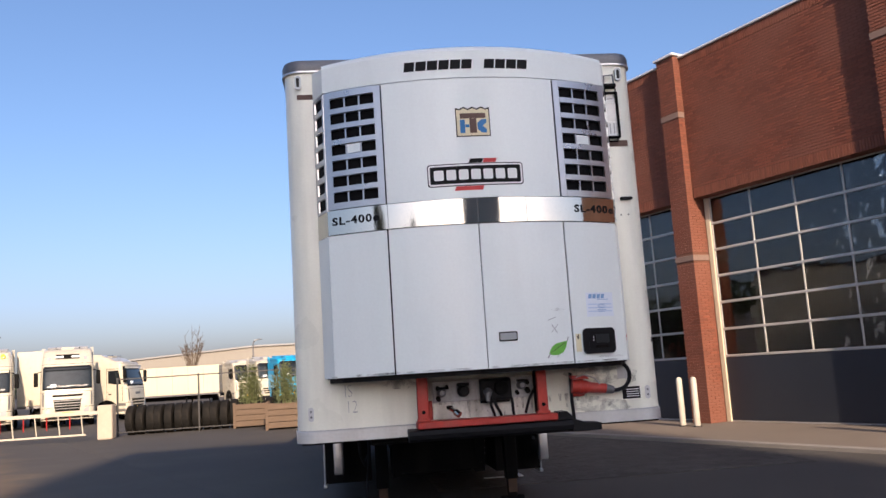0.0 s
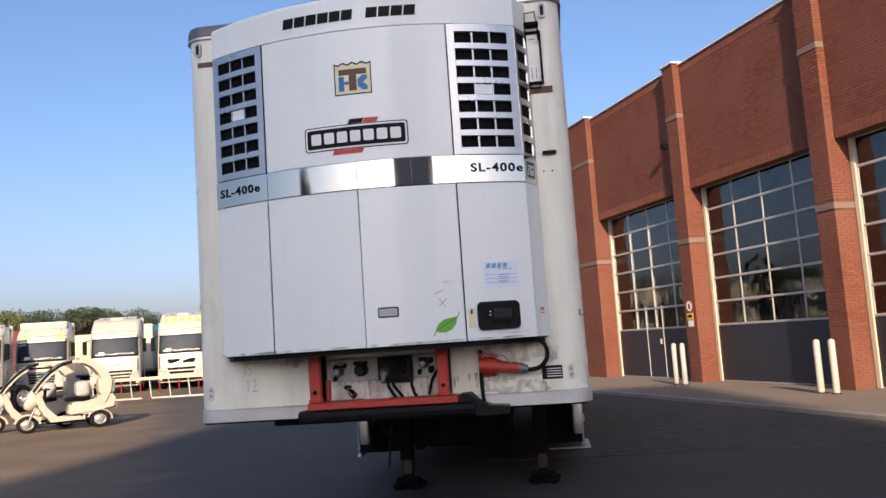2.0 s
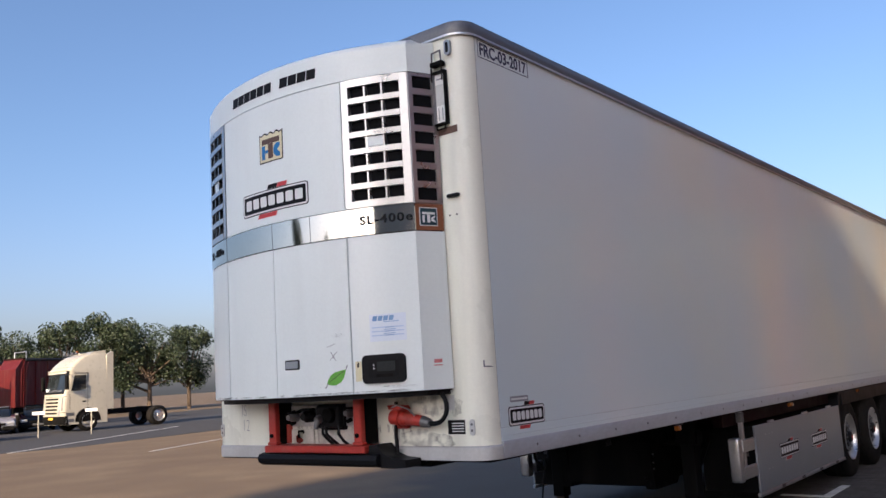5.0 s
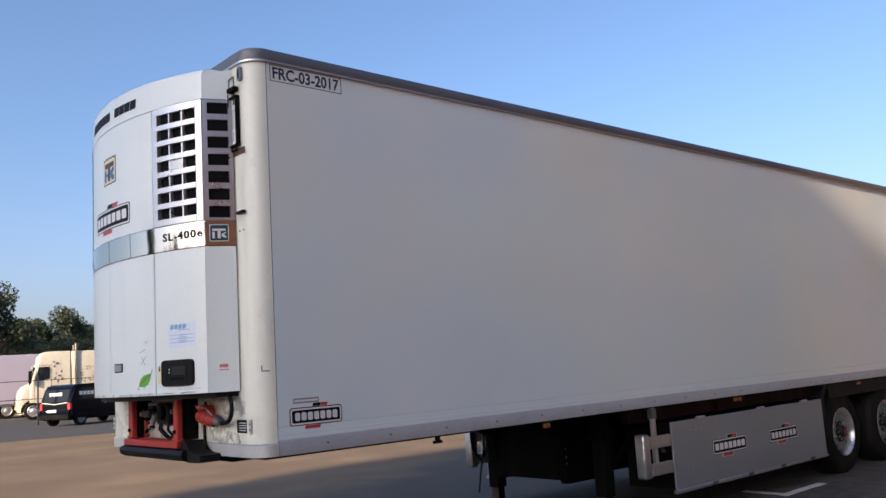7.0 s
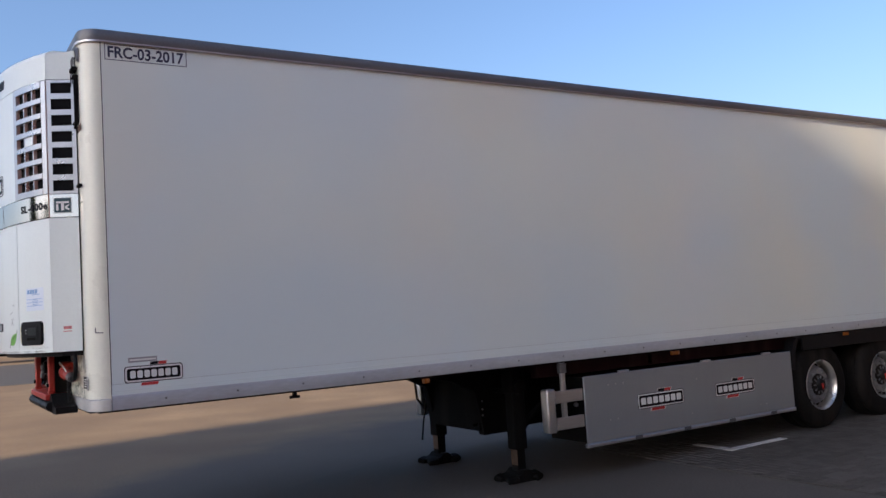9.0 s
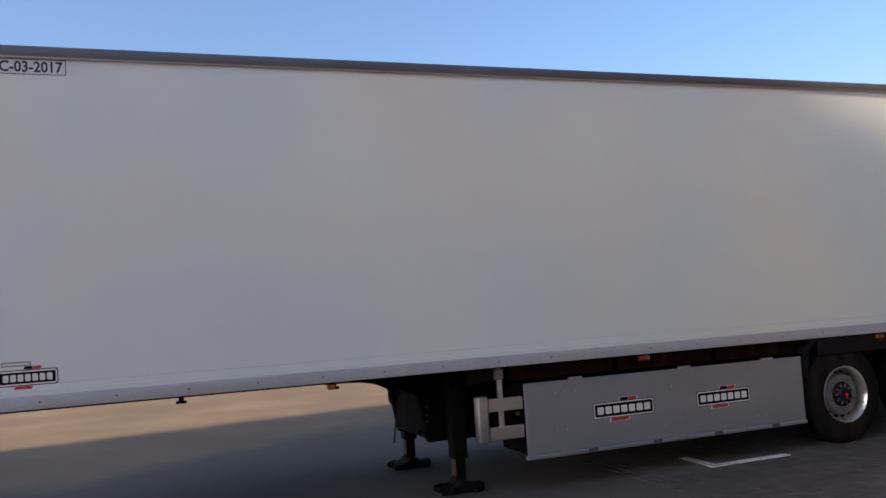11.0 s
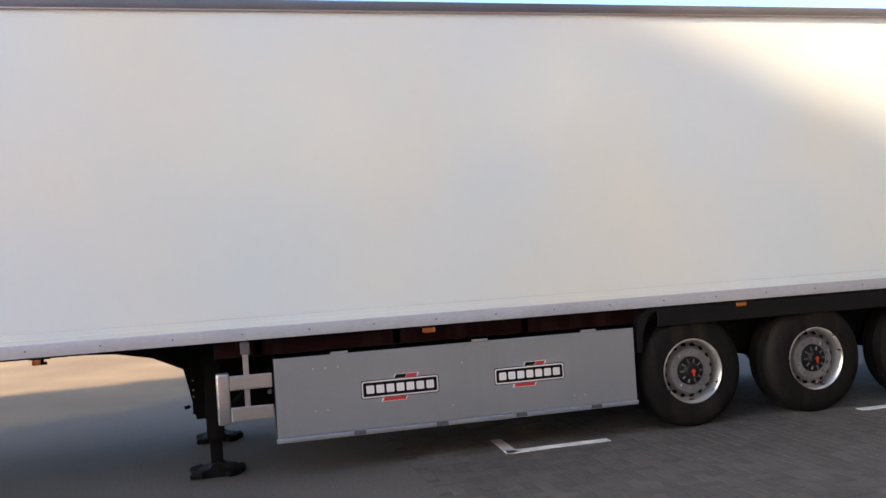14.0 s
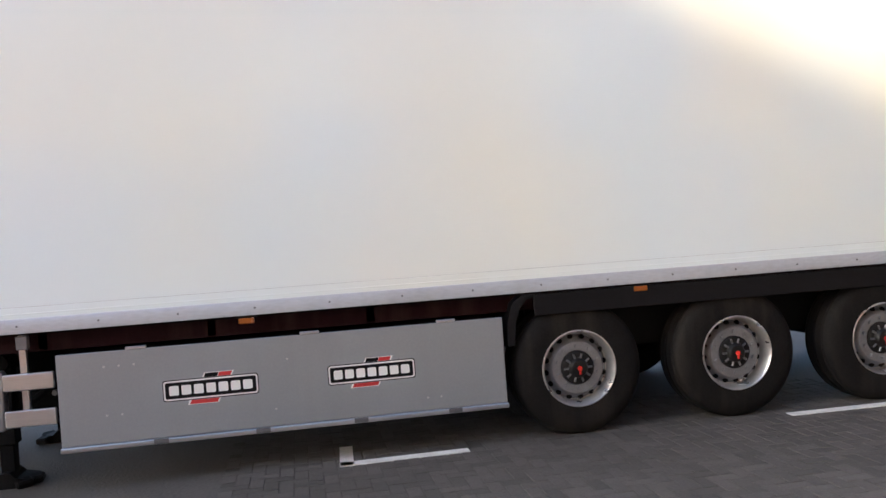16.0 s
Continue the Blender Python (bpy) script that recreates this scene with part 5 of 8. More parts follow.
def wheel(x_out, y, sgn):
    """A wide single tyre on a steel disc; x_out: its outer face."""
    def prof(p):
        return [(x_out - sgn * w, r) for w, r in p]
    c = (0, y, 0.52)
    t = part("wheel", lathe(bmesh.new(), prof([(0.03, 0.275), (0.008, 0.293), (0.0, 0.36), (0.004, 0.43), (0.02, 0.485), (0.045, 0.508), (0.07, 0.515), (0.075, 0.503), (0.09, 0.503), (0.095, 0.518), (0.18, 0.52), (0.185, 0.505), (0.20, 0.505), (0.205, 0.52), (0.29, 0.518), (0.30, 0.505), (0.315, 0.515), (0.345, 0.50), (0.37, 0.45), (0.385, 0.36), (0.37, 0.30)]), c, "x", 56), M_RUBBER, trailer, "worn black tyre", smooth=True)
    rim = part("rim", lathe(bmesh.new(), prof([(0.045, 0.272), (0.012, 0.294), (0.000, 0.296), (-0.002, 0.288), (0.012, 0.278), (0.040, 0.268), (0.120, 0.260), (0.124, 0.244)]), c, "x", 56), M_RIM, t, "polished rim flange", smooth=True)
    part("disc", lathe(bmesh.new(), prof([(0.122, 0.252), (0.118, 0.236), (0.098, 0.226), (0.066, 0.212), (0.052, 0.198), (0.050, 0.135), (0.075, 0.128)]), c, "x", 56), M_DISC, t, "dull alloy wheel disc", smooth=True)
    for k in range(16):
        a = 2 * math.pi * (k + 0.3) / 16
        p = Vector((x_out - sgn * 0.108, y + 0.234 * math.cos(a), 0.52 + 0.234 * math.sin(a)))
        n = Vector((sgn * 0.8, 0.5 * math.cos(a), 0.5 * math.sin(a)))
        part("vent_hole", rod(bmesh.new(), p - n * 0.012, p + n * 0.011, 0.021, 10), M_HOLE, t)
    part("hub", lathe(bmesh.new(), prof([(0.09, 0.132), (0.045, 0.130), (0.036, 0.118), (0.034, 0.080), (0.010, 0.070), (-0.004, 0.058), (-0.008, 0.001)]), c, "x", 28), M_HUB, t, "dark greasy hub", smooth=True)
    for k in range(10):
        a = 2 * math.pi * (k + 0.5) / 10
        p = Vector((x_out - sgn * 0.050, y + 0.165 * math.cos(a), 0.52 + 0.165 * math.sin(a)))
        part("wheel_nut", rod(bmesh.new(), p, p + Vector((sgn * 0.022, 0, 0)), 0.017, 6), M_DISC, t)
        a = 2 * math.pi * k / 10
        u = Vector((0, math.cos(a), math.sin(a)))
        p = Vector((x_out - sgn * 0.032, y, 0.52))
        part("hub_rib", rod(bmesh.new(), p + u * 0.070, p + u * 0.112, 0.009, 6), M_DALU, t)
    part("hub_mark", rod(bmesh.new(), (x_out + sgn * 0.007, y, 0.52), (x_out + sgn * 0.012, y, 0.52), 0.019, 14), M_RREF, t, "red hub mark")
    part("hub_mark", B(x_out - 0.004 + (0.012 if sgn > 0 else -0.012), x_out + 0.004 + (0.012 if sgn > 0 else -0.012), y - 0.007, y + 0.007, 0.475, 0.503), M_RREF, t)


for y in (14.19, 15.50, 16.81):
    wheel(XR - 0.02, y, 1)
    wheel(XL + 0.02, y, -1)
    part("axle", tube(bmesh.new(), [(XL + 0.3, y, 0.52), (XR - 0.3, y, 0.52)], 0.07, 12), M_CHASSIS, trailer)
    for x in (0.35, 1.35):
        part("air_bag", lathe(bmesh.new(), [(0.60, 0.01), (0.60, 0.11), (0.68, 0.14), (0.76, 0.12), (0.84, 0.14), (0.92, 0.10), (0.92, 0.01)], (x + 0.05, y + 0.3, 0), "z", 16), M_BLACK, trailer)
part("rear_bumper", B(XL + 0.05, XR - 0.05, YB - 0.15, YB - 0.05, 0.45, 0.58, 0.01), M_ALU, trailer)
for x in (XL + 0.3, XR - 0.35):
    part("bumper_arm", B(x, x + 0.05, YB - 0.14, YB - 0.08, 0.57, 1.12), M_CHASSIS, trailer)
part("rear_light_bar", B(XL + 0.02, XR - 0.02, YB - 0.02, YB + 0.06, 0.9, 1.12, 0.01), M_CHASSIS, trailer)

# ---- markings on the side ----
brand_plate(trailer, on_side(6.425, 1.372), 0.41, 0.118)
for pts, d0, m in ((rrect(0.20, 0.035, 0.004), 0.0, M_SCRIBBLE), (rrect(0.18, 0.012, 0.002), 0.0012, M_STICKW)):
    bm = prism(bmesh.new(), pts, "y", d0, d0 + 0.001)
    on_side(6.35, 1.475)(bm)
    part("small_label", bm, m, trailer)
bm = text_bm("FRC-03-2017", 0.116, 0.0008, squeeze=0.86, bold=0.0025)
fit_width(bm, 0.545)
bmesh.ops.transform(bm, matrix=Matrix(((0, 0, 1, XR + 0.002), (1, 0, 0, 6.455), (0, 1, 0, 3.708), (0, 0, 0, 1))), verts=bm.verts)
part("lettering", bm, M_INK, trailer, "dark blue stencilled date")
fr = bmesh.new()
for a, b, c, d in ((6.16, 6.75, 3.766, 3.771), (6.16, 6.75, 3.652, 3.657), (6.16, 6.165, 3.657, 3.766), (6.745, 6.75, 3.657, 3.766)):
    box(fr, XR + 0.001, XR + 0.002, a, b, c, d)
part("lettering_border", fr, M_INK, trailer)
part("corner_clip", tube(bmesh.new(), [(2.152, 6.044, 1.72), (2.152, 6.044, 1.685), (2.178, 6.09, 1.682)], 0.004, 6), M_DALU, trailer)
for y in (7.5, 8.72):
    bm = rod(bmesh.new(), (XR - 0.03, y, 1.13), (XR - 0.03, y, 1.09), 0.02, 8)
    rod(bm, (XR - 0.03, y - 0.04, 1.085), (XR - 0.03, y + 0.04, 1.085), 0.012, 8)
    part("rope_hook", bm, M_CHASSIS, trailer)

# air and power lines hanging by the far landing leg
part("air_line", tube(bmesh.new(), [(0.04, 9.86, 1.08), (-0.01, 9.82, 0.90), (0.0, 9.83, 0.70), (0.05, 9.90, 0.58), (0.10, 9.95, 0.70), (0.10, 9.97, 1.05)], 0.014, 8), M_BLACK, trailer, "black hanging air line", smooth=True)
part("air_line", tube(bmesh.new(), [(0.10, 9.90, 0.70), (0.07, 9.86, 0.45), (0.05, 9.84, 0.24)], 0.010, 8), M_BLACK, trailer, smooth=True)

# grime and scuffs
rs = random.Random(11)


def blob(cx, cz, w, h):
    """An uneven patch outline."""
    return [(cx + w / 2 * math.cos(radians(a)) * rs.uniform(0.6, 1.0), cz + h / 2 * math.sin(radians(a)) * rs.uniform(0.6, 1.0)) for a in range(0, 360, 24)]


for cx, cz, w, h in ((1.60, 1.50, 0.30, 0.10), (1.78, 1.47, 0.24, 0.20), (1.95, 1.46, 0.14, 0.14), (1.66, 1.27, 0.40, 0.14), (1.85, 1.25, 0.20, 0.10), (0.30, 1.50, 0.30, 0.08), (0.05, 1.55, 0.28, 0.05)):
    part("grime_patch", prism(bmesh.new(), blob(cx, cz, w, h), "y", YF - 0.0016, YF - 0.0006), M_GRIME, trailer)
for k in range(22):
    x = 0.56 + 0.05 * k + rs.uniform(-0.015, 0.015)
    L = rs.uniform(0.05, 0.13)
    part("drip_stain", prism(bmesh.new(), [(x - 0.012, 1.36), (x + 0.012, 1.36), (x + 0.006, 1.36 - L), (x - 0.004, 1.36 - L)], "y", YF - 0.0322, YF - 0.0306), M_GRIME, bay)
for cx, cz, w, h in ((1.36, 1.93, 0.14, 0.025), (1.30, 1.62, 0.20, 0.025), (1.75, 1.60, 0.22, 0.02)):
    part("scuff", bend(prism(bmesh.new(), blob(cx, cz, w, h), "y", 0.0, 0.0006), 0.0034), M_SCUFF, unit)
for k in range(16):
    x = X0 + 0.06 + 0.122 * k + rs.uniform(-0.03, 0.03)
    part("edge_grime", bend(prism(bmesh.new(), blob(x, Z0 + 0.009, 0.18, 0.018), "y", 0.0, 0.0006), 0.0034), M_GRIME, unit)


# ---- parked vehicles beyond the yard; each is built facing -y ----
def small_wheel(parent, x, y, r, w, sgn, rim=M_RIM):
    t = part("wheel", lathe(bmesh.new(), [(x - sgn * a * w, b * r) for a, b in ((0.08, 0.6), (0.0, 0.72), (0.04, 0.92), (0.15, 1.0), (0.85, 1.0), (1.0, 0.72), (0.92, 0.6))], (0, y, r), "x", 28), M_RUBBER, parent, smooth=True)
    part("rim", lathe(bmesh.new(), [(x - sgn * a * w, b * r) for a, b in ((0.06, 0.63), (0.03, 0.6), (0.2, 0.5), (0.16, 0.3), (0.05, 0.22), (0.04, 0.01))], (0, y, r), "x", 28), rim, t, smooth=True)
    return t


def loft(bm, rings):
    """Closed rings of equal length joined one above the other, capped at both ends."""
    rows = [[bm.verts.new(p) for p in r] for r in rings]
    n = len(rows[0])
    for p, q in zip(rows, rows[1:]):
        for k in range(n):
            bm.faces.new((p[k], p[(k + 1) % n], q[(k + 1) % n], q[k]))
    bm.faces.new(rows[0])
    bm.faces.new(rows[-1])
    return bm


class Shell:
    """A vehicle front with rounded corners: depth of its front by height, half width, corner radius, rear."""
    def __init__(self, prof, half, rear, r=0.24, taper=(9.0, 0.0), bow=0.05):
        self.prof, self.half, self.rear, self.r, self.taper, self.bow = prof, half, rear, r, taper, bow

    def front(self, z):
        for (za, ya), (zb, yb) in zip(self.prof, self.prof[1:]):
            if za <= z <= zb:
                return ya + (yb - ya) * (z - za) / (zb - za)
        return self.prof[0][1] if z < self.prof[0][0] else self.prof[-1][1]

    def ring(self, z, off=0.0):
        w = self.half - max(0.0, z - self.taper[0]) * self.taper[1] + off
        y, r, pts = self.front(z) - off, self.r + off, []
        for k in range(6):
            a = radians(90 * k / 5)
            pts.append((w - r + r * math.cos(a), y + r - r * math.sin(a)))
        for f in (0.6, 0.2, -0.2, -0.6):
            pts.append((f * (w - r), y))
        pts += [(-x, v) for x, v in reversed(pts[:6])]
        pts = [(x, v + self.bow * (x / w) ** 2) for x, v in pts]
        return [(w, self.rear, z)] + [(x, v, z) for x, v in pts] + [(-w, self.rear, z)]

    def body(self):
        return loft(bmesh.new(), [self.ring(z) for z, _ in self.prof])

    def skin(self, i0, i1, z0, z1, d0, d1, bm=None):
        """A curved plate on the shell between two of the ring's points and two heights."""
        bm = bm or bmesh.new()
        zs = [z0] + [z for z, _ in self.prof if z0 < z < z1] + [z1]
        sheets = [[[bm.verts.new(p) for p in self.ring(z, d)[i0:i1 + 1]] for z in zs] for d in (d0, d1)]
        m, n = len(zs) - 1, i1 - i0
        for sh in sheets:
            for a in range(m):
                for b in range(n):
                    bm.faces.new((sh[a][b], sh[a][b + 1], sh[a + 1][b + 1], sh[a + 1][b]))
        lo, hi = sheets
        for a in range(m):
            for b in (0, n):
                bm.faces.new((lo[a][b], lo[a + 1][b], hi[a + 1][b], hi[a][b]))
        for b in range(n):
            for a in (0, m):
                bm.faces.new((lo[a][b], lo[a][b + 1], hi[a][b + 1], hi[a][b]))
        return bm


def face(sh, pts, d0, d1):
    """A polygon (x, z) laid on a shell's front, standing from d0 to d1 out of it."""
    bm = prism(bmesh.new(), pts, "y", 0.0, 1.0)
    for z, _ in sh.prof:
        bmesh.ops.bisect_plane(bm, geom=bm.verts[:] + bm.edges[:] + bm.faces[:], plane_co=(0, 0, z), plane_no=(0, 0, 1))
    for f in (-1.0, -0.6, -0.2, 0.2, 0.6, 1.0):
        bmesh.ops.bisect_plane(bm, geom=bm.verts[:] + bm.edges[:] + bm.faces[:], plane_co=(f * (sh.half - sh.r), 0, 0), plane_no=(1, 0, 0))
    for v in bm.verts:
        v.co.y = sh.front(v.co.z) + sh.bow * (v.co.x / sh.half) ** 2 - (d1 if v.co.y > 0.5 else d0)
    return bm


def sym(pts):
    """A polygon given by its right half, mirrored."""
    return [(x, z) for x, z in pts] + [(-x, z) for x, z in reversed(pts)]


def cab_front(style, sh, cab, paint, dark_bumper):
    """Grille and lamps of a cab-over lorry, after its kind."""
    def lay(name, pts, d0, d1, m, lab=""):
        return part(name, face(sh, pts, d0, d1), m, cab, lab)
    if style == "chevron":
        lay("grille_frame", sym([(0.80, 1.66), (0.62, 1.36)]), -0.02, 0.020, paint)
        lay("grille_slot", sym([(0.72, 1.60), (0.66, 1.50)]), 0.0, 0.026, M_CHASSIS)
        g = lay("grille_field", sym([(0.66, 1.40), (0.56, 0.78)]), -0.02, 0.018, M_CHASSIS, "dark tapering grille")
        for k in range(4):
            z, w = 1.30 - 0.13 * k, 0.63 - 0.021 * k
            lay("grille_bar", sym([(w, z + 0.022), (w - 0.006, z - 0.022)]), 0.0, 0.034, M_DALU)
        for sx in (-1, 1):
            lay("grille_cheek", [(sx * 0.70, 1.42), (sx * 0.86, 1.40), (sx * 0.80, 0.84), (sx * 0.60, 0.80)], -0.02, 0.012, paint)
            lay("headlamp", [(sx * 0.72, 0.80), (sx * 0.99, 0.98), (sx * 0.99, 0.70), (sx * 0.76, 0.64)], -0.02, 0.022, M_CLEAR, "clear headlamp")
            lay("roof_lamp", [(sx * 0.74, 3.50), (sx * 0.92, 3.52), (sx * 0.92, 3.34), (sx * 0.78, 3.32)], -0.02, 0.03, M_CLEAR)
        lay("name_strip", sym([(0.26, 1.76), (0.26, 1.71)]), -0.01, 0.012, M_DALU)
    elif style == "diagonal":
        lay("grille_frame", sym([(0.80, 1.62), (0.70, 1.26)]), -0.02, 0.012, paint)
        lay("grille_field", sym([(0.74, 1.56), (0.64, 1.34)]), 0.0, 0.020, M_CHASSIS, "dark upper grille")
        lay("grille_strut", [(-0.44, 1.33), (-0.36, 1.33), (0.44, 1.57), (0.36, 1.57)], 0.0, 0.032, M_ALU, "slanted bright strut")
        lay("grille_badge", [(0.09 * math.cos(radians(a)), 1.45 + 0.09 * math.sin(radians(a))) for a in range(0, 360, 30)], 0.0, 0.040, M_ALU)
        lay("grille_frame", sym([(0.84, 1.20), (0.66, 0.72)]), -0.02, 0.012, paint)
        lay("grille_field", sym([(0.74, 1.12), (0.60, 0.80)]), 0.0, 0.020, M_CHASSIS, "dark lower grille")
        lay("grille_bar", sym([(0.69, 1.00), (0.66, 0.92)]), 0.0, 0.034, paint)
        for sx in (-1, 1):
            lay("headlamp", [(sx * 0.78, 0.98), (sx * 0.99, 1.08), (sx * 0.99, 0.78), (sx * 0.74, 0.74)], -0.02, 0.022, M_CLEAR, "clear headlamp")
    elif style == "slats":
        for k in range(5):
            z = 1.66 - 0.17 * k
            w = 0.74 - 0.02 * k
            lay("grille_slot", sym([(w, z), (w - 0.01, z - 0.085)]), -0.02, 0.012, M_CHASSIS, "dark grille slot")
        lay("mid_slot", sym([(0.60, 0.74), (0.58, 0.66)]), -0.02, 0.014, M_CHASSIS)
        for sx in (-1, 1):
            lay("headlamp", [(sx * 0.80, 1.02), (sx * 0.99, 1.10), (sx * 0.99, 0.84), (sx * 0.80, 0.80)], -0.02, 0.022, M_CLEAR, "clear headlamp")
    else:
        lay("name_strip", sym([(0.34, 1.52), (0.34, 1.40)]), -0.01, 0.012, M_DALU)
        lay("grille_field", sym([(0.86, 1.16), (0.70, 0.74)]), -0.02, 0.014, M_CHASSIS, "dark lower grille")
        lay("grille_bar", sym([(0.80, 1.06), (0.78, 0.99)]), 0.0, 0.026, paint)
        lay("grille_bar", sym([(0.75, 0.90), (0.73, 0.83)]), 0.0, 0.026, paint)
        for sx in (-1, 1):
            lay("headlamp", [(sx * 0.84, 0.96), (sx * 0.99, 1.04), (sx * 0.99, 0.74), (sx * 0.80, 0.70)], -0.02, 0.022, M_CLEAR, "clear headlamp")
    if dark_bumper:
        part("lower_bumper", sh.skin(1, 16, 0.37, 0.78, -0.01, 0.012), M_CHASSIS, cab, "black lower bumper")


def leaf_print(y, z, n, a, x):
    """A small leaf-shaped print on a side wall."""
    return prism(bmesh.new(), [(y + u * n * math.cos(a) - v * n * math.sin(a), z + u * n * math.sin(a) + v * n * math.cos(a)) for u, v in ((-0.5, 0.0), (-0.15, 0.16), (0.2, 0.13), (0.5, 0.0), (0.2, -0.13), (-0.15, -0.16))], "x", x, x + 0.005)


def tractor(at, rz, label, paint, roof=3.85, bonnet=False, visor=M_VGLASS, beacons=None, badge=False, tall_pipes=False, side_box=None, lamp=False, style="plain", dark_bumper=False, board=False, corner_lamps=False, group="parked lorries"):
    """A cab-over or bonneted lorry tractor."""
    T = thing("lorry", at, rz, label, "lorry", group)
    y0 = 0.62 if bonnet else 0.0
    up = 0.22 if bonnet else 0.0
    yr = y0 + 2.28
    low = 0.95 if bonnet else 0.36
    k = 0.60 if bonnet else 1.0
    wt = 2.60 if board else 2.94
    sw = 2.52 if board else 2.74 + up
    brow = [(wt, y0 + 0.36), (2.99, y0 + 0.33), (3.10, y0 + 0.36), (3.22, y0 + 0.46), (roof - 0.30, y0 + 0.78 * k), (roof - 0.09, y0 + 1.12 * k)]
    if board:
        brow = [(wt, y0 + 0.27), (2.66, y0 + 0.20), (2.76, y0 + 0.22), (3.08, y0 + 0.42), (roof - 0.24, y0 + 0.62), (roof - 0.09, y0 + 0.98)]
    sh = Shell([(low, y0 + 0.06), (max(low + 0.02, 0.6), y0), (1.05, y0), (1.84, y0 + 0.06), *brow, (roof - 0.02, y0 + 1.42 * k), (roof, y0 + 1.7 * k)], 1.24, yr, 0.24, (2.7, 0.09))
    cab = part("cab", sh.body(), paint, T, smooth=True)
    part("windscreen_surround", sh.skin(4, 13, 1.86, wt + 0.02, -0.02, 0.008), M_CHASSIS, cab, smooth=True)
    part("windscreen", sh.skin(4, 13, 1.94, wt - 0.04, 0.0, 0.014), M_SCREEN, cab, "dark curved windscreen", smooth=True)
    part("sun_visor", sh.skin(5, 12, wt - 0.10, wt + 0.09, 0.09, 0.11), visor, cab, smooth=True)
    part("roof_seam", sh.skin(2, 15, wt + 0.19, wt + 0.205, -0.01, 0.004), M_CHASSIS, cab)
    part("wiper", tube(bmesh.new(), [(-0.7, sh.front(1.98) - 0.02, 1.98), (-0.05, sh.front(2.06) - 0.03, 2.06)], 0.012, 5), M_CHASSIS, cab)
    part("wiper", tube(bmesh.new(), [(0.1, sh.front(1.98) - 0.02, 1.98), (0.75, sh.front(2.06) - 0.03, 2.06)], 0.012, 5), M_CHASSIS, cab)
    part("dashboard_line", face(sh, sym([(0.92, 2.06), (0.94, 1.985)]), 0.0, 0.0155), M_DALU, cab)
    part("windscreen_note", B(-0.78, -0.52, sh.front(2.0) + 0.03, sh.front(2.0) - 0.03, 1.98, 2.14), M_PAPER, cab)
    nose, zg = sh, 0.0
    if bonnet:
        nose = Shell([(0.34, 0.12), (0.70, 0.02), (1.05, 0.0), (1.42, 0.05), (1.70, 0.16), (1.90, 0.34), (2.03, 0.62), (2.08, 0.95)], 1.20, y0 + 0.35, 0.36, (1.5, 0.16), 0.12)
        part("bonnet", nose.body(), paint, T, smooth=True)
        zg = -0.25
    else:
        part("corner_vent", sh.skin(4, 5, 1.05, 1.70, -0.01, 0.012), M_DALU, cab)
        part("corner_vent", sh.skin(12, 13, 1.05, 1.70, -0.01, 0.012), M_DALU, cab)
    if bonnet:
        part("grille_field", nose.skin(6, 11, 1.06 + zg, 1.60 + zg, -0.01, 0.006), M_CHASSIS, cab)
        for k in range(5):
            part("grille_bar", nose.skin(6, 11, 1.535 + zg - 0.11 * k, 1.56 + zg - 0.11 * k, 0.0, 0.016), M_DALU, cab)
        part("grille_badge", nose.skin(8, 9, 1.64 + zg, 1.69 + zg, 0.0, 0.012), M_CHROME, cab)
    else:
        cab_front(style, sh, cab, paint, dark_bumper)
    part("mid_seam", nose.skin(2, 15, 1.72 + zg, 1.735 + zg, -0.01, 0.003), M_CHASSIS, cab)
    part("air_intake", nose.skin(6, 11, 0.46, 0.58, -0.01, 0.006), M_CHASSIS, cab)
    part("bumper_lip", nose.skin(2, 15, 0.41, 0.455, -0.01, 0.02), M_CHASSIS, cab)
    part("bumper_seam", nose.skin(2, 15, 0.955, 0.975, -0.01, 0.003), M_CHASSIS, cab)
    for a in (3, 12) if bonnet else ():
        part("headlamp", nose.skin(a, a + 2, 0.68, 0.92, -0.01, 0.014), M_CLEAR, cab, "clear headlamp", smooth=True)
    part("number_plate", B(-0.26, 0.26, nose.front(0.67) - 0.03, nose.front(0.67) + 0.02, 0.62, 0.73), M_YELLOW, cab)
    for sx in (-1, 1):
        def side(name, poly, d, m, lab=""):
            xa, xb = sx * 1.225, sx * (1.24 + d)
            return part(name, prism(bmesh.new(), poly, "x", min(xa, xb), max(xa, xb)), m, cab, lab)
        side("side_window", [(y0 + 0.46, 1.98 + up), (y0 + 0.64, sw), (y0 + 1.20, sw), (y0 + 1.20, 2.06 + up), (y0 + 0.80, 1.98 + up)], 0.008, M_VGLASS, "dark side window")
        side("window_glare", [(y0 + 0.60, 2.04 + up), (y0 + 0.72, sw - 0.04), (y0 + 0.84, sw - 0.04), (y0 + 0.72, 2.04 + up)], 0.011, M_SCREEN)
        for poly in ([(y0 + 1.28, 0.95), (y0 + 1.28, 2.84), (y0 + 1.295, 2.84), (y0 + 1.295, 0.95)], [(y0 + 0.40, 1.05), (y0 + 0.40, 1.86), (y0 + 0.415, 1.86), (y0 + 0.415, 1.05)], [(y0 + 1.30, sw + 0.09), (y0 + 0.62, sw + 0.09), (y0 + 0.62, sw + 0.105), (y0 + 1.30, sw + 0.105)]):
            side("door_seam", poly, 0.003, M_CHASSIS)
        side("door_handle", [(y0 + 1.02, 1.42), (y0 + 1.18, 1.42), (y0 + 1.18, 1.48), (y0 + 1.02, 1.48)], 0.02, M_CHASSIS)
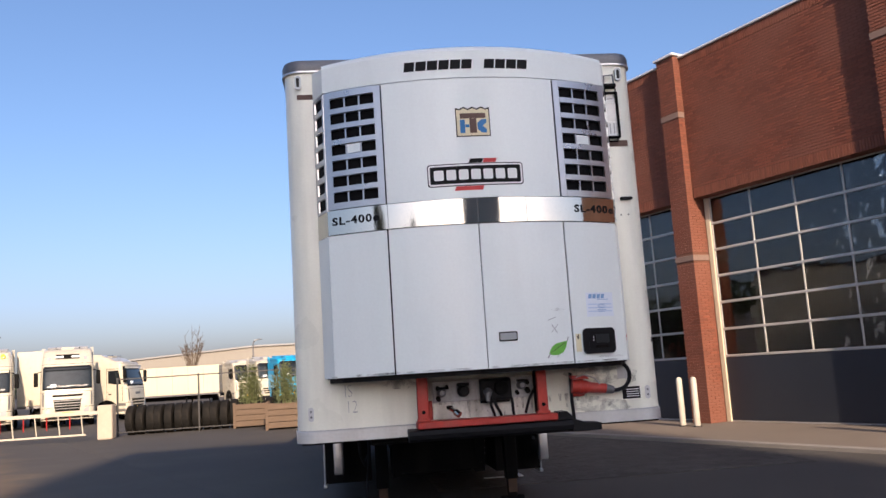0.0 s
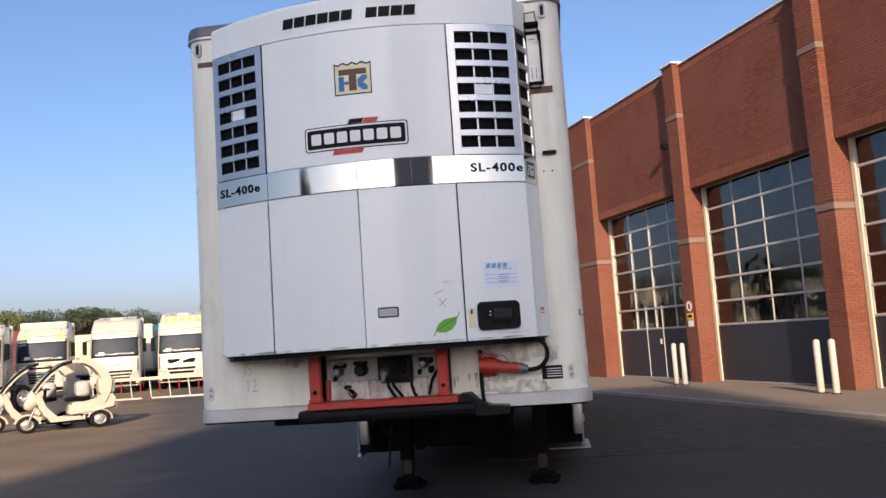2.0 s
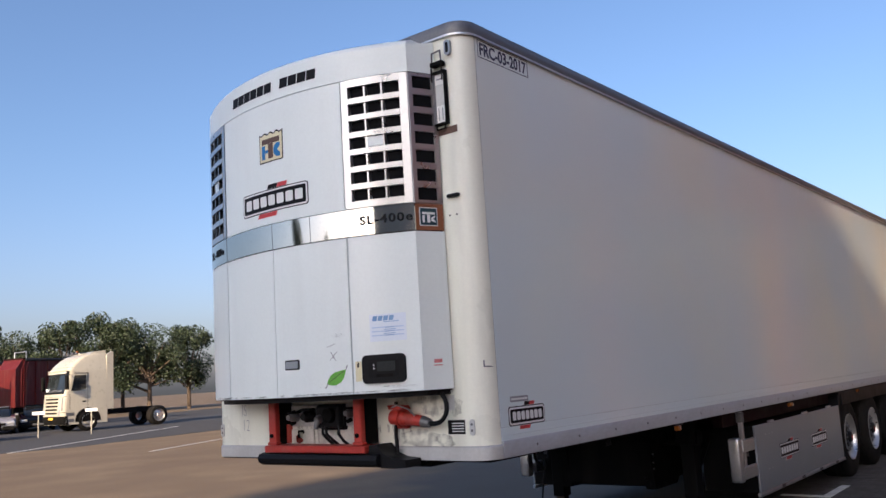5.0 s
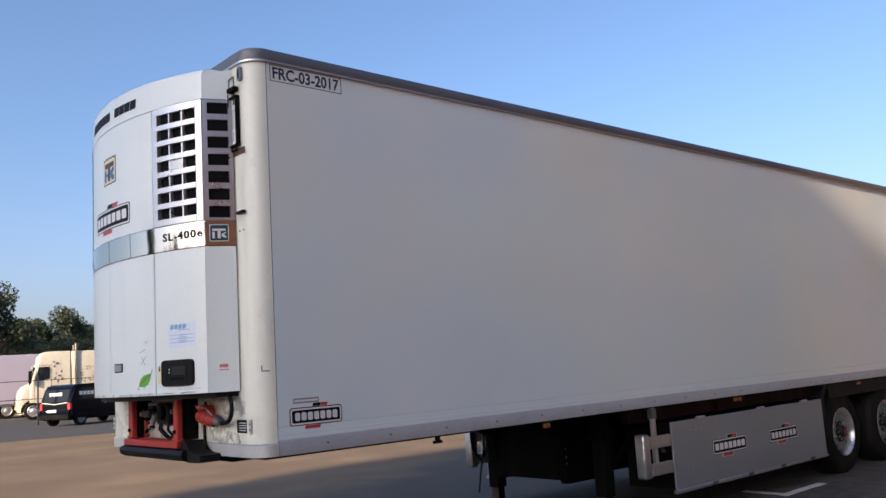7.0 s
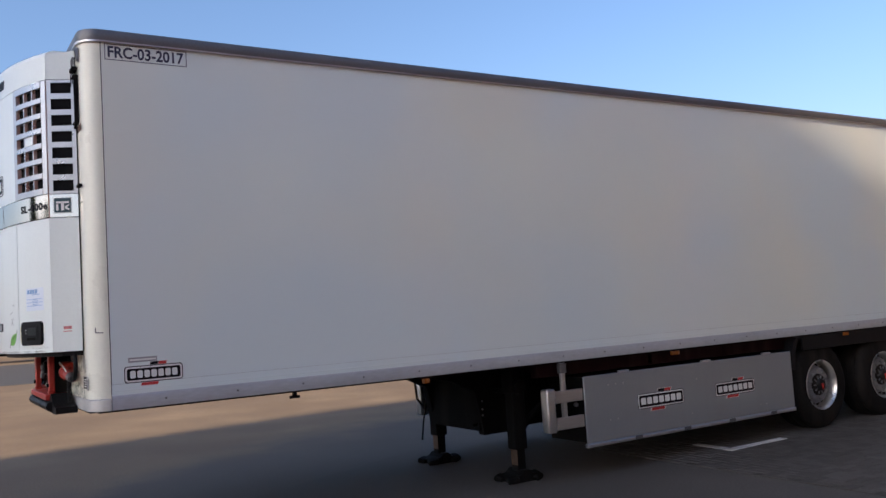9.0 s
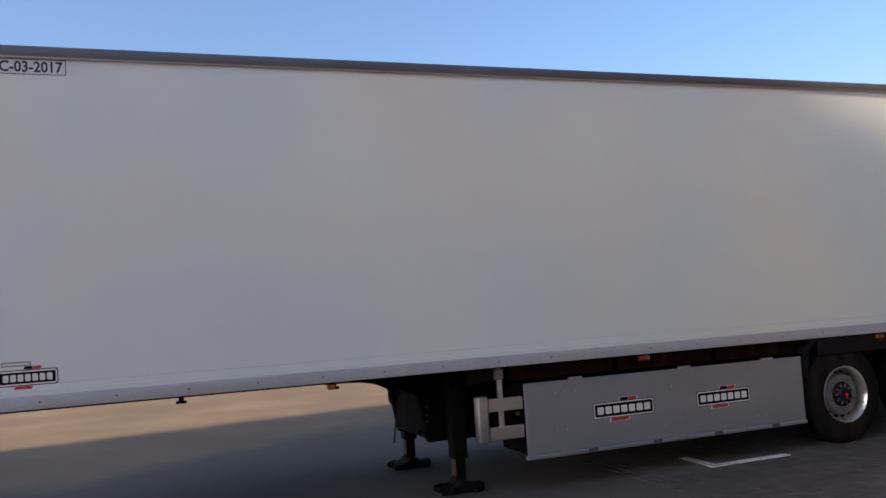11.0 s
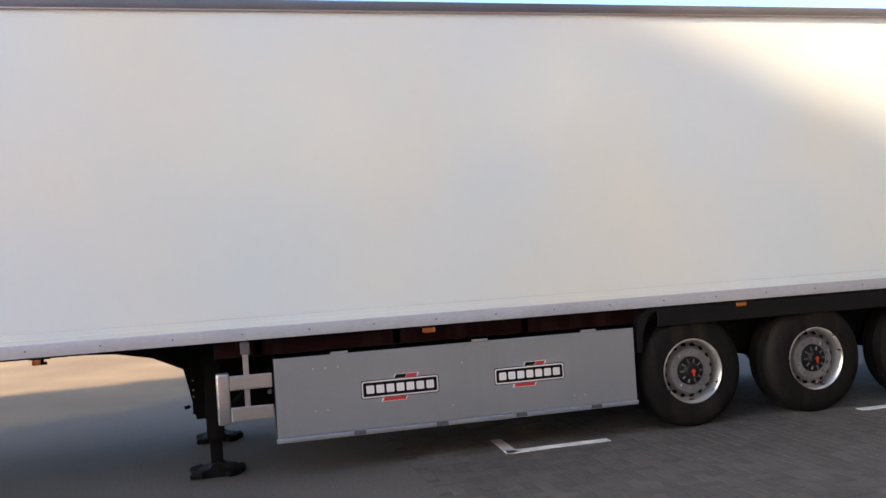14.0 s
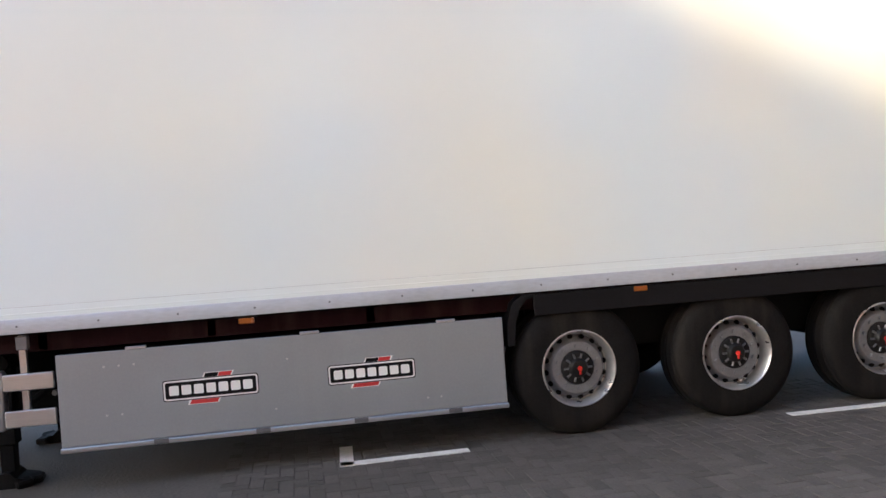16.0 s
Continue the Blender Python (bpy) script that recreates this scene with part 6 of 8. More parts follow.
        yw = 0.98 if bonnet else y0 + 1.3
        hw = 1.19 if bonnet else 1.235
        part("wheel_arch", prism(bmesh.new(), [(yw + 0.64 * math.cos(radians(a)), 0.52 + 0.62 * math.sin(radians(a))) for a in range(-5, 186, 10)], "x", min(sx * (hw - 0.3), sx * (hw + 0.012)), max(sx * (hw - 0.3), sx * (hw + 0.012))), M_CHASSIS, cab)
        if not bonnet:
            for z in (0.48, 0.78):
                side("step", [(y0 + 0.22, z), (y0 + 0.62, z), (y0 + 0.62, z + 0.16), (y0 + 0.22, z + 0.16)], 0.004, M_DALU)
        m = part("mirror", B(min(sx * 1.34, sx * 1.54), max(sx * 1.34, sx * 1.54), y0 + 0.10, y0 + 0.26, 2.05, wt - 0.19, 0.05, 3), paint if board else M_CHASSIS, cab, "tall wing mirror", smooth=True)
        part("mirror_arm", tube(bmesh.new(), [(sx * 1.2, y0 + 0.42, wt - 0.14), (sx * 1.42, y0 + 0.18, wt - 0.22)], 0.02, 6), M_CHASSIS, m)
        small_wheel(T, sx * 1.26, yw, 0.50, 0.32, sx, M_DISC if board else M_RIM)
        small_wheel(T, sx * 1.26, yr + 2.8, 0.50, 0.55, sx)
        if not tall_pipes:
            xa, xb = sx * 1.09, sx * 1.235
            part("fairing", prism(bmesh.new(), [(yr - 0.02, 1.0), (yr - 0.02, roof - 0.10), (yr + 0.22, roof + 0.08), (yr + 0.32, roof + 0.06), (yr + 0.32, 1.0)], "x", min(xa, xb), max(xa, xb)), paint, T)
    if side_box:
        for sx in (-1, 1):
            part("tank_box", B(min(sx * 0.75, sx * 1.22), max(sx * 0.75, sx * 1.22), y0 + 2.2, y0 + 3.9, 0.42, 1.02, 0.03), side_box, T, "painted side tank")
    part("frame_rails", box(box(bmesh.new(), -0.42, -0.32, y0 + 0.6, yr + 3.0, 0.72, 0.98), 0.32, 0.42, y0 + 0.6, yr + 3.0, 0.72, 0.98), M_CHASSIS, T)
    if not bonnet:
        part("roof_hatch", B(-0.30, 0.30, y0 + 1.35, y0 + 1.75, roof - 0.04, roof + 0.07, 0.03, 2), paint, cab)
        for x in (-0.55, 0.55):
            part("roof_horn", rod(bmesh.new(), (x, y0 + 1.2, roof + 0.03), (x, y0 + 1.55, roof + 0.05), 0.035, 8, 0.02), M_CHROME, cab)
        d = prism(bmesh.new(), [(y0 + 1.45, roof - 0.01), (y0 + 1.75, roof + 0.10), (yr + 0.05, roof + 0.16), (yr + 0.05, roof - 0.01)], "x", -0.95, 0.95)
        part("roof_deflector", d, paint, cab, smooth=True)
    if lamp:
        part("beacon", lathe(bmesh.new(), [(roof, 0.001), (roof, 0.07), (roof + 0.20, 0.06), (roof + 0.23, 0.001)], (-0.75, y0 + 1.6, 0), "z", 12), M_AMBER, cab, "amber roof beacon")
        part("light_bar", tube(bmesh.new(), [(-0.9, y0 + 0.95, roof - 0.02), (0.9, y0 + 0.95, roof - 0.02)], 0.03, 6), M_CHROME, cab)
        for x in (-0.7, -0.25, 0.25, 0.7):
            part("roof_lamp", B(x - 0.08, x + 0.08, y0 + 0.88, y0 + 0.98, roof - 0.02, roof + 0.09, 0.03, 2), M_DALU, cab)
    if corner_lamps:
        for sx in (-1, 1):
            part("corner_lamp", face(sh, [(sx * 0.66, 3.05), (sx * 0.93, 3.04), (sx * 0.95, 3.20), (sx * 0.70, 3.22)], -0.02, 0.05), M_YELLOW, cab, "amber corner lamp")
        part("roof_box", B(-1.10, 1.10, y0 + 0.85, yr - 0.1, roof - 0.25, roof + 0.12, 0.06, 3), paint, cab, smooth=True)
    if board:
        part("headboard", face(sh, sym([(0.88, 3.09), (0.94, 2.82)]), -0.02, 0.03), M_STICKC, cab, "pale roof name board")
        for sx in (-1, 1):
            part("spot_lamp", lathe(bmesh.new(), [(y0 + 0.14, 0.001), (y0 + 0.13, 0.08), (y0 + 0.17, 0.10), (y0 + 0.36, 0.06), (y0 + 0.36, 0.001)], (sx * 1.0, 0, 2.95), "y", 14), M_CLEAR, cab, "round roof spot lamp", smooth=True)
            part("cab_seam", B(min(sx * 1.238, sx * 1.244), max(sx * 1.238, sx * 1.244), y0 + 1.36, y0 + 1.38, 1.2, 3.0), M_CHASSIS, cab)
            part("locker_line", B(min(sx * 1.238, sx * 1.244), max(sx * 1.238, sx * 1.244), y0 + 1.40, yr - 0.06, 1.18, 1.20), M_CHASSIS, cab)
            part("side_mark", B(min(sx * 1.238, sx * 1.245), max(sx * 1.238, sx * 1.245), y0 + 1.0, y0 + 1.25, 2.98, 3.03), M_FADERED, cab)
        part("roof_gap", B(-1.19, 1.19, yr - 0.62, yr + 0.02, roof - 0.20, roof - 0.005, 0.05, 3), M_CHASSIS, cab, "dark gap under the roof deflector")
    if beacons is M_YELLOW:
        part("lamp_bar", face(sh, sym([(0.98, roof - 0.16), (0.98, roof - 0.42)]), -0.02, 0.02), M_STICKC, cab, "yellow-tinted roof lamp panel")
    if beacons:
        for x in (-0.8, -0.4, 0.0, 0.4, 0.8):
            part("roof_lamp", lathe(bmesh.new(), [(y0 + 0.62, 0.001), (y0 + 0.60, 0.09), (y0 + 0.64, 0.12), (y0 + 0.82, 0.10), (y0 + 0.82, 0.001)], (x, 0, roof - 0.30), "y", 14), beacons, cab)
    if badge:
        part("badge_field", sh.skin(7, 10, roof - 0.56, roof - 0.32, 0.0, 0.015), M_CHASSIS, cab)
        for a in (7, 9):
            part("badge_bar", sh.skin(a, a + 1, roof - 0.49, roof - 0.39, 0.016, 0.02), M_STICKW, cab)
    if tall_pipes:
        slp = part("sleeper_box", B(-1.2, 1.2, yr + 0.04, yr + 1.78, 1.0, roof - 0.02, 0.10, 3), paint, T, "white sleeper box with grey print", smooth=True)
        rp = random.Random(5)
        for k in range(26):
            a, r = radians(360 * k / 13 + rp.uniform(-8, 8)), (0.44 if k < 13 else 0.30) + rp.uniform(-0.04, 0.04)
            if k < 13 or k % 3:
                y, z, q = yr + 0.98 + r * math.cos(a), 2.45 + r * math.sin(a), a + rp.uniform(0.6, 1.4)
                part("side_print", leaf_print(y, z, rp.uniform(0.10, 0.19), q, 1.2005), M_INK, slp)
        for y, z in ((0.78, 3.22), (0.98, 3.12), (0.82, 2.96), (0.92, 2.55), (1.10, 2.42), (0.86, 2.30), (1.18, 2.66), (1.24, 2.22), (1.02, 2.10)):
            for q in (0.4, 1.9):
                part("side_print", leaf_print(y0 + 0.62 + y, z, rp.uniform(0.12, 0.22), q + rp.uniform(-0.4, 0.4), 1.2405), M_INK, cab)
        part("tank", B(-1.18, 1.18, yr - 0.1, yr + 1.6, 0.40, 0.96, 0.12, 3), M_ALU, T, smooth=True)
        for y in (yr + 0.30, yr + 1.66):
            for x in (-1.27, 1.27):
                part("exhaust_pipe", rod(bmesh.new(), (x, y, 0.9), (x, y, roof + 0.42), 0.065, 12), M_CHROME, T, "polished exhaust stack", smooth=True)
    return T


def cargo(at, rz, L, z0, z1, paint, label, end=None, W=2.5):
    """A box trailer; its front end at y = 0."""
    T = thing("box_trailer", at, rz, label, "trailer", "parked trailers")
    b = part("box_body", B(-W / 2, W / 2, 0, L, z0, z1, 0.04, 2), paint, T)
    part("bottom_rail", B(-W / 2 - 0.01, W / 2 + 0.01, 0.05, L - 0.05, z0 - 0.12, z0 - 0.002), M_DALU, T)
    part("chassis", B(-0.5, 0.5, 0.5, L - 0.3, z0 - 0.45, z0 - 0.125), M_CHASSIS, T)
    for k in range(1, int(L / 1.2) if L < 15 else 1):
        for sx in (-1, 1):
            part("panel_seam", B(min(sx * W / 2, sx * (W / 2 + 0.006)), max(sx * W / 2, sx * (W / 2 + 0.006)), 1.2 * k, 1.2 * k + 0.02, z0 + 0.1, z1 - 0.1), M_DALU, b)
    for y in (L - 4.2, L - 2.9, L - 1.6):
        for sx in (-1, 1):
            small_wheel(T, sx * W / 2, y, 0.5, 0.36, sx)
    part("leg", box(box(bmesh.new(), -0.9, -0.8, 2.6, 2.7, 0, z0 - 0.13), 0.8, 0.9, 2.6, 2.7, 0, z0 - 0.13), M_CHASSIS, T)
    if end:
        part("end_panel", B(-W / 2 + 0.02, W / 2 - 0.02, -0.03, -0.001, z0 + 0.05, z1 - 0.05), end, T)
    return T


# row of lorries behind the barrier
tractor((-14.4, 44.8, 0), 17, "white cab-over lorry with dark grille, facing the yard", M_WHITE, 3.95, badge=True, visor=M_VGLASS, style="chevron")
tractor((-17.8, 43.28, 0), 18, "white cab-over lorry with yellow roof lamps", M_WHITE, 3.95, visor=M_WHITE, beacons=M_YELLOW, style="diagonal")
tractor((-20.7, 41.76, 0), 22, "white cab-over lorry with dark visor", M_WHITE, 3.85, visor=M_WHITE)
tractor((-23.65, 40.06, 0), 24, "white cab-over lorry with amber corner lamps", M_WHITE, 3.75, visor=M_WHITE, style="chevron", corner_lamps=True)
tractor((-24.28, 35.8, 0), 24, "white cab-over lorry with bright slatted grille", M_WHITE, 3.6, visor=M_WHITE, style="slats")
cargo((-16.4, 47.2, 0), 14, 13.0, 1.1, 3.95, M_WHITE, "white box trailer parked behind the lorries", M_WHITE)
cargo((-22.6, 47.0, 0), 22, 13.0, 1.1, 3.7, M_CREAMT, "cream box trailer parked behind the lorries")
cargo((-29.0, 45.1, 0), 24, 9.0, 1.0, 3.75, M_TIPRED, "dark red box trailer parked behind the white lorries")
cargo((-19.15, 45.6, 0), 18, 12.0, 0.9, 3.6, M_BLUEP, "blue box trailer parked behind the lorries", W=1.9)
tractor((-12.3, 50.3, 0), 82, "white cab-over lorry seen from its side", M_WHITE, 3.55, visor=M_WHITE)
cargo((-10.6, 70.0, 0), 86, 12.0, 1.05, 3.2, M_CREAMT, "long cream box trailer parked across the far yard", M_DBLUEP)
tractor((-8.2, 68.0, 0), 30, "white cab-over lorry far across the yard", M_WHITE, 3.3)
tractor((-6.2, 66.0, 0), 25, "white and black cab-over lorry far off", M_WHITE, 3.4)
tractor((-4.4, 64.0, 0), 25, "bright blue cab-over lorry far off", M_BLUEP, 3.35)
cargo((-24.5, 57.5, 0), 80, 14.0, 0.9, 3.7, M_CREAMT, "cream box trailer standing across behind the lorries")
# nearer, beyond the parking bays
tractor((-19.9, 25.06, 0), -11, "silver cab-over lorry with red side tank", M_SILVERP, 3.48, side_box=M_REDP, visor=M_VGLASS, lamp=True, style="diagonal", board=True)
tractor((-26.35, 26.2, 0), -11, "dark blue-grey cab-over lorry", M_DBLUEP, 3.6, visor=M_VGLASS, lamp=True, style="diagonal", board=True)
tractor((-46.5, 17.1, 0), -15, "white bonneted lorry with polished exhaust stacks", M_WHITE, 3.82, bonnet=True, visor=M_WHITE, tall_pipes=True)
tractor((-36.64, 23.0, 0), -5, "cream-white cab-over lorry with slatted grille", M_WHITE, 3.8, visor=M_WHITE, lamp=True, style="slats", dark_bumper=True)
cargo((-55.0, 2.0, 0), -8, 20.5, 0.9, 3.95, M_LILAC, "pale lilac trailer standing along the road")


def tipper(at, rz):
    T = thing("tipper_trailer", at, rz, "red steel tipper trailer with sloped front", "trailer", "red tippers")
    bm = prism(bmesh.new(), [(0.0, 1.3), (0.0, 3.45), (0.45, 4.0), (4.0, 4.0), (4.0, 1.3)], "x", -0.8, 0.8)
    b = part("tipper_body", bm, M_TIPRED, T)
    for y in (0.5, 1.3, 2.1, 2.9, 3.7):
        for sx in (-1, 1):
            part("rib", B(min(sx * 0.8, sx * 0.86), max(sx * 0.8, sx * 0.86), y, y + 0.09, 1.35, 3.95), M_TIPRED, b)
    part("rim_bar", B(-0.84, 0.84, 0.42, 4.04, 4.002, 4.08), M_DRED, b)
    part("side_net", rod(bmesh.new(), (0.86, 0.6, 3.98), (0.86, 3.95, 3.98), 0.07, 8), M_STEEL, b, "dark rolled net along the rim")
    part("ladder", tube(tube(bmesh.new(), [(0.90, 0.30, 1.4), (0.90, 0.30, 3.4), (0.84, 0.60, 3.9)], 0.025, 6), [(0.90, 0.62, 1.4), (0.90, 0.62, 3.5), (0.84, 0.80, 3.9)], 0.025, 6), M_TIPRED, b)
    part("top_frame", tube(bmesh.new(), [(0.5, 0.9, 4.05), (0.5, 0.9, 4.45), (-0.5, 0.9, 4.45), (-0.5, 0.9, 4.05)], 0.03, 6), M_ALU, b, "bright pipe frame on the rim")
    part("chassis", B(-0.5, 0.5, 0.1, 4.4, 0.8, 1.28), M_CHASSIS, T)
    part("tank", B(0.52, 0.84, 1.0, 2.7, 0.5, 1.1, 0.1, 2), M_ALU, T, "bright metal side tank", smooth=True)
    for y in (0.6, 3.5):
        for sx in (-1, 1):
            small_wheel(T, sx * 0.84, y, 0.5, 0.3, sx)


tipper((-48.7, 23.4, 0), 12)
tipper((-45.0, 24.6, 0), 12)


def small_van(at, rz, label, paint, L, W, H, lettering=None, dark=False):
    """A panel van or estate car; its rear at y = 0, its nose at y = L."""
    T = thing("van", at, rz, label, "van", "parked cars")
    pr = [(0.0, 0.35), (-0.02, 0.75), (0.06, 1.1), (0.22, H - 0.12), (0.40, H), (L * 0.58, H), (L * 0.64, H - 0.05), (L * 0.77, 1.06), (L * 0.97, 0.85), (L, 0.62), (L * 0.99, 0.32), (0.1, 0.28)]
    if dark:
        pr = [(0.04, 0.34), (0.0, 0.78), (0.05, 1.12), (0.20, H - 0.12), (0.40, H - 0.02), (L * 0.34, H), (L * 0.50, H - 0.04), (L * 0.59, H - 0.15), (L * 0.74, 1.16), (L * 0.90, 1.02), (L * 0.98, 0.84), (L, 0.60), (L * 0.99, 0.30), (0.1, 0.26)]
    bm = prism(bmesh.new(), pr, "x", -W / 2, W / 2)
    bmesh.ops.bevel(bm, geom=bm.edges[:], offset=0.10 if dark else 0.06, segments=3, affect="EDGES")
    b = part("body", bm, paint, T, smooth=True)
    def back(z):
        for (ya, za), (yb, zb) in zip(pr, pr[1:]):
            if za <= z <= zb:
                return ya + (yb - ya) * (z - za) / (zb - za)
        return 0
    for x0, x1 in ((-W * 0.40, -W * 0.05), (W * 0.05, W * 0.40)):
        pg = prism(bmesh.new(), [(back(1.08) - 0.014, 1.08), (back(H - 0.25) - 0.014, H - 0.25), (back(H - 0.25) + 0.02, H - 0.25), (back(1.08) + 0.02, 1.08)], "x", x0, x1)
        part("rear_window", pg, M_VGLASS, b, "dark rear window")
    part("rear_plate", B(-0.42, 0.10, -0.035, 0.0, 0.62, 0.74), M_FRONTRAIL if dark else M_YELLOW, b)
    part("rear_bumper", B(-W / 2 + 0.02, W / 2 - 0.02, -0.10, 0.15, 0.30, 0.52, 0.04, 2), M_CHASSIS, T)
    for sx in (-1, 1):
        part("tail_lamp", B(min(sx * (W / 2 - 0.14), sx * (W / 2 + 0.004)), max(sx * (W / 2 - 0.14), sx * (W / 2 + 0.004)), -0.03, 0.12, 0.72, 1.02, 0.02), M_STICKR, b, "red tail lamp")
        part("side_window", prism(bmesh.new(), [(L * 0.46, 1.08), (L * 0.46, H - 0.18), (L * 0.60, H - 0.18), (L * 0.70, 1.08)], "x", min(sx * (W / 2 - 0.01), sx * (W / 2 + 0.008)), max(sx * (W / 2 - 0.01), sx * (W / 2 + 0.008))), M_VGLASS, b)
        part("door_seam", B(min(sx * W / 2, sx * (W / 2 + 0.006)), max(sx * W / 2, sx * (W / 2 + 0.006)), L * 0.44, L * 0.443, 0.4, H - 0.1), M_CHASSIS, b)
        part("rub_strip", B(min(sx * W / 2, sx * (W / 2 + 0.02)), max(sx * W / 2, sx * (W / 2 + 0.02)), 0.8, L * 0.72, 0.60, 0.68, 0.006), M_CHASSIS, b)
        part("mirror", B(min(sx * (W / 2 + 0.02), sx * (W / 2 + 0.18)), max(sx * (W / 2 + 0.02), sx * (W / 2 + 0.18)), L * 0.66, L * 0.72, 1.02, 1.20, 0.02), M_CHASSIS, b)
        for y in (0.62, L - 0.70) if dark else (0.78, L - 0.85):
            small_wheel(T, sx * (W / 2 + 0.01), y, 0.33, 0.20, sx, M_DISC)
            part("wheel_arch", prism(bmesh.new(), [(y + 0.38 * math.cos(radians(a)), 0.34 + 0.38 * math.sin(radians(a))) for a in range(0, 181, 20)], "x", min(sx * (W / 2 - 0.05), sx * (W / 2 + 0.006)), max(sx * (W / 2 - 0.05), sx * (W / 2 + 0.006))), M_CHASSIS, b)
    if dark:
        for sx in (-1, 1):
            xa, xb = sx * (W / 2 - 0.01), sx * (W / 2 + 0.007)
            part("rear_side_window", prism(bmesh.new(), [(0.34, 1.16), (0.42, H - 0.22), (L * 0.42, H - 0.18), (L * 0.42, 1.16)], "x", min(xa, xb), max(xa, xb)), M_VGLASS, b)
            part("side_dash", B(min(sx * W / 2, sx * (W / 2 + 0.008)), max(sx * W / 2, sx * (W / 2 + 0.008)), L * 0.46, L * 0.49, 0.92, 0.98), M_STICKW, b)
        part("swoosh", tube(bmesh.new(), [(-W * 0.42, -0.03, 1.06), (0.0, -0.035, 0.97), (W * 0.42, -0.03, 1.04)], 0.016, 6), M_STICKW, b, "pale curved stripe on the tailgate")
        part("tail_print", B(-W * 0.30, W * 0.05, -0.03, -0.02, 0.66, 0.70), M_STICKW, b)
    if lettering:
        for k in range(4):
            part("lettering_bar", B(W / 2 + 0.0075, W / 2 + 0.012, L * 0.12 + 0.21 * k, L * 0.12 + 0.21 * k + 0.17, H - 0.50, H - 0.34), lettering, b)
            part("lettering_bar", B(-0.44 + 0.2 * k, -0.28 + 0.2 * k, back(H - 0.45) - 0.03, back(H - 0.45) - 0.02, H - 0.50, H - 0.36), lettering, b)
    return T


small_van((-17.6, 20.6, 0), 24, "small white panel van with dark bumper strips", M_WHITE, 4.2, 1.68, 1.80)
small_van((-33.25, 15.36, 0), 24, "black people carrier with pale lettering, parked at the kerb", M_BLACKP, 4.2, 1.85, 1.84, M_STICKW, True)


def saloon(at, rz, label, paint):
    """A low parked car; its nose at y = 0."""
    T = thing("car", at, rz, label, "car", "parked cars")
    bm = prism(bmesh.new(), [(0.04, 0.24), (0.0, 0.45), (0.06, 0.62), (0.25, 0.72), (1.15, 0.86), (3.75, 0.94), (4.15, 0.90), (4.25, 0.60), (4.2, 0.26)], "x", -0.86, 0.86)
    bmesh.ops.bevel(bm, geom=bm.edges[:], offset=0.07, segments=3, affect="EDGES")
    b = part("body", bm, paint, T, smooth=True)
    bm = prism(bmesh.new(), [(1.14, 0.80), (1.90, 1.335), (2.6, 1.375), (3.2, 1.32), (3.95, 0.88)], "x", -0.66, 0.66)
    bmesh.ops.bevel(bm, geom=bm.edges[:], offset=0.10, segments=3, affect="EDGES")
    part("greenhouse", bm, M_VGLASS, b, "dark car windows", smooth=True)
    part("roof", B(-0.58, 0.58, 1.95, 3.1, 1.365, 1.40, 0.015, 2), paint, b, smooth=True)
    part("grille", B(-0.40, 0.40, -0.02, 0.03, 0.46, 0.58, 0.01), M_CHASSIS, b)
    part("bumper", B(-0.84, 0.84, -0.05, 0.20, 0.22, 0.42, 0.04, 2), M_CHASSIS, b)
    part("number_plate", B(-0.26, 0.26, -0.065, -0.051, 0.33, 0.43), M_DALU, b)
    for sx in (-1, 1):
        part("headlamp", B(min(sx * 0.50, sx * 0.82), max(sx * 0.50, sx * 0.82), -0.015, 0.22, 0.52, 0.66, 0.03, 2), M_CLEAR, b, "clear headlamp", smooth=True)
        part("mirror", B(min(sx * 0.84, sx * 1.0), max(sx * 0.84, sx * 1.0), 1.40, 1.52, 0.90, 1.02, 0.03, 2), paint, b)
        for y in (0.80, 3.45):
            small_wheel(T, sx * 0.88, y, 0.31, 0.19, sx, M_DISC)
    return T


saloon((-40.2, 22.0, 0), 66, "small silver car parked before the red tippers", M_SILVERP)
saloon((-40.6, 24.3, 0), 66, "small black car parked before the red tippers", M_BLACKP)


def open_container(at, rz):
    T = thing("open_container", at, rz, "rusty orange steel container with upright ribs", "container")
    b = part("container_body", prism(bmesh.new(), [(-1.5, 0.12), (1.5, 0.12), (1.6, 2.5), (1.5, 2.5), (1.42, 0.20), (-1.42, 0.20), (-1.5, 2.5), (-1.6, 2.5)], "y", 0, 2.2), M_ORANGE, T)
    part("end_wall", prism(bmesh.new(), [(-1.5, 0.13), (1.5, 0.13), (1.6, 2.48), (-1.6, 2.48)], "y", -0.06, -0.002), M_ORANGE, b)
    for k in range(6):
        part("rib", B(-1.45 + 0.56 * k, -1.37 + 0.56 * k, -0.13, -0.061, 0.14, 2.46), M_ORANGE, b)
    part("rim_bar", B(-1.66, 1.66, -0.14, 0.04, 2.50, 2.62), M_RUST, b)
    part("skid", box(box(bmesh.new(), -1.0, -0.88, 0, 2.2, 0, 0.118), 0.88, 1.0, 0, 2.2, 0, 0.118), M_RUST, T)


open_container((-28.2, 32.0, 0), 45)


def oval_loft(rows, n=16):
    """Ovals (y, z, half width, half height) joined along y."""
    return loft(bmesh.new(), [[(w * math.cos(2 * math.pi * k / n), y, z + h * math.sin(2 * math.pi * k / n)) for k in range(n)] for y, z, w, h in rows])


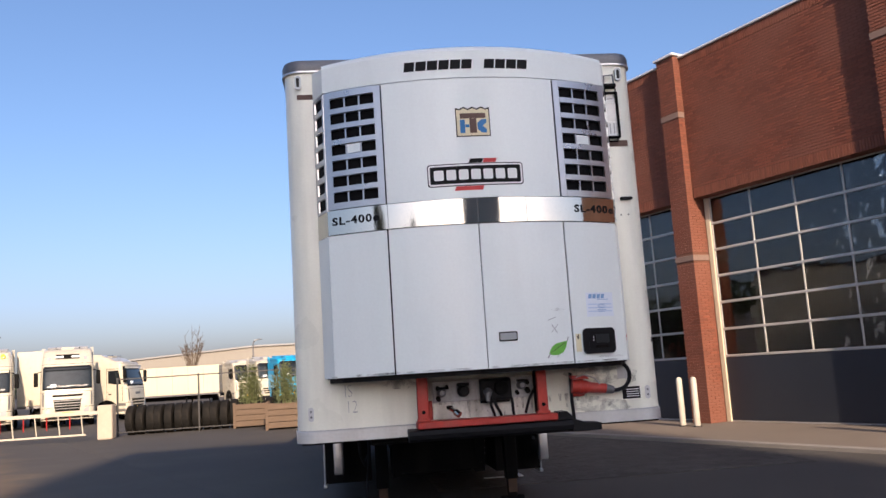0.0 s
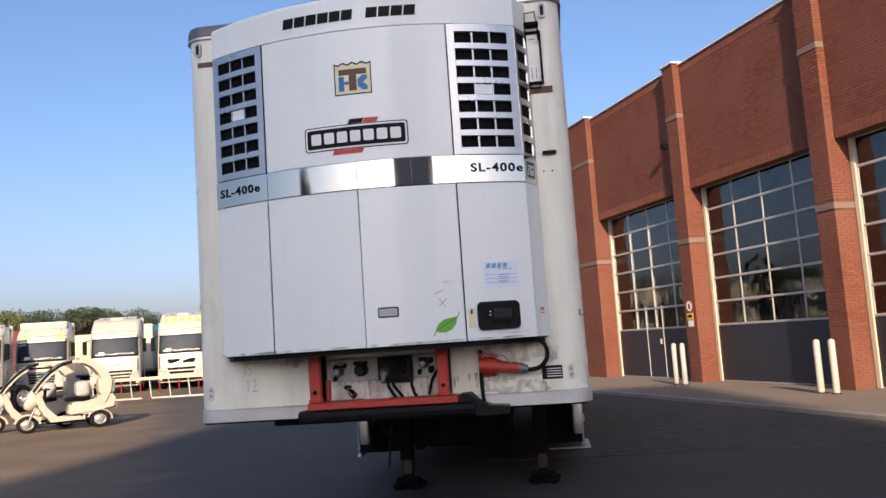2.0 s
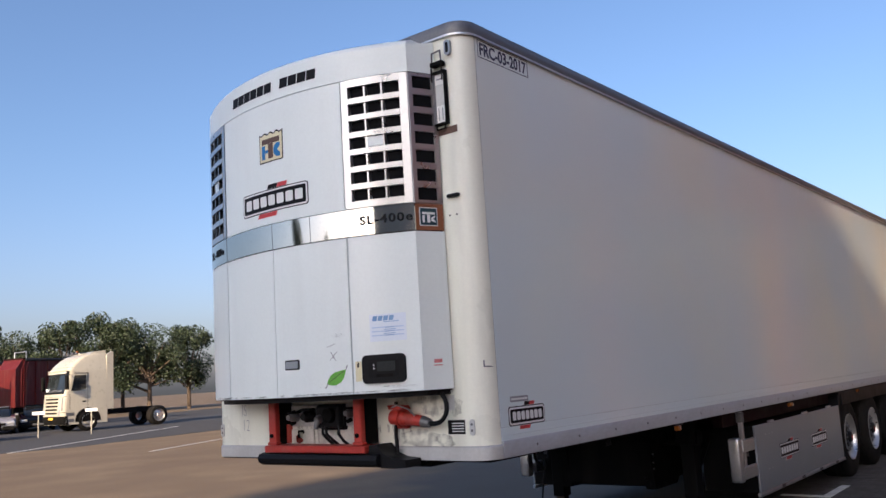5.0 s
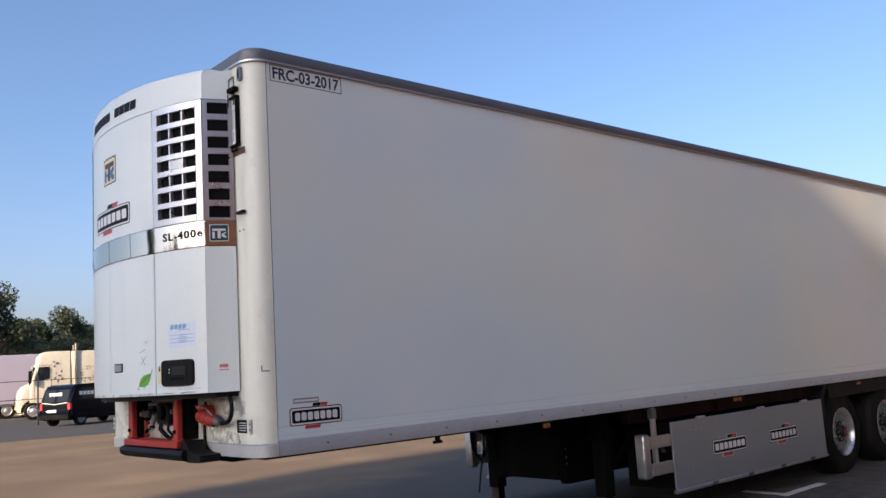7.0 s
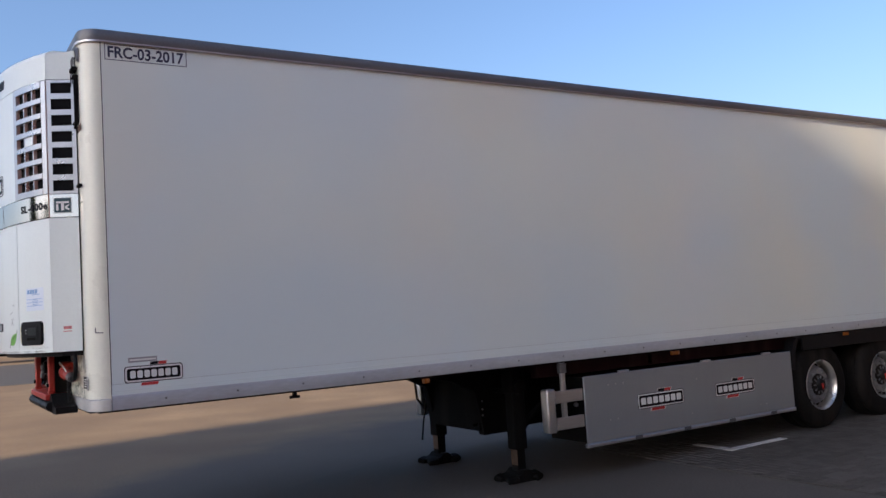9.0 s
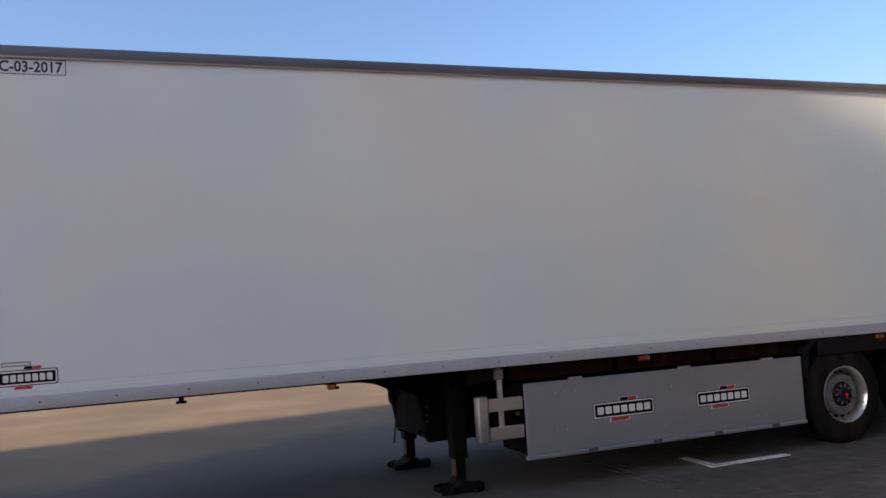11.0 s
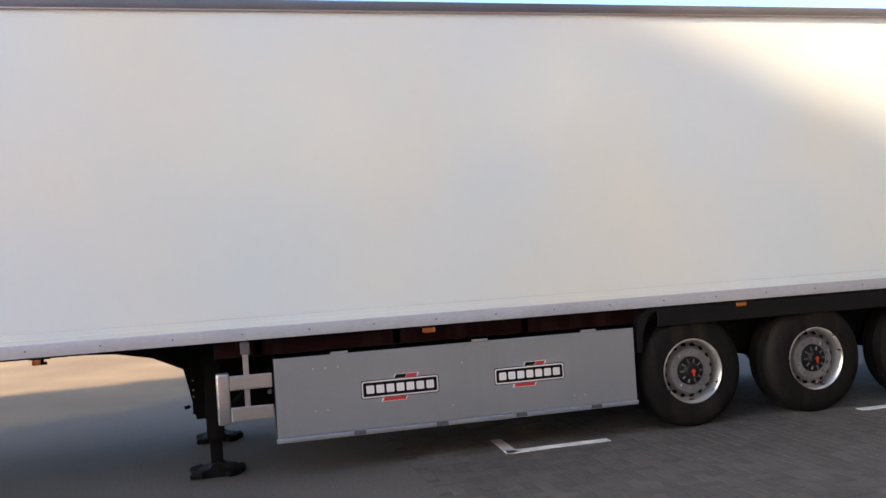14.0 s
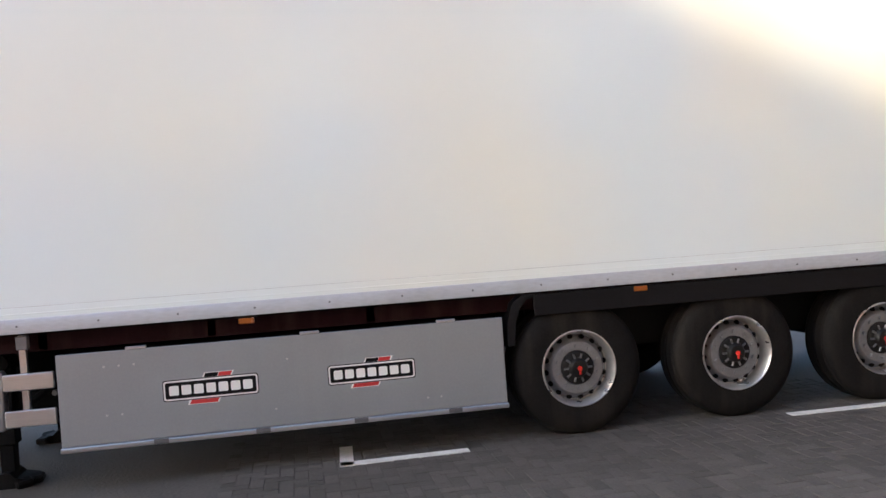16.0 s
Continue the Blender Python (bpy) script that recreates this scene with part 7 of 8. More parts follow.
def cabin_scooter(at, rz):
    """A white three-wheeled cabin scooter; its nose at -y."""
    T = thing("cabin_scooter", at, rz, "white three-wheeled cabin scooter with dark screen and roof", "scooter", "scooters")
    T.scale = (1.2, 1.2, 1.02)
    small_wheel(T, 0.055, 0.26, 0.20, 0.11, 1)
    small_wheel(T, -0.29, 1.62, 0.20, 0.13, -1)
    small_wheel(T, 0.29, 1.62, 0.20, 0.13, 1)
    part("fork", tube(tube(bmesh.new(), [(-0.075, 0.26, 0.20), (-0.075, 0.42, 0.62)], 0.022, 8), [(0.075, 0.26, 0.20), (0.075, 0.42, 0.62)], 0.022, 8), M_DALU, T)
    part("mudguard", prism(bmesh.new(), [(0.26 + 0.255 * math.cos(radians(a)), 0.20 + 0.255 * math.sin(radians(a))) for a in range(1, 170, 14)] + [(0.26 + 0.218 * math.cos(radians(a)), 0.20 + 0.218 * math.sin(radians(a))) for a in range(169, 0, -14)], "x", -0.075, 0.075), M_WHITE, T, smooth=True)
    nose = oval_loft([(0.20, 0.66, 0.03, 0.05), (0.23, 0.69, 0.09, 0.13), (0.31, 0.75, 0.14, 0.23), (0.40, 0.82, 0.19, 0.26), (0.48, 0.88, 0.23, 0.22), (0.55, 0.92, 0.22, 0.14)])
    body = part("body", nose, M_WHITE, T, smooth=True)
    part("leg_shield", prism(bmesh.new(), [(0.44, 0.62), (0.52, 0.62), (0.74, 0.30), (1.28, 0.28), (1.34, 0.36), (1.34, 0.22), (0.68, 0.22)], "x", -0.22, 0.22), M_WHITE, T)
    part("headlamp", oval_loft([(0.165, 0.80, 0.05, 0.03), (0.20, 0.81, 0.09, 0.05), (0.28, 0.83, 0.10, 0.06)], 10), M_CLEAR, body, smooth=True)
    tail = prism(bmesh.new(), [(1.00, 0.34), (1.06, 0.64), (1.45, 0.66), (1.96, 0.60), (2.04, 0.50), (1.88, 0.42), (1.40, 0.34)], "x", -0.21, 0.21)
    bmesh.ops.bevel(tail, geom=tail.edges[:], offset=0.05, segments=3, affect="EDGES")
    part("under_frame", B(-0.14, 0.14, 0.62, 1.75, 0.17, 0.30, 0.03, 2), M_CHASSIS, T)
    part("engine_cover", B(-0.17, 0.17, 1.15, 1.72, 0.20, 0.36, 0.04, 2), M_CHASSIS, T)
    part("tail", tail, M_WHITE, T, smooth=True)
    for sx in (-1, 1):
        part("rear_mudguard", prism(bmesh.new(), [(1.62 + 0.25 * math.cos(radians(a)), 0.20 + 0.25 * math.sin(radians(a))) for a in range(-5, 166, 17)] + [(1.62 + 0.225 * math.cos(radians(a)), 0.20 + 0.225 * math.sin(radians(a))) for a in range(165, -6, -17)], "x", min(sx * 0.15, sx * 0.30), max(sx * 0.15, sx * 0.30)), M_WHITE, T, smooth=True)
    for sx in (-1, 1):
        xa, xb = sx * 0.17, sx * 0.245
        part("side_apron", prism(bmesh.new(), [(0.36, 0.92), (0.48, 0.96), (0.60, 0.60), (0.82, 0.33), (1.25, 0.32), (1.30, 0.24), (0.78, 0.22), (0.58, 0.36), (0.44, 0.66)], "x", min(xa, xb), max(xa, xb)), M_WHITE, T, smooth=True)
        part("rear_side", prism(bmesh.new(), [(1.06, 0.36), (1.12, 0.60), (1.50, 0.70), (1.82, 0.84), (1.95, 0.70), (1.90, 0.48), (1.40, 0.40)], "x", min(sx * 0.20, xb), max(sx * 0.20, xb)), M_WHITE, T, smooth=True)
        part("mirror", oval_loft([(0.50, 1.16, 0.01, 0.01), (0.52, 1.16, 0.05, 0.035), (0.56, 1.16, 0.05, 0.035), (0.58, 1.16, 0.01, 0.01)], 10), M_CHASSIS, T)
    part("dash_panel", B(-0.17, 0.17, 0.52, 0.62, 0.70, 1.02, 0.03, 2), M_CHASSIS, T)
    part("badge_bar", B(-0.25, 0.225, 1.16, 1.30, 0.44, 0.50), M_STICKR, T)
    part("seat", oval_loft([(0.98, 0.72, 0.10, 0.03), (1.02, 0.72, 0.19, 0.06), (1.30, 0.72, 0.21, 0.06), (1.46, 0.74, 0.17, 0.06)]), M_CHASSIS, T, smooth=True)
    part("backrest", B(-0.20, 0.20, 1.18, 1.46, 0.76, 1.16, 0.10, 4), M_SEAT, T, smooth=True)
    part("top_case", B(-0.23, 0.23, 1.62, 1.96, 0.78, 1.22, 0.10, 4), M_WHITE, T, smooth=True)
    line = [(0.36, 0.98), (0.50, 1.20), (0.68, 1.42), (0.88, 1.58), (1.10, 1.65), (1.34, 1.64), (1.54, 1.54), (1.70, 1.36), (1.78, 1.12), (1.76, 0.86), (1.66, 0.60)]
    for x in (-0.245, 0.245):
        wide = [0.03, 0.03, 0.03, 0.032, 0.036, 0.05, 0.075, 0.095, 0.10, 0.09, 0.07]
        out, inn = [], []
        for i, (y, z) in enumerate(line):
            p, q = Vector(line[max(i - 1, 0)]), Vector(line[min(i + 1, len(line) - 1)])
            nrm = Vector((-(q - p).y, (q - p).x)).normalized()
            out.append((y + nrm.x * wide[i], z + nrm.y * wide[i]))
            inn.append((y - nrm.x * wide[i], z - nrm.y * wide[i]))
        part("roof_hoop", prism(bmesh.new(), out[3:] + inn[3:][::-1], "x", x - 0.03, x + 0.03), M_WHITE, T, "white cabin hoop", smooth=True)
        part("screen_pillar", prism(bmesh.new(), [(y, z + 0.035) for y, z in line[:5]] + [(y, z - 0.045) for y, z in reversed(line[:5])], "x", x - 0.034, x + 0.034), M_VGLASS, T, "dark screen pillar", smooth=True)
        part("pillar_edge", prism(bmesh.new(), [(y, z - 0.047) for y, z in line[:4]] + [(y + 0.02, z - 0.085) for y, z in reversed(line[:4])], "x", x - 0.028, x + 0.028), M_WHITE, T, smooth=True)
    top = line[3:7]
    part("roof", prism(bmesh.new(), [(y, z + 0.02) for y, z in top] + [(y, z - 0.01) for y, z in reversed(top)], "x", -0.214, 0.214), M_WHITE, T, smooth=True)
    ws = line[0:4]
    part("windscreen", prism(bmesh.new(), [(y - 0.012, z + 0.012) for y, z in ws] + [(y + 0.004, z - 0.004) for y, z in reversed(ws)], "x", -0.213, 0.213), M_VGLASS, T, "dark tinted screen", smooth=True)
    part("handlebar", tube(bmesh.new(), [(-0.28, 0.66, 1.02), (0, 0.56, 0.98), (0.28, 0.66, 1.02)], 0.018, 6), M_CHASSIS, T)


cabin_scooter((-11.34, 19.9, 0), -51)
cabin_scooter((-12.6, 20.45, 0), -51)

# barrier, posts, fence and the row of tyres behind it
bar = thing("road_barrier", (-8.55, 30.6, 0), 0, "white lifting barrier with hanging skirt on a concrete post", "barrier")
part("post", B(-0.25, 0.25, -0.25, 0.25, 0, 1.15, 0.03), M_CONC, bar, "sandy concrete post")
part("boom", B(-9.0, -0.2, -0.33, -0.26, 0.86, 0.98, 0.01), M_WHITE, bar)
for k in range(11):
    x = -0.75 - 0.75 * k
    part("skirt_rod", tube(bmesh.new(), [(x, -0.295, 0.86), (x + 0.06, -0.295, 0.22)], 0.022, 6), M_WHITE, bar)
    part("skirt_rod", tube(bmesh.new(), [(x - 0.38, -0.25, 0.86), (x - 0.38, -0.25, 0.42)], 0.022, 6), M_REDP, bar, "red hanging rod")
for x0, x1 in ((-4.4, -0.6), (-8.8, -4.8)):
    part("skirt_bar", B(x0, x1, -0.315, -0.275, 0.18, 0.24), M_WHITE, bar)
fence = thing("yard_fence", (-8.45, 31.6, 0), 2, "dark steel fence frame before stacked tyres", "fence")
for x in (0.0, 2.8, 5.6, 8.4):
    part("fence_post", B(x - 0.028, x + 0.028, -0.028, 0.028, 0, 2.05), M_STEEL, fence)
for z in (0.12, 1.98):
    part("fence_rail", B(0, 8.4, -0.018, 0.018, z, z + 0.04), M_STEEL, fence)
for k in range(19):
    T = thing("tyre", (-8.1 + 0.31 * k * 1.05, 32.25 + 0.03 * (k % 3) + 0.02 * k, 0), 4 * (k % 3) - 4, "worn black lorry tyre standing in a row", "tyre", "row of tyres")
    part("carcass", lathe(bmesh.new(), [(-0.15, 0.30), (-0.16, 0.42), (-0.12, 0.52), (0.12, 0.52), (0.16, 0.42), (0.15, 0.30), (-0.15, 0.30)], (0, 0, 0.52), "x", 26), M_RUBBER, T, smooth=True)


def planter(at, h):
    T = thing("planter", at, 5, "square weathered wooden planter", "planter", "planters")
    for k in range(4):
        z = 0.06 + 0.20 * k
        for x0, x1, y0, y1 in ((-0.62, 0.62, -0.62, -0.58), (-0.62, 0.62, 0.58, 0.62), (-0.62, -0.58, -0.578, 0.578), (0.58, 0.62, -0.578, 0.578)):
            part("plank", B(x0, x1, y0, y1, z, z + 0.185, 0.006), M_WOOD, T)
    for x in (-0.6, 0.6):
        for y in (-0.6, 0.6):
            part("corner_post", B(x - 0.05, x + 0.05, y - 0.05, y + 0.05, 0, 0.9, 0.005), M_WOOD, T)
    part("soil", B(-0.57, 0.57, -0.57, 0.57, 0.05, 0.78), M_SOIL, T)
    S2 = thing("shrub", (at[0], at[1], 0.78), 0, "upright grassy shrub with narrow leaves in a planter", "shrub", "shrubs")
    part("trunk", rod(bmesh.new(), (0, 0, 0), (0, 0, h * 0.5), 0.03, 6), M_BARK, S2)
    rr = random.Random(int(7 + 10 * abs(at[0])))
    vs, fs = [], []
    for k in range(46):
        a, r = rr.uniform(0, 6.28), rr.uniform(0.0, 0.42)
        foot = Vector((r * math.cos(a), r * math.sin(a), 0))
        tip = foot * rr.uniform(1.0, 1.5) + Vector((rr.uniform(-0.1, 0.1), rr.uniform(-0.1, 0.1), h * rr.uniform(0.6, 1.15)))
        for q in range(34):
            p = foot.lerp(tip, rr.uniform(0.1, 1.0))
            b = rr.uniform(0, 6.28)
            d = Vector((math.cos(b), math.sin(b), rr.uniform(0.1, 1.2))).normalized() * rr.uniform(0.08, 0.20)
            w = d.orthogonal().normalized() * 0.012
            n = len(vs)
            vs += [p - w, p + w, p + d * 0.5 + w, p + d, p + d * 0.5 - w]
            fs.append((n, n + 1, n + 2, n + 3, n + 4))
        n = len(vs)
        vs += [foot - Vector((0.008, 0, 0)), foot + Vector((0.008, 0, 0)), tip]
        fs.append((n, n + 1, n + 2))
    me = bpy.data.meshes.new("crown")
    me.from_pydata([tuple(v) for v in vs], [], fs)
    bm = bmesh.new()
    bm.from_mesh(me)
    bpy.data.meshes.remove(me)
    part("crown", bm, M_LEAF2, S2)


def leaves(rng, clumps, n, size):
    """Many small leaf cards scattered round clump centres."""
    vs, fs = [], []
    for i in range(n):
        (cx, cy, cz), r = clumps[rng.randrange(len(clumps))]
        while True:
            p = Vector((rng.uniform(-1, 1), rng.uniform(-1, 1), rng.uniform(-1, 1)))
            if 0.25 < p.length < 1:
                break
        p = Vector((cx, cy, cz)) + p * r
        a = Vector((rng.uniform(-1, 1), rng.uniform(-1, 1), rng.uniform(-1, 1))).normalized()
        b = a.orthogonal().normalized()
        c = a.cross(b)
        s = size * rng.uniform(0.6, 1.4)
        k = len(vs)
        vs += [p - b * s, p + c * s * 0.6, p + b * s, p - c * s * 0.6]
        fs.append((k, k + 1, k + 2, k + 3))
    me = bpy.data.meshes.new("leaves")
    me.from_pydata([tuple(v) for v in vs], [], fs)
    bm = bmesh.new()
    bm.from_mesh(me)
    bpy.data.meshes.remove(me)
    return bm


planter((-3.85, 32.2, 0), 1.3)
planter((-2.45, 29.6, 0), 1.3)


def tree(seed, h, w, leaf=M_LEAF):
    rng = random.Random(seed)
    T = thing("tree", (0, 0, -50), 0, "broad leafy tree in full summer crown", "tree", "trees beyond the yard")
    tr = rod(bmesh.new(), (0, 0, 0), (0, 0, h * 0.45), 0.24, 9, 0.16)
    clumps = []
    for k in range(26):
        a = rng.uniform(0, 6.28)
        rr = w * rng.uniform(0.15, 0.95)
        z = h * rng.uniform(0.32, 0.92)
        rr *= 1 - 0.5 * max(0, z / h - 0.55) / 0.45
        p = Vector((rr * math.cos(a), rr * math.sin(a), z))
        rod(tr, (0, 0, h * rng.uniform(0.2, 0.42)), p, 0.10, 6, 0.03)
        clumps.append((tuple(p), w * rng.uniform(0.20, 0.42)))
    part("trunk", tr, M_BARK, T)
    part("crown", leaves(rng, clumps, 13000, h * 0.0115), leaf, T)
    return T


TREES = [tree(1, 9.5, 3.6), tree(2, 8.5, 3.9), tree(3, 10.5, 3.4), tree(4, 7.6, 3.8, M_LEAF2)]
SPOTS = [(-40.7, 61.8, 3, 0.80), (-49.6, 54, 0, 0.76), (-69.0, 20.6, 2, 1.0), (-72, 15.5, 0, 1.3), (-78, 21, 1, 0.75), (-74, 25, 3, 0.80), (-77, 29, 1, 0.82), (-70, 31, 0, 0.82), (-72, 34, 2, 0.80), (-69, 36.5, 1, 0.90), (-68, 40, 0, 0.92), (-66, 43, 2, 0.86), (-65, 46.5, 1, 0.95), (-64, 50, 0, 0.85), (-76, 8, 2, 1.1), (-80, 12, 1, 1.2), (-80, 26, 0, 0.8), (-76, 38, 1, 0.9), (-72, 48, 2, 0.85), (-84, 24.5, 1, 1.02), (-86, 29.0, 0, 0.98), (-86, 33.0, 2, 0.95),
         (-58, 92, 1, 0.96), (-62.5, 94, 0, 0.86), (-66, 91, 2, 0.80), (-70, 95, 1, 0.96), (-54, 95, 2, 0.78), (-51, 97, 0, 0.84), (-73.5, 90, 1, 0.95), (-47.5, 97, 1, 0.86), (-60, 97, 1, 1.02), (-68, 98, 1, 1.0), (-53, 99, 1, 0.98), (-56, 90, 1, 0.94), (-64, 97, 1, 1.02), (-50, 101, 1, 0.96),
         (-20, -47, 2, 1.0), (-14.5, -52, 0, 1.1), (-27, -50, 1, 1.2), (-36, -46, 2, 1.3),
         (-57, 60, 3, 0.66), (-52, 68, 1, 0.58), (-43.2, 78.5, 0, 0.78), (-48, 76, 3, 0.55), (-55, 66, 0, 0.56), (-46, 60, 3, 0.80), (-60, 56, 2, 0.66), (-36, 92, 1, 0.62), (-41, 90, 3, 0.56), (-50, 85, 1, 0.6), (-54, 80, 0, 0.55), (-58, 74, 1, 0.55)]
for i, (x, y, k, s) in enumerate(SPOTS):
    t = copy_thing(TREES[k], pose(x, y, 0, 0, 0, 47 * i))
    t.scale = (s, s, s)
for t in TREES:
    for o in (*t.children_recursive, t):
        bpy.data.objects.remove(o)

ware = thing("warehouse", (-16.0, 122.0, 0), 8, "long low beige warehouse far behind the lorries", "building")
part("wall", prism(bmesh.new(), [(-20.0, 0.0), (30.0, 0.0), (30.0, 6.6), (2.0, 6.6), (-20.0, 5.2)], "y", 0, 20), M_WARE, ware)
part("roof_edge", prism(bmesh.new(), [(-20.2, 5.21), (2.0, 6.61), (30.2, 6.61), (30.2, 6.8), (2.0, 6.8), (-20.2, 5.4)], "y", -0.3, 20.2), M_DALU, ware)


def bare_tree(at, h):
    """A leafless tree: forked limbs and twigs."""
    rr = random.Random(21)
    T = thing("bare_tree", at, 0, "leafless reddish-brown tree before the warehouse", "tree")
    tr = rod(bmesh.new(), (0, 0, 0), (0, 0, h * 0.4), 0.16, 8, 0.11)
    for k in range(16):
        a, z = rr.uniform(0, 6.28), h * rr.uniform(0.22, 0.42)
        tip = Vector((math.cos(a) * h * 0.22 * rr.uniform(0.4, 1.0), math.sin(a) * h * 0.22 * rr.uniform(0.4, 1.0), h * rr.uniform(0.7, 1.0)))
        rod(tr, (0, 0, z), tip, 0.06, 5, 0.02)
        for q in range(9):
            p = Vector((0, 0, z)).lerp(tip, rr.uniform(0.45, 0.98))
            rod(tr, p, p + Vector((rr.uniform(-0.8, 0.8), rr.uniform(-0.8, 0.8), rr.uniform(0.3, 1.2))), 0.025, 4, 0.012)
    part("crown", tr, M_BARK, T, "bare forked crown")


bare_tree((-19.9, 108.0, 0), 8.4)


def street_lamp(at, rz, h):
    T = thing("street_lamp", at, rz, "slim grey street lamp far off", "street lamp", "street lamps")
    part("pole", rod(bmesh.new(), (0, 0, 0), (0, 0, h), 0.09, 8, 0.06), M_DALU, T)
    part("arm", tube(bmesh.new(), [(0, 0, h), (0.12, 0, h + 0.25), (0.5, 0, h + 0.34)], 0.05, 6), M_DALU, T)
    part("lantern", B(0.35, 0.75, -0.10, 0.10, h + 0.30, h + 0.38, 0.03), M_DALU, T)


street_lamp((-8.6, 74.0, 0), 10, 4.9)
street_lamp((-28.3, 70.0, 0), 10, 6.0)


def bay_sign(at):
    T = thing("bay_sign", at, 35, "small white parking-bay sign on a thin post", "sign", "bay signs")
    part("post", rod(bmesh.new(), (0, 0, 0), (0, 0, 1.0), 0.025, 8), M_WHITE, T)
    part("board", B(-0.28, 0.28, -0.02, 0.02, 1.0, 1.14, 0.005), M_STICKW, T)


for at in ((-32.4, 20.3, 0), (-31.4, 22.2, 0), (-17.3, 25.6, 0)):
    bay_sign(at)

def wire_fence(a, b, n):
    a, b = Vector(a), Vector(b)
    T = thing("wire_fence", (*a, 0), 0, "thin dark steel fence along the road", "fence", "road fences")
    d = b - a
    for k in range(n + 1):
        p = d * k / n
        part("fence_post", rod(bmesh.new(), (p.x, p.y, 0), (p.x, p.y, 2.35), 0.04, 8), M_STEEL, T)
    for z in (1.25, 2.12):
        part("fence_wire", rod(bmesh.new(), (0, 0, z), (d.x, d.y, z), 0.018, 6), M_STEEL, T)


wire_fence((-36.3, 19.5), (-38.0, 4.0), 4)
wire_fence((-17.4, 27.2), (-22.6, 23.9), 2)

# road beyond the parking bays and painted lines
tagged(part("road", prism(bmesh.new(), [(-27.5, -40), (-24.6, 11), (-23.0, 17), (-25.0, 30), (-42, 60), (-60, 60), (-48, 10), (-50, -40)], "z", -0.1, 0.004), M_ROAD), "dark asphalt road beyond the parking bays", "road", kind="structure")


def stripe(pts, w=0.10, z=0.006):
    bm = bmesh.new()
    for a, b in zip(pts, pts[1:]):
        a, b = Vector(a), Vector(b)
        n = Vector((-(b - a).y, (b - a).x)).normalized() * w / 2
        e = (b - a).normalized() * w / 2
        prism(bm, [tuple(a + n - e), tuple(b + n + e), tuple(b - n + e), tuple(a - n - e)], "z", 0.0005, z)
    return tagged(part("trim_marking", bm, M_LINE), "white painted line on the yard", "marking", kind="structure")


stripe([(-14.3, 17.4), (-18.9, 27.6)])
stripe([(-17.0, 16.0), (-21.5, 26.0)])
stripe([(-23.5, 15.0), (-30.5, 26.0)], 0.12, 0.009)

# ---- sign on the middle pillar and a small lamp high on it ----
sg = fpart("sign_board", lathe(bmesh.new(), [(D_PIL + 0.002, 0.001), (D_PIL + 0.002, 0.16), (D_PIL + 0.012, 0.16), (D_PIL + 0.012, 0.001)], (PIL_S[3] + 0.28, 0, 2.03), "y", 24), M_STICKR)
tagged(sg, "round red-rimmed prohibition sign over a yellow notice", "sign")
fpart("sign_field", lathe(bmesh.new(), [(D_PIL + 0.0125, 0.001), (D_PIL + 0.0125, 0.125), (D_PIL + 0.015, 0.125), (D_PIL + 0.015, 0.001)], (PIL_S[3] + 0.28, 0, 2.03), "y", 24), M_STICKW, sg)
fpart("sign_mark", B(PIL_S[3] + 0.24, PIL_S[3] + 0.32, D_PIL + 0.0155, D_PIL + 0.017, 1.96, 2.09), M_STICKB, sg)
fpart("yellow_notice", B(PIL_S[3] + 0.14, PIL_S[3] + 0.42, D_PIL + 0.002, D_PIL + 0.012, 1.68, 1.85), M_YELLOW, sg)
fpart("print_bar", B(PIL_S[3] + 0.17, PIL_S[3] + 0.39, D_PIL + 0.0125, D_PIL + 0.014, 1.73, 1.80), M_STICKB, sg)
fpart("white_notice", B(PIL_S[3] + 0.16, PIL_S[3] + 0.40, D_PIL + 0.002, D_PIL + 0.010, 1.50, 1.66), M_STICKW, sg)
wl = fpart("wall_lamp", B(PIL_S[3] + 0.56, PIL_S[3] + 0.72, D_PIL - 0.05, D_PIL + 0.16, 6.30, 6.44, 0.02), M_CHASSIS)
tagged(wl, "small black lamp fixed high on the pillar", "lamp")

# lorries standing inside the workshop, noses to the doors
tractor(tuple(FACE @ Vector((2.6, -4.2, 0.065))), -66.8, "white cab-over lorry inside the workshop", M_WHITE, 3.7, visor=M_WHITE, beacons=M_CLEAR, group="lorries in the workshop")
tractor(tuple(FACE @ Vector((8.3, -4.0, 0.065))), -66.8, "white cab-over lorry behind the far door", M_WHITE, 3.6, group="lorries in the workshop")
cargo(tuple(FACE @ Vector((-2.4, -5.0, 0.065))), -66.8, 7.0, 0.7, 3.1, M_CREAMT, "beige box body standing inside the workshop")

# ---- pieces: bricks of the workshop, paving bricks, painted corner marks ----
def block(vs, fs, o, u, v, n, a, b, c):
    """One brick as five faces: o its back corner, u, v along its face, n outwards; a, b, c its sizes, slightly eased at the front."""
    k, e = len(vs), 0.003
    for w, q in ((0, 0.0), (c, e)):
        vs += [o + u * q + v * q + n * w, o + u * (a - q) + v * q + n * w, o + u * (a - q) + v * (b - q) + n * w, o + u * q + v * (b - q) + n * w]
    fs += [(k + 4, k + 5, k + 6, k + 7), (k, k + 1, k + 5, k + 4), (k + 1, k + 2, k + 6, k + 5), (k + 2, k + 3, k + 7, k + 6), (k + 3, k, k + 4, k + 7)]


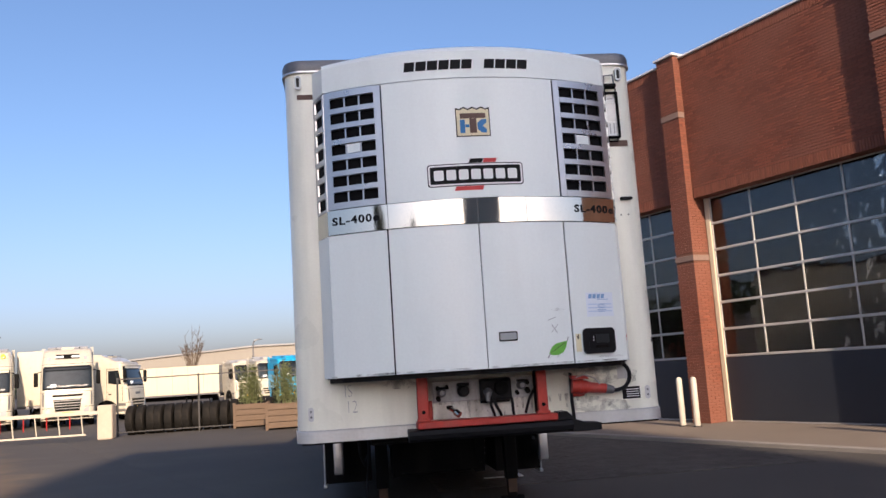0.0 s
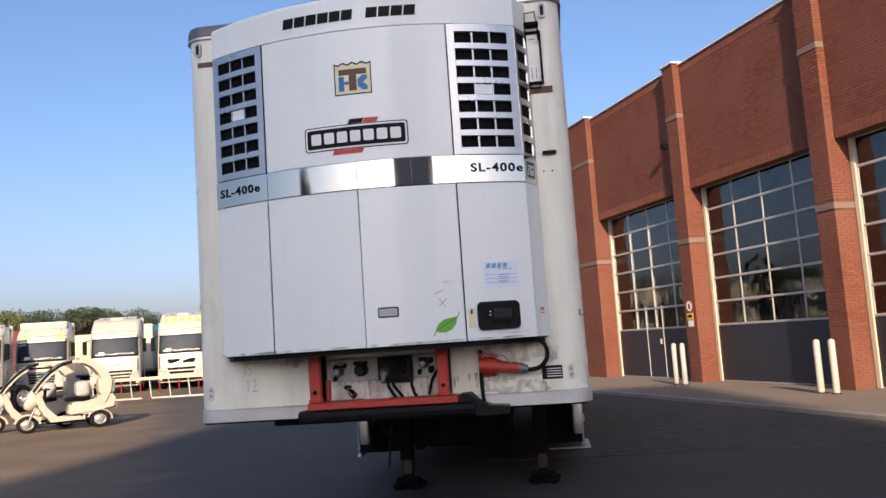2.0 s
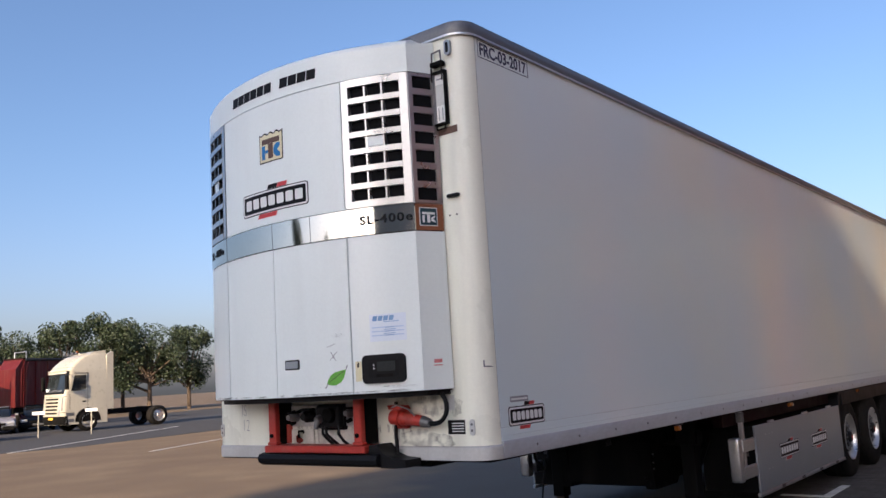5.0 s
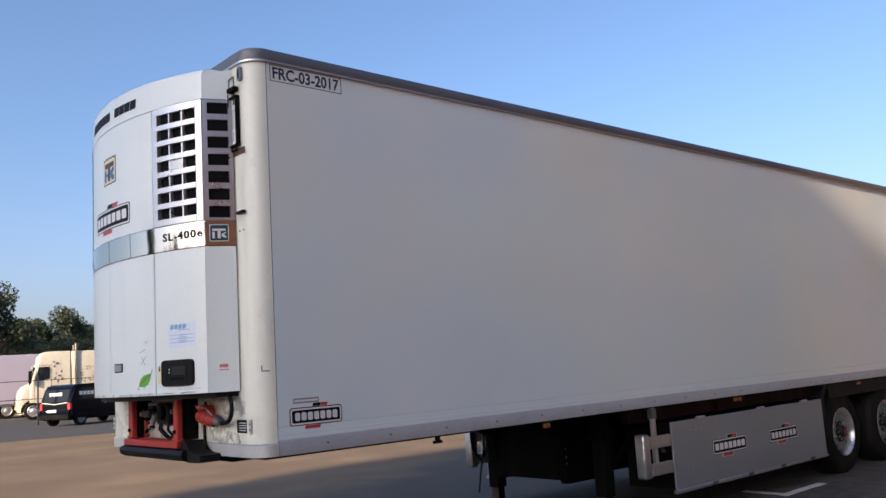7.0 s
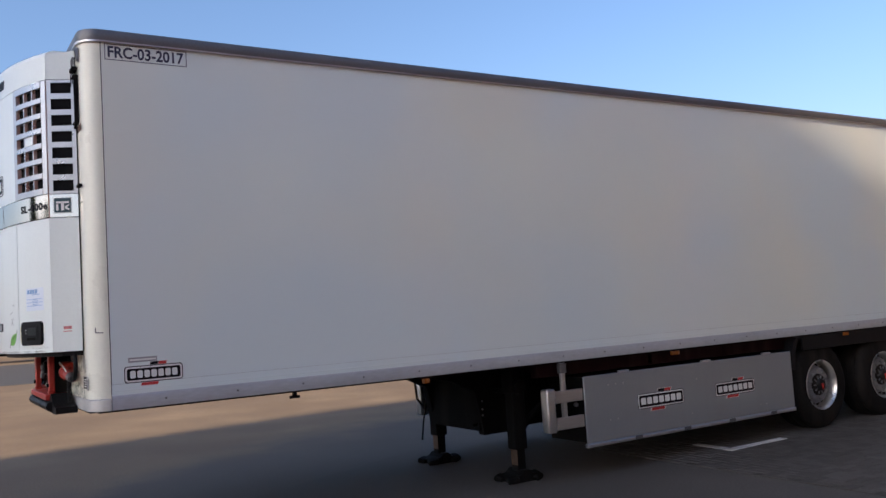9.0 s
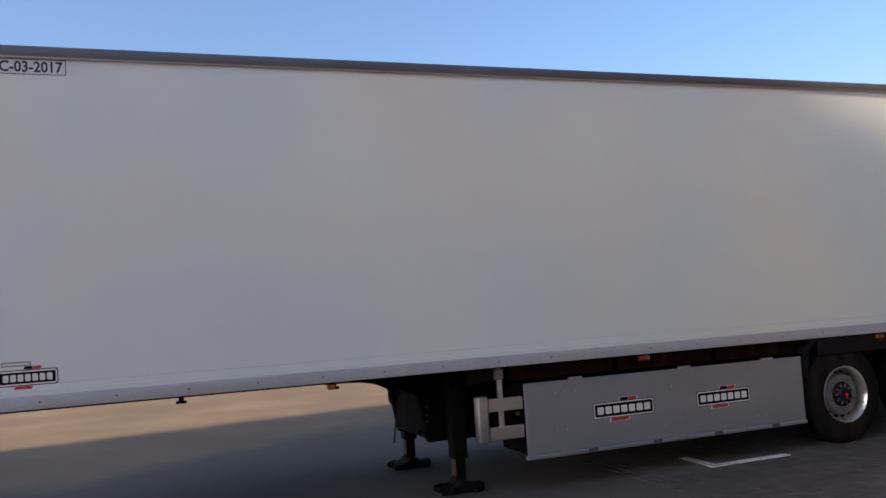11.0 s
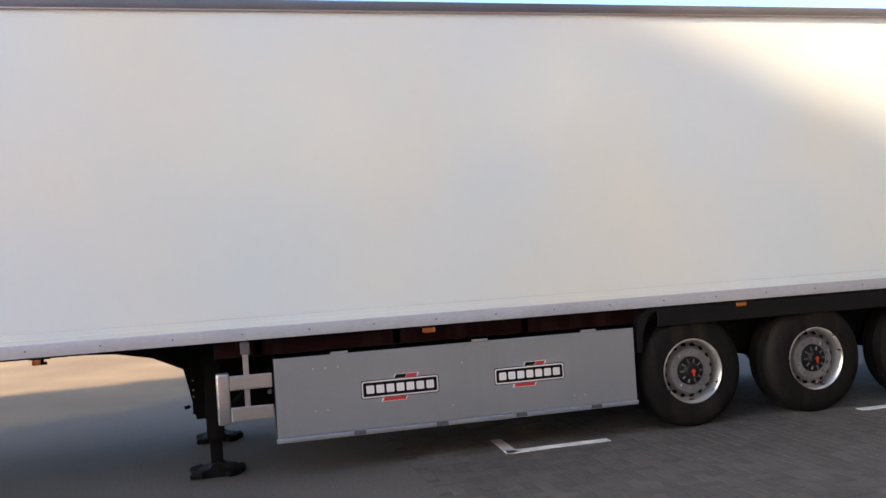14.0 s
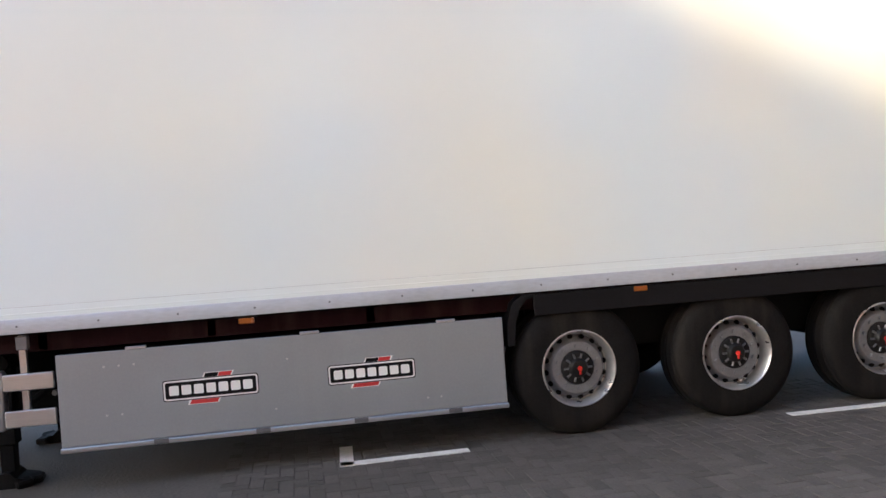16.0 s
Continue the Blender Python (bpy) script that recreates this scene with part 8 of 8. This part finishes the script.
def joined(name, vs, fs, material, parent, label):
    me = bpy.data.meshes.new(name)
    me.from_pydata([tuple(v) for v in vs], [], fs)
    me.materials.append(material)
    ob = new(name, me)
    if parent is not None:
        ob.parent = parent
        top = parent if parent.parent is None else parent.parent
        if top.name in OFFSET:
            me.transform(Matrix.Translation(-OFFSET[top.name]))
    return tagged(ob, label, kind="stuff")


BL, BH, BG = 0.205, 0.050, 0.012
UP = Vector((0, 0, 1))
rb = random.Random(5)


def courses(vs, fs, origin, u, n, length, z0, z1, skip=()):
    """Running-bond courses over a face that starts at origin and goes along u."""
    row, z = 0, z0
    while z + BH < z1 + 0.012:
        x = -(BL + BG) / 2 if row % 2 else 0.0
        while x < length - 0.02:
            a, b = max(x, 0.0), min(x + BL, length)
            if b - a > 0.03 and not any(h[0] < (a + b) / 2 < h[1] and h[2] < z + BH / 2 < h[3] for h in skip):
                block(vs, fs, origin + u * a + UP * z, u, UP, n, b - a, BH, 0.009 + rb.uniform(-0.002, 0.002))
            x += BL + BG
        z += BH + BG
        row += 1


Z_SOLD = Z_LINTEL + 0.235
vs, fs = [], []
courses(vs, fs, FO + FT * -13.0 + FN * (D_WALL - 0.02), FT, FN, 25.4, Z_SOLD + 0.012, Z_ROOF - 0.23)
s = -13.0
while s < 12.4:
    block(vs, fs, FO + FT * s + FN * (D_WALL - 0.02) + UP * (Z_ROOF - 0.215), FT, UP, FN, BH, 0.21, 0.014)
    s += BH + BG
joined("brick_courses", vs, fs, M_BRICK, wall_front, "red brick courses with a soldier row at the parapet")
pillars = [o for o in bpy.data.objects if o.name.startswith("wall_pillar")]
for p, s in zip(sorted(pillars, key=lambda o: o.name), PIL_S):
    w = 1.5 if s > 10 else PIL_W
    vs, fs = [], []
    courses(vs, fs, FO + FT * (s + 0.002) + FN * (D_PIL - 0.014), FT, FN, w - 0.004, 0.075, Z_ROOF + 0.05, [(-1, 9, z - 0.03, z + 0.16) for z in (3.66, 6.98)])
    courses(vs, fs, FO + FT * (s + 0.012) + FN * (D_PIL - 0.004), -FN, -FT, D_PIL - D_DOOR - 0.07, 0.075, Z_LINTEL, [(-1, 9, 3.63, 3.82)])
    courses(vs, fs, FO + FT * (s + 0.012) + FN * (D_PIL - 0.004), -FN, -FT, D_PIL - D_WALL - 0.01, Z_LINTEL + 0.02, Z_ROOF + 0.05, [(-1, 9, 6.95, 7.14)])
    joined("brick_courses", vs, fs, M_BRICK, p, "red brick courses of the pillar")
vs, fs = [], []
courses(vs, fs, FO + FT * 12.47 + FN * (D_LOW - 0.012), FT, FN, 10.5, 0.075, 7.33, [(a - 12.47 - 0.02, b - 12.47 + 0.02, z0 - 0.07, z1 + 0.01) for a, b, z0, z1 in HOLES] + [(13.58 - 12.47, 14.12 - 12.47, -1, 9)])
joined("brick_courses", vs, fs, M_BRICK, wing, "red brick courses of the office wing")

# soldier course over the doors, brick by brick
vs, fs = [], []
block(vs, fs, Vector((0, 0, 0)), Vector((1, 0, 0)), Vector((0, 0, 1)), Vector((0, 1, 0)), BH, 0.225, 0.016)
me = bpy.data.meshes.new("brick")
me.from_pydata([tuple(v) for v in vs], [], fs)
me.materials.append(M_BRICK)
for i in range(4):
    s = PIL_S[i] + PIL_W + 0.01
    while s < PIL_S[i + 1] - 0.06:
        b = new("brick", me)
        b.parent = wall_front
        b.matrix_basis = FACE @ Matrix.Translation((s, D_WALL - 0.02, Z_LINTEL + 0.004))
        s += BH + BG

# paving in herringbone between trailer and apron
PX0, PX1, PY0, PY1 = 1.0, 6.3, 11.5, 22.0
bed = part("pavement_bricks", prism(bmesh.new(), [(PX0, PY0), (PX1, PY0), (PX1, 12.4), (2.6, PY1 - 0.8), (PX0, PY1)], "z", -0.1, 0.006), M_JOINT)
tagged(bed, "grey herringbone brick paving beside the trailer", "pavement", kind="structure")
PW, PG = 0.10, 0.005
meshes = []
for L, W in ((0.2 - PG, PW - PG), (PW - PG, 0.2 - PG)):
    vs, fs = [], []
    block(vs, fs, Vector((0, 0, 0)), Vector((1, 0, 0)), Vector((0, 1, 0)), UP, L, W, 0.006)
    me = bpy.data.meshes.new("brick")
    me.from_pydata([tuple(v) for v in vs], [], fs)
    me.materials.append(M_PAVER)
    meshes.append(me)
vs, fs, single = [], [], 0
nx, ny = int((PX1 - PX0) / PW), int((PY1 - PY0) / PW)
for j in range(ny):
    for i in range(nx):
        k = (i - j) % 4
        if k not in (0, 3):
            continue
        lying = k == 0
        x, y = PX0 + i * PW, PY0 + j * PW
        mid = Vector((x + 0.1, y + 0.1, 0))
        if (mid - FO).dot(FN) < 2.25 or y > PY1 - 0.9 - (x - PX0) * 0.4:
            continue
        dz = rb.uniform(-0.002, 0.002)
        L, W = (0.2 - PG, PW - PG) if lying else (PW - PG, 0.2 - PG)
        if 2.35 < x < 3.35 and 12.6 < y < 18.0 and single < 300:
            o = new("brick", meshes[0 if lying else 1])
            o.parent = bed
            o.location = (x, y, 0.006 + dz)
            single += 1
        else:
            block(vs, fs, Vector((x, y, 0.006 + dz)), Vector((1, 0, 0)), Vector((0, 1, 0)), UP, L, W, 0.006)
joined("paving_field", vs, fs, M_PAVER, bed, "grey herringbone paving bricks")

stripe([(1.80, 12.39), (2.26, 12.37), (2.25, 13.22)], 0.10, 0.018)
stripe([(2.27, 15.90), (2.29, 17.0)], 0.10, 0.018)
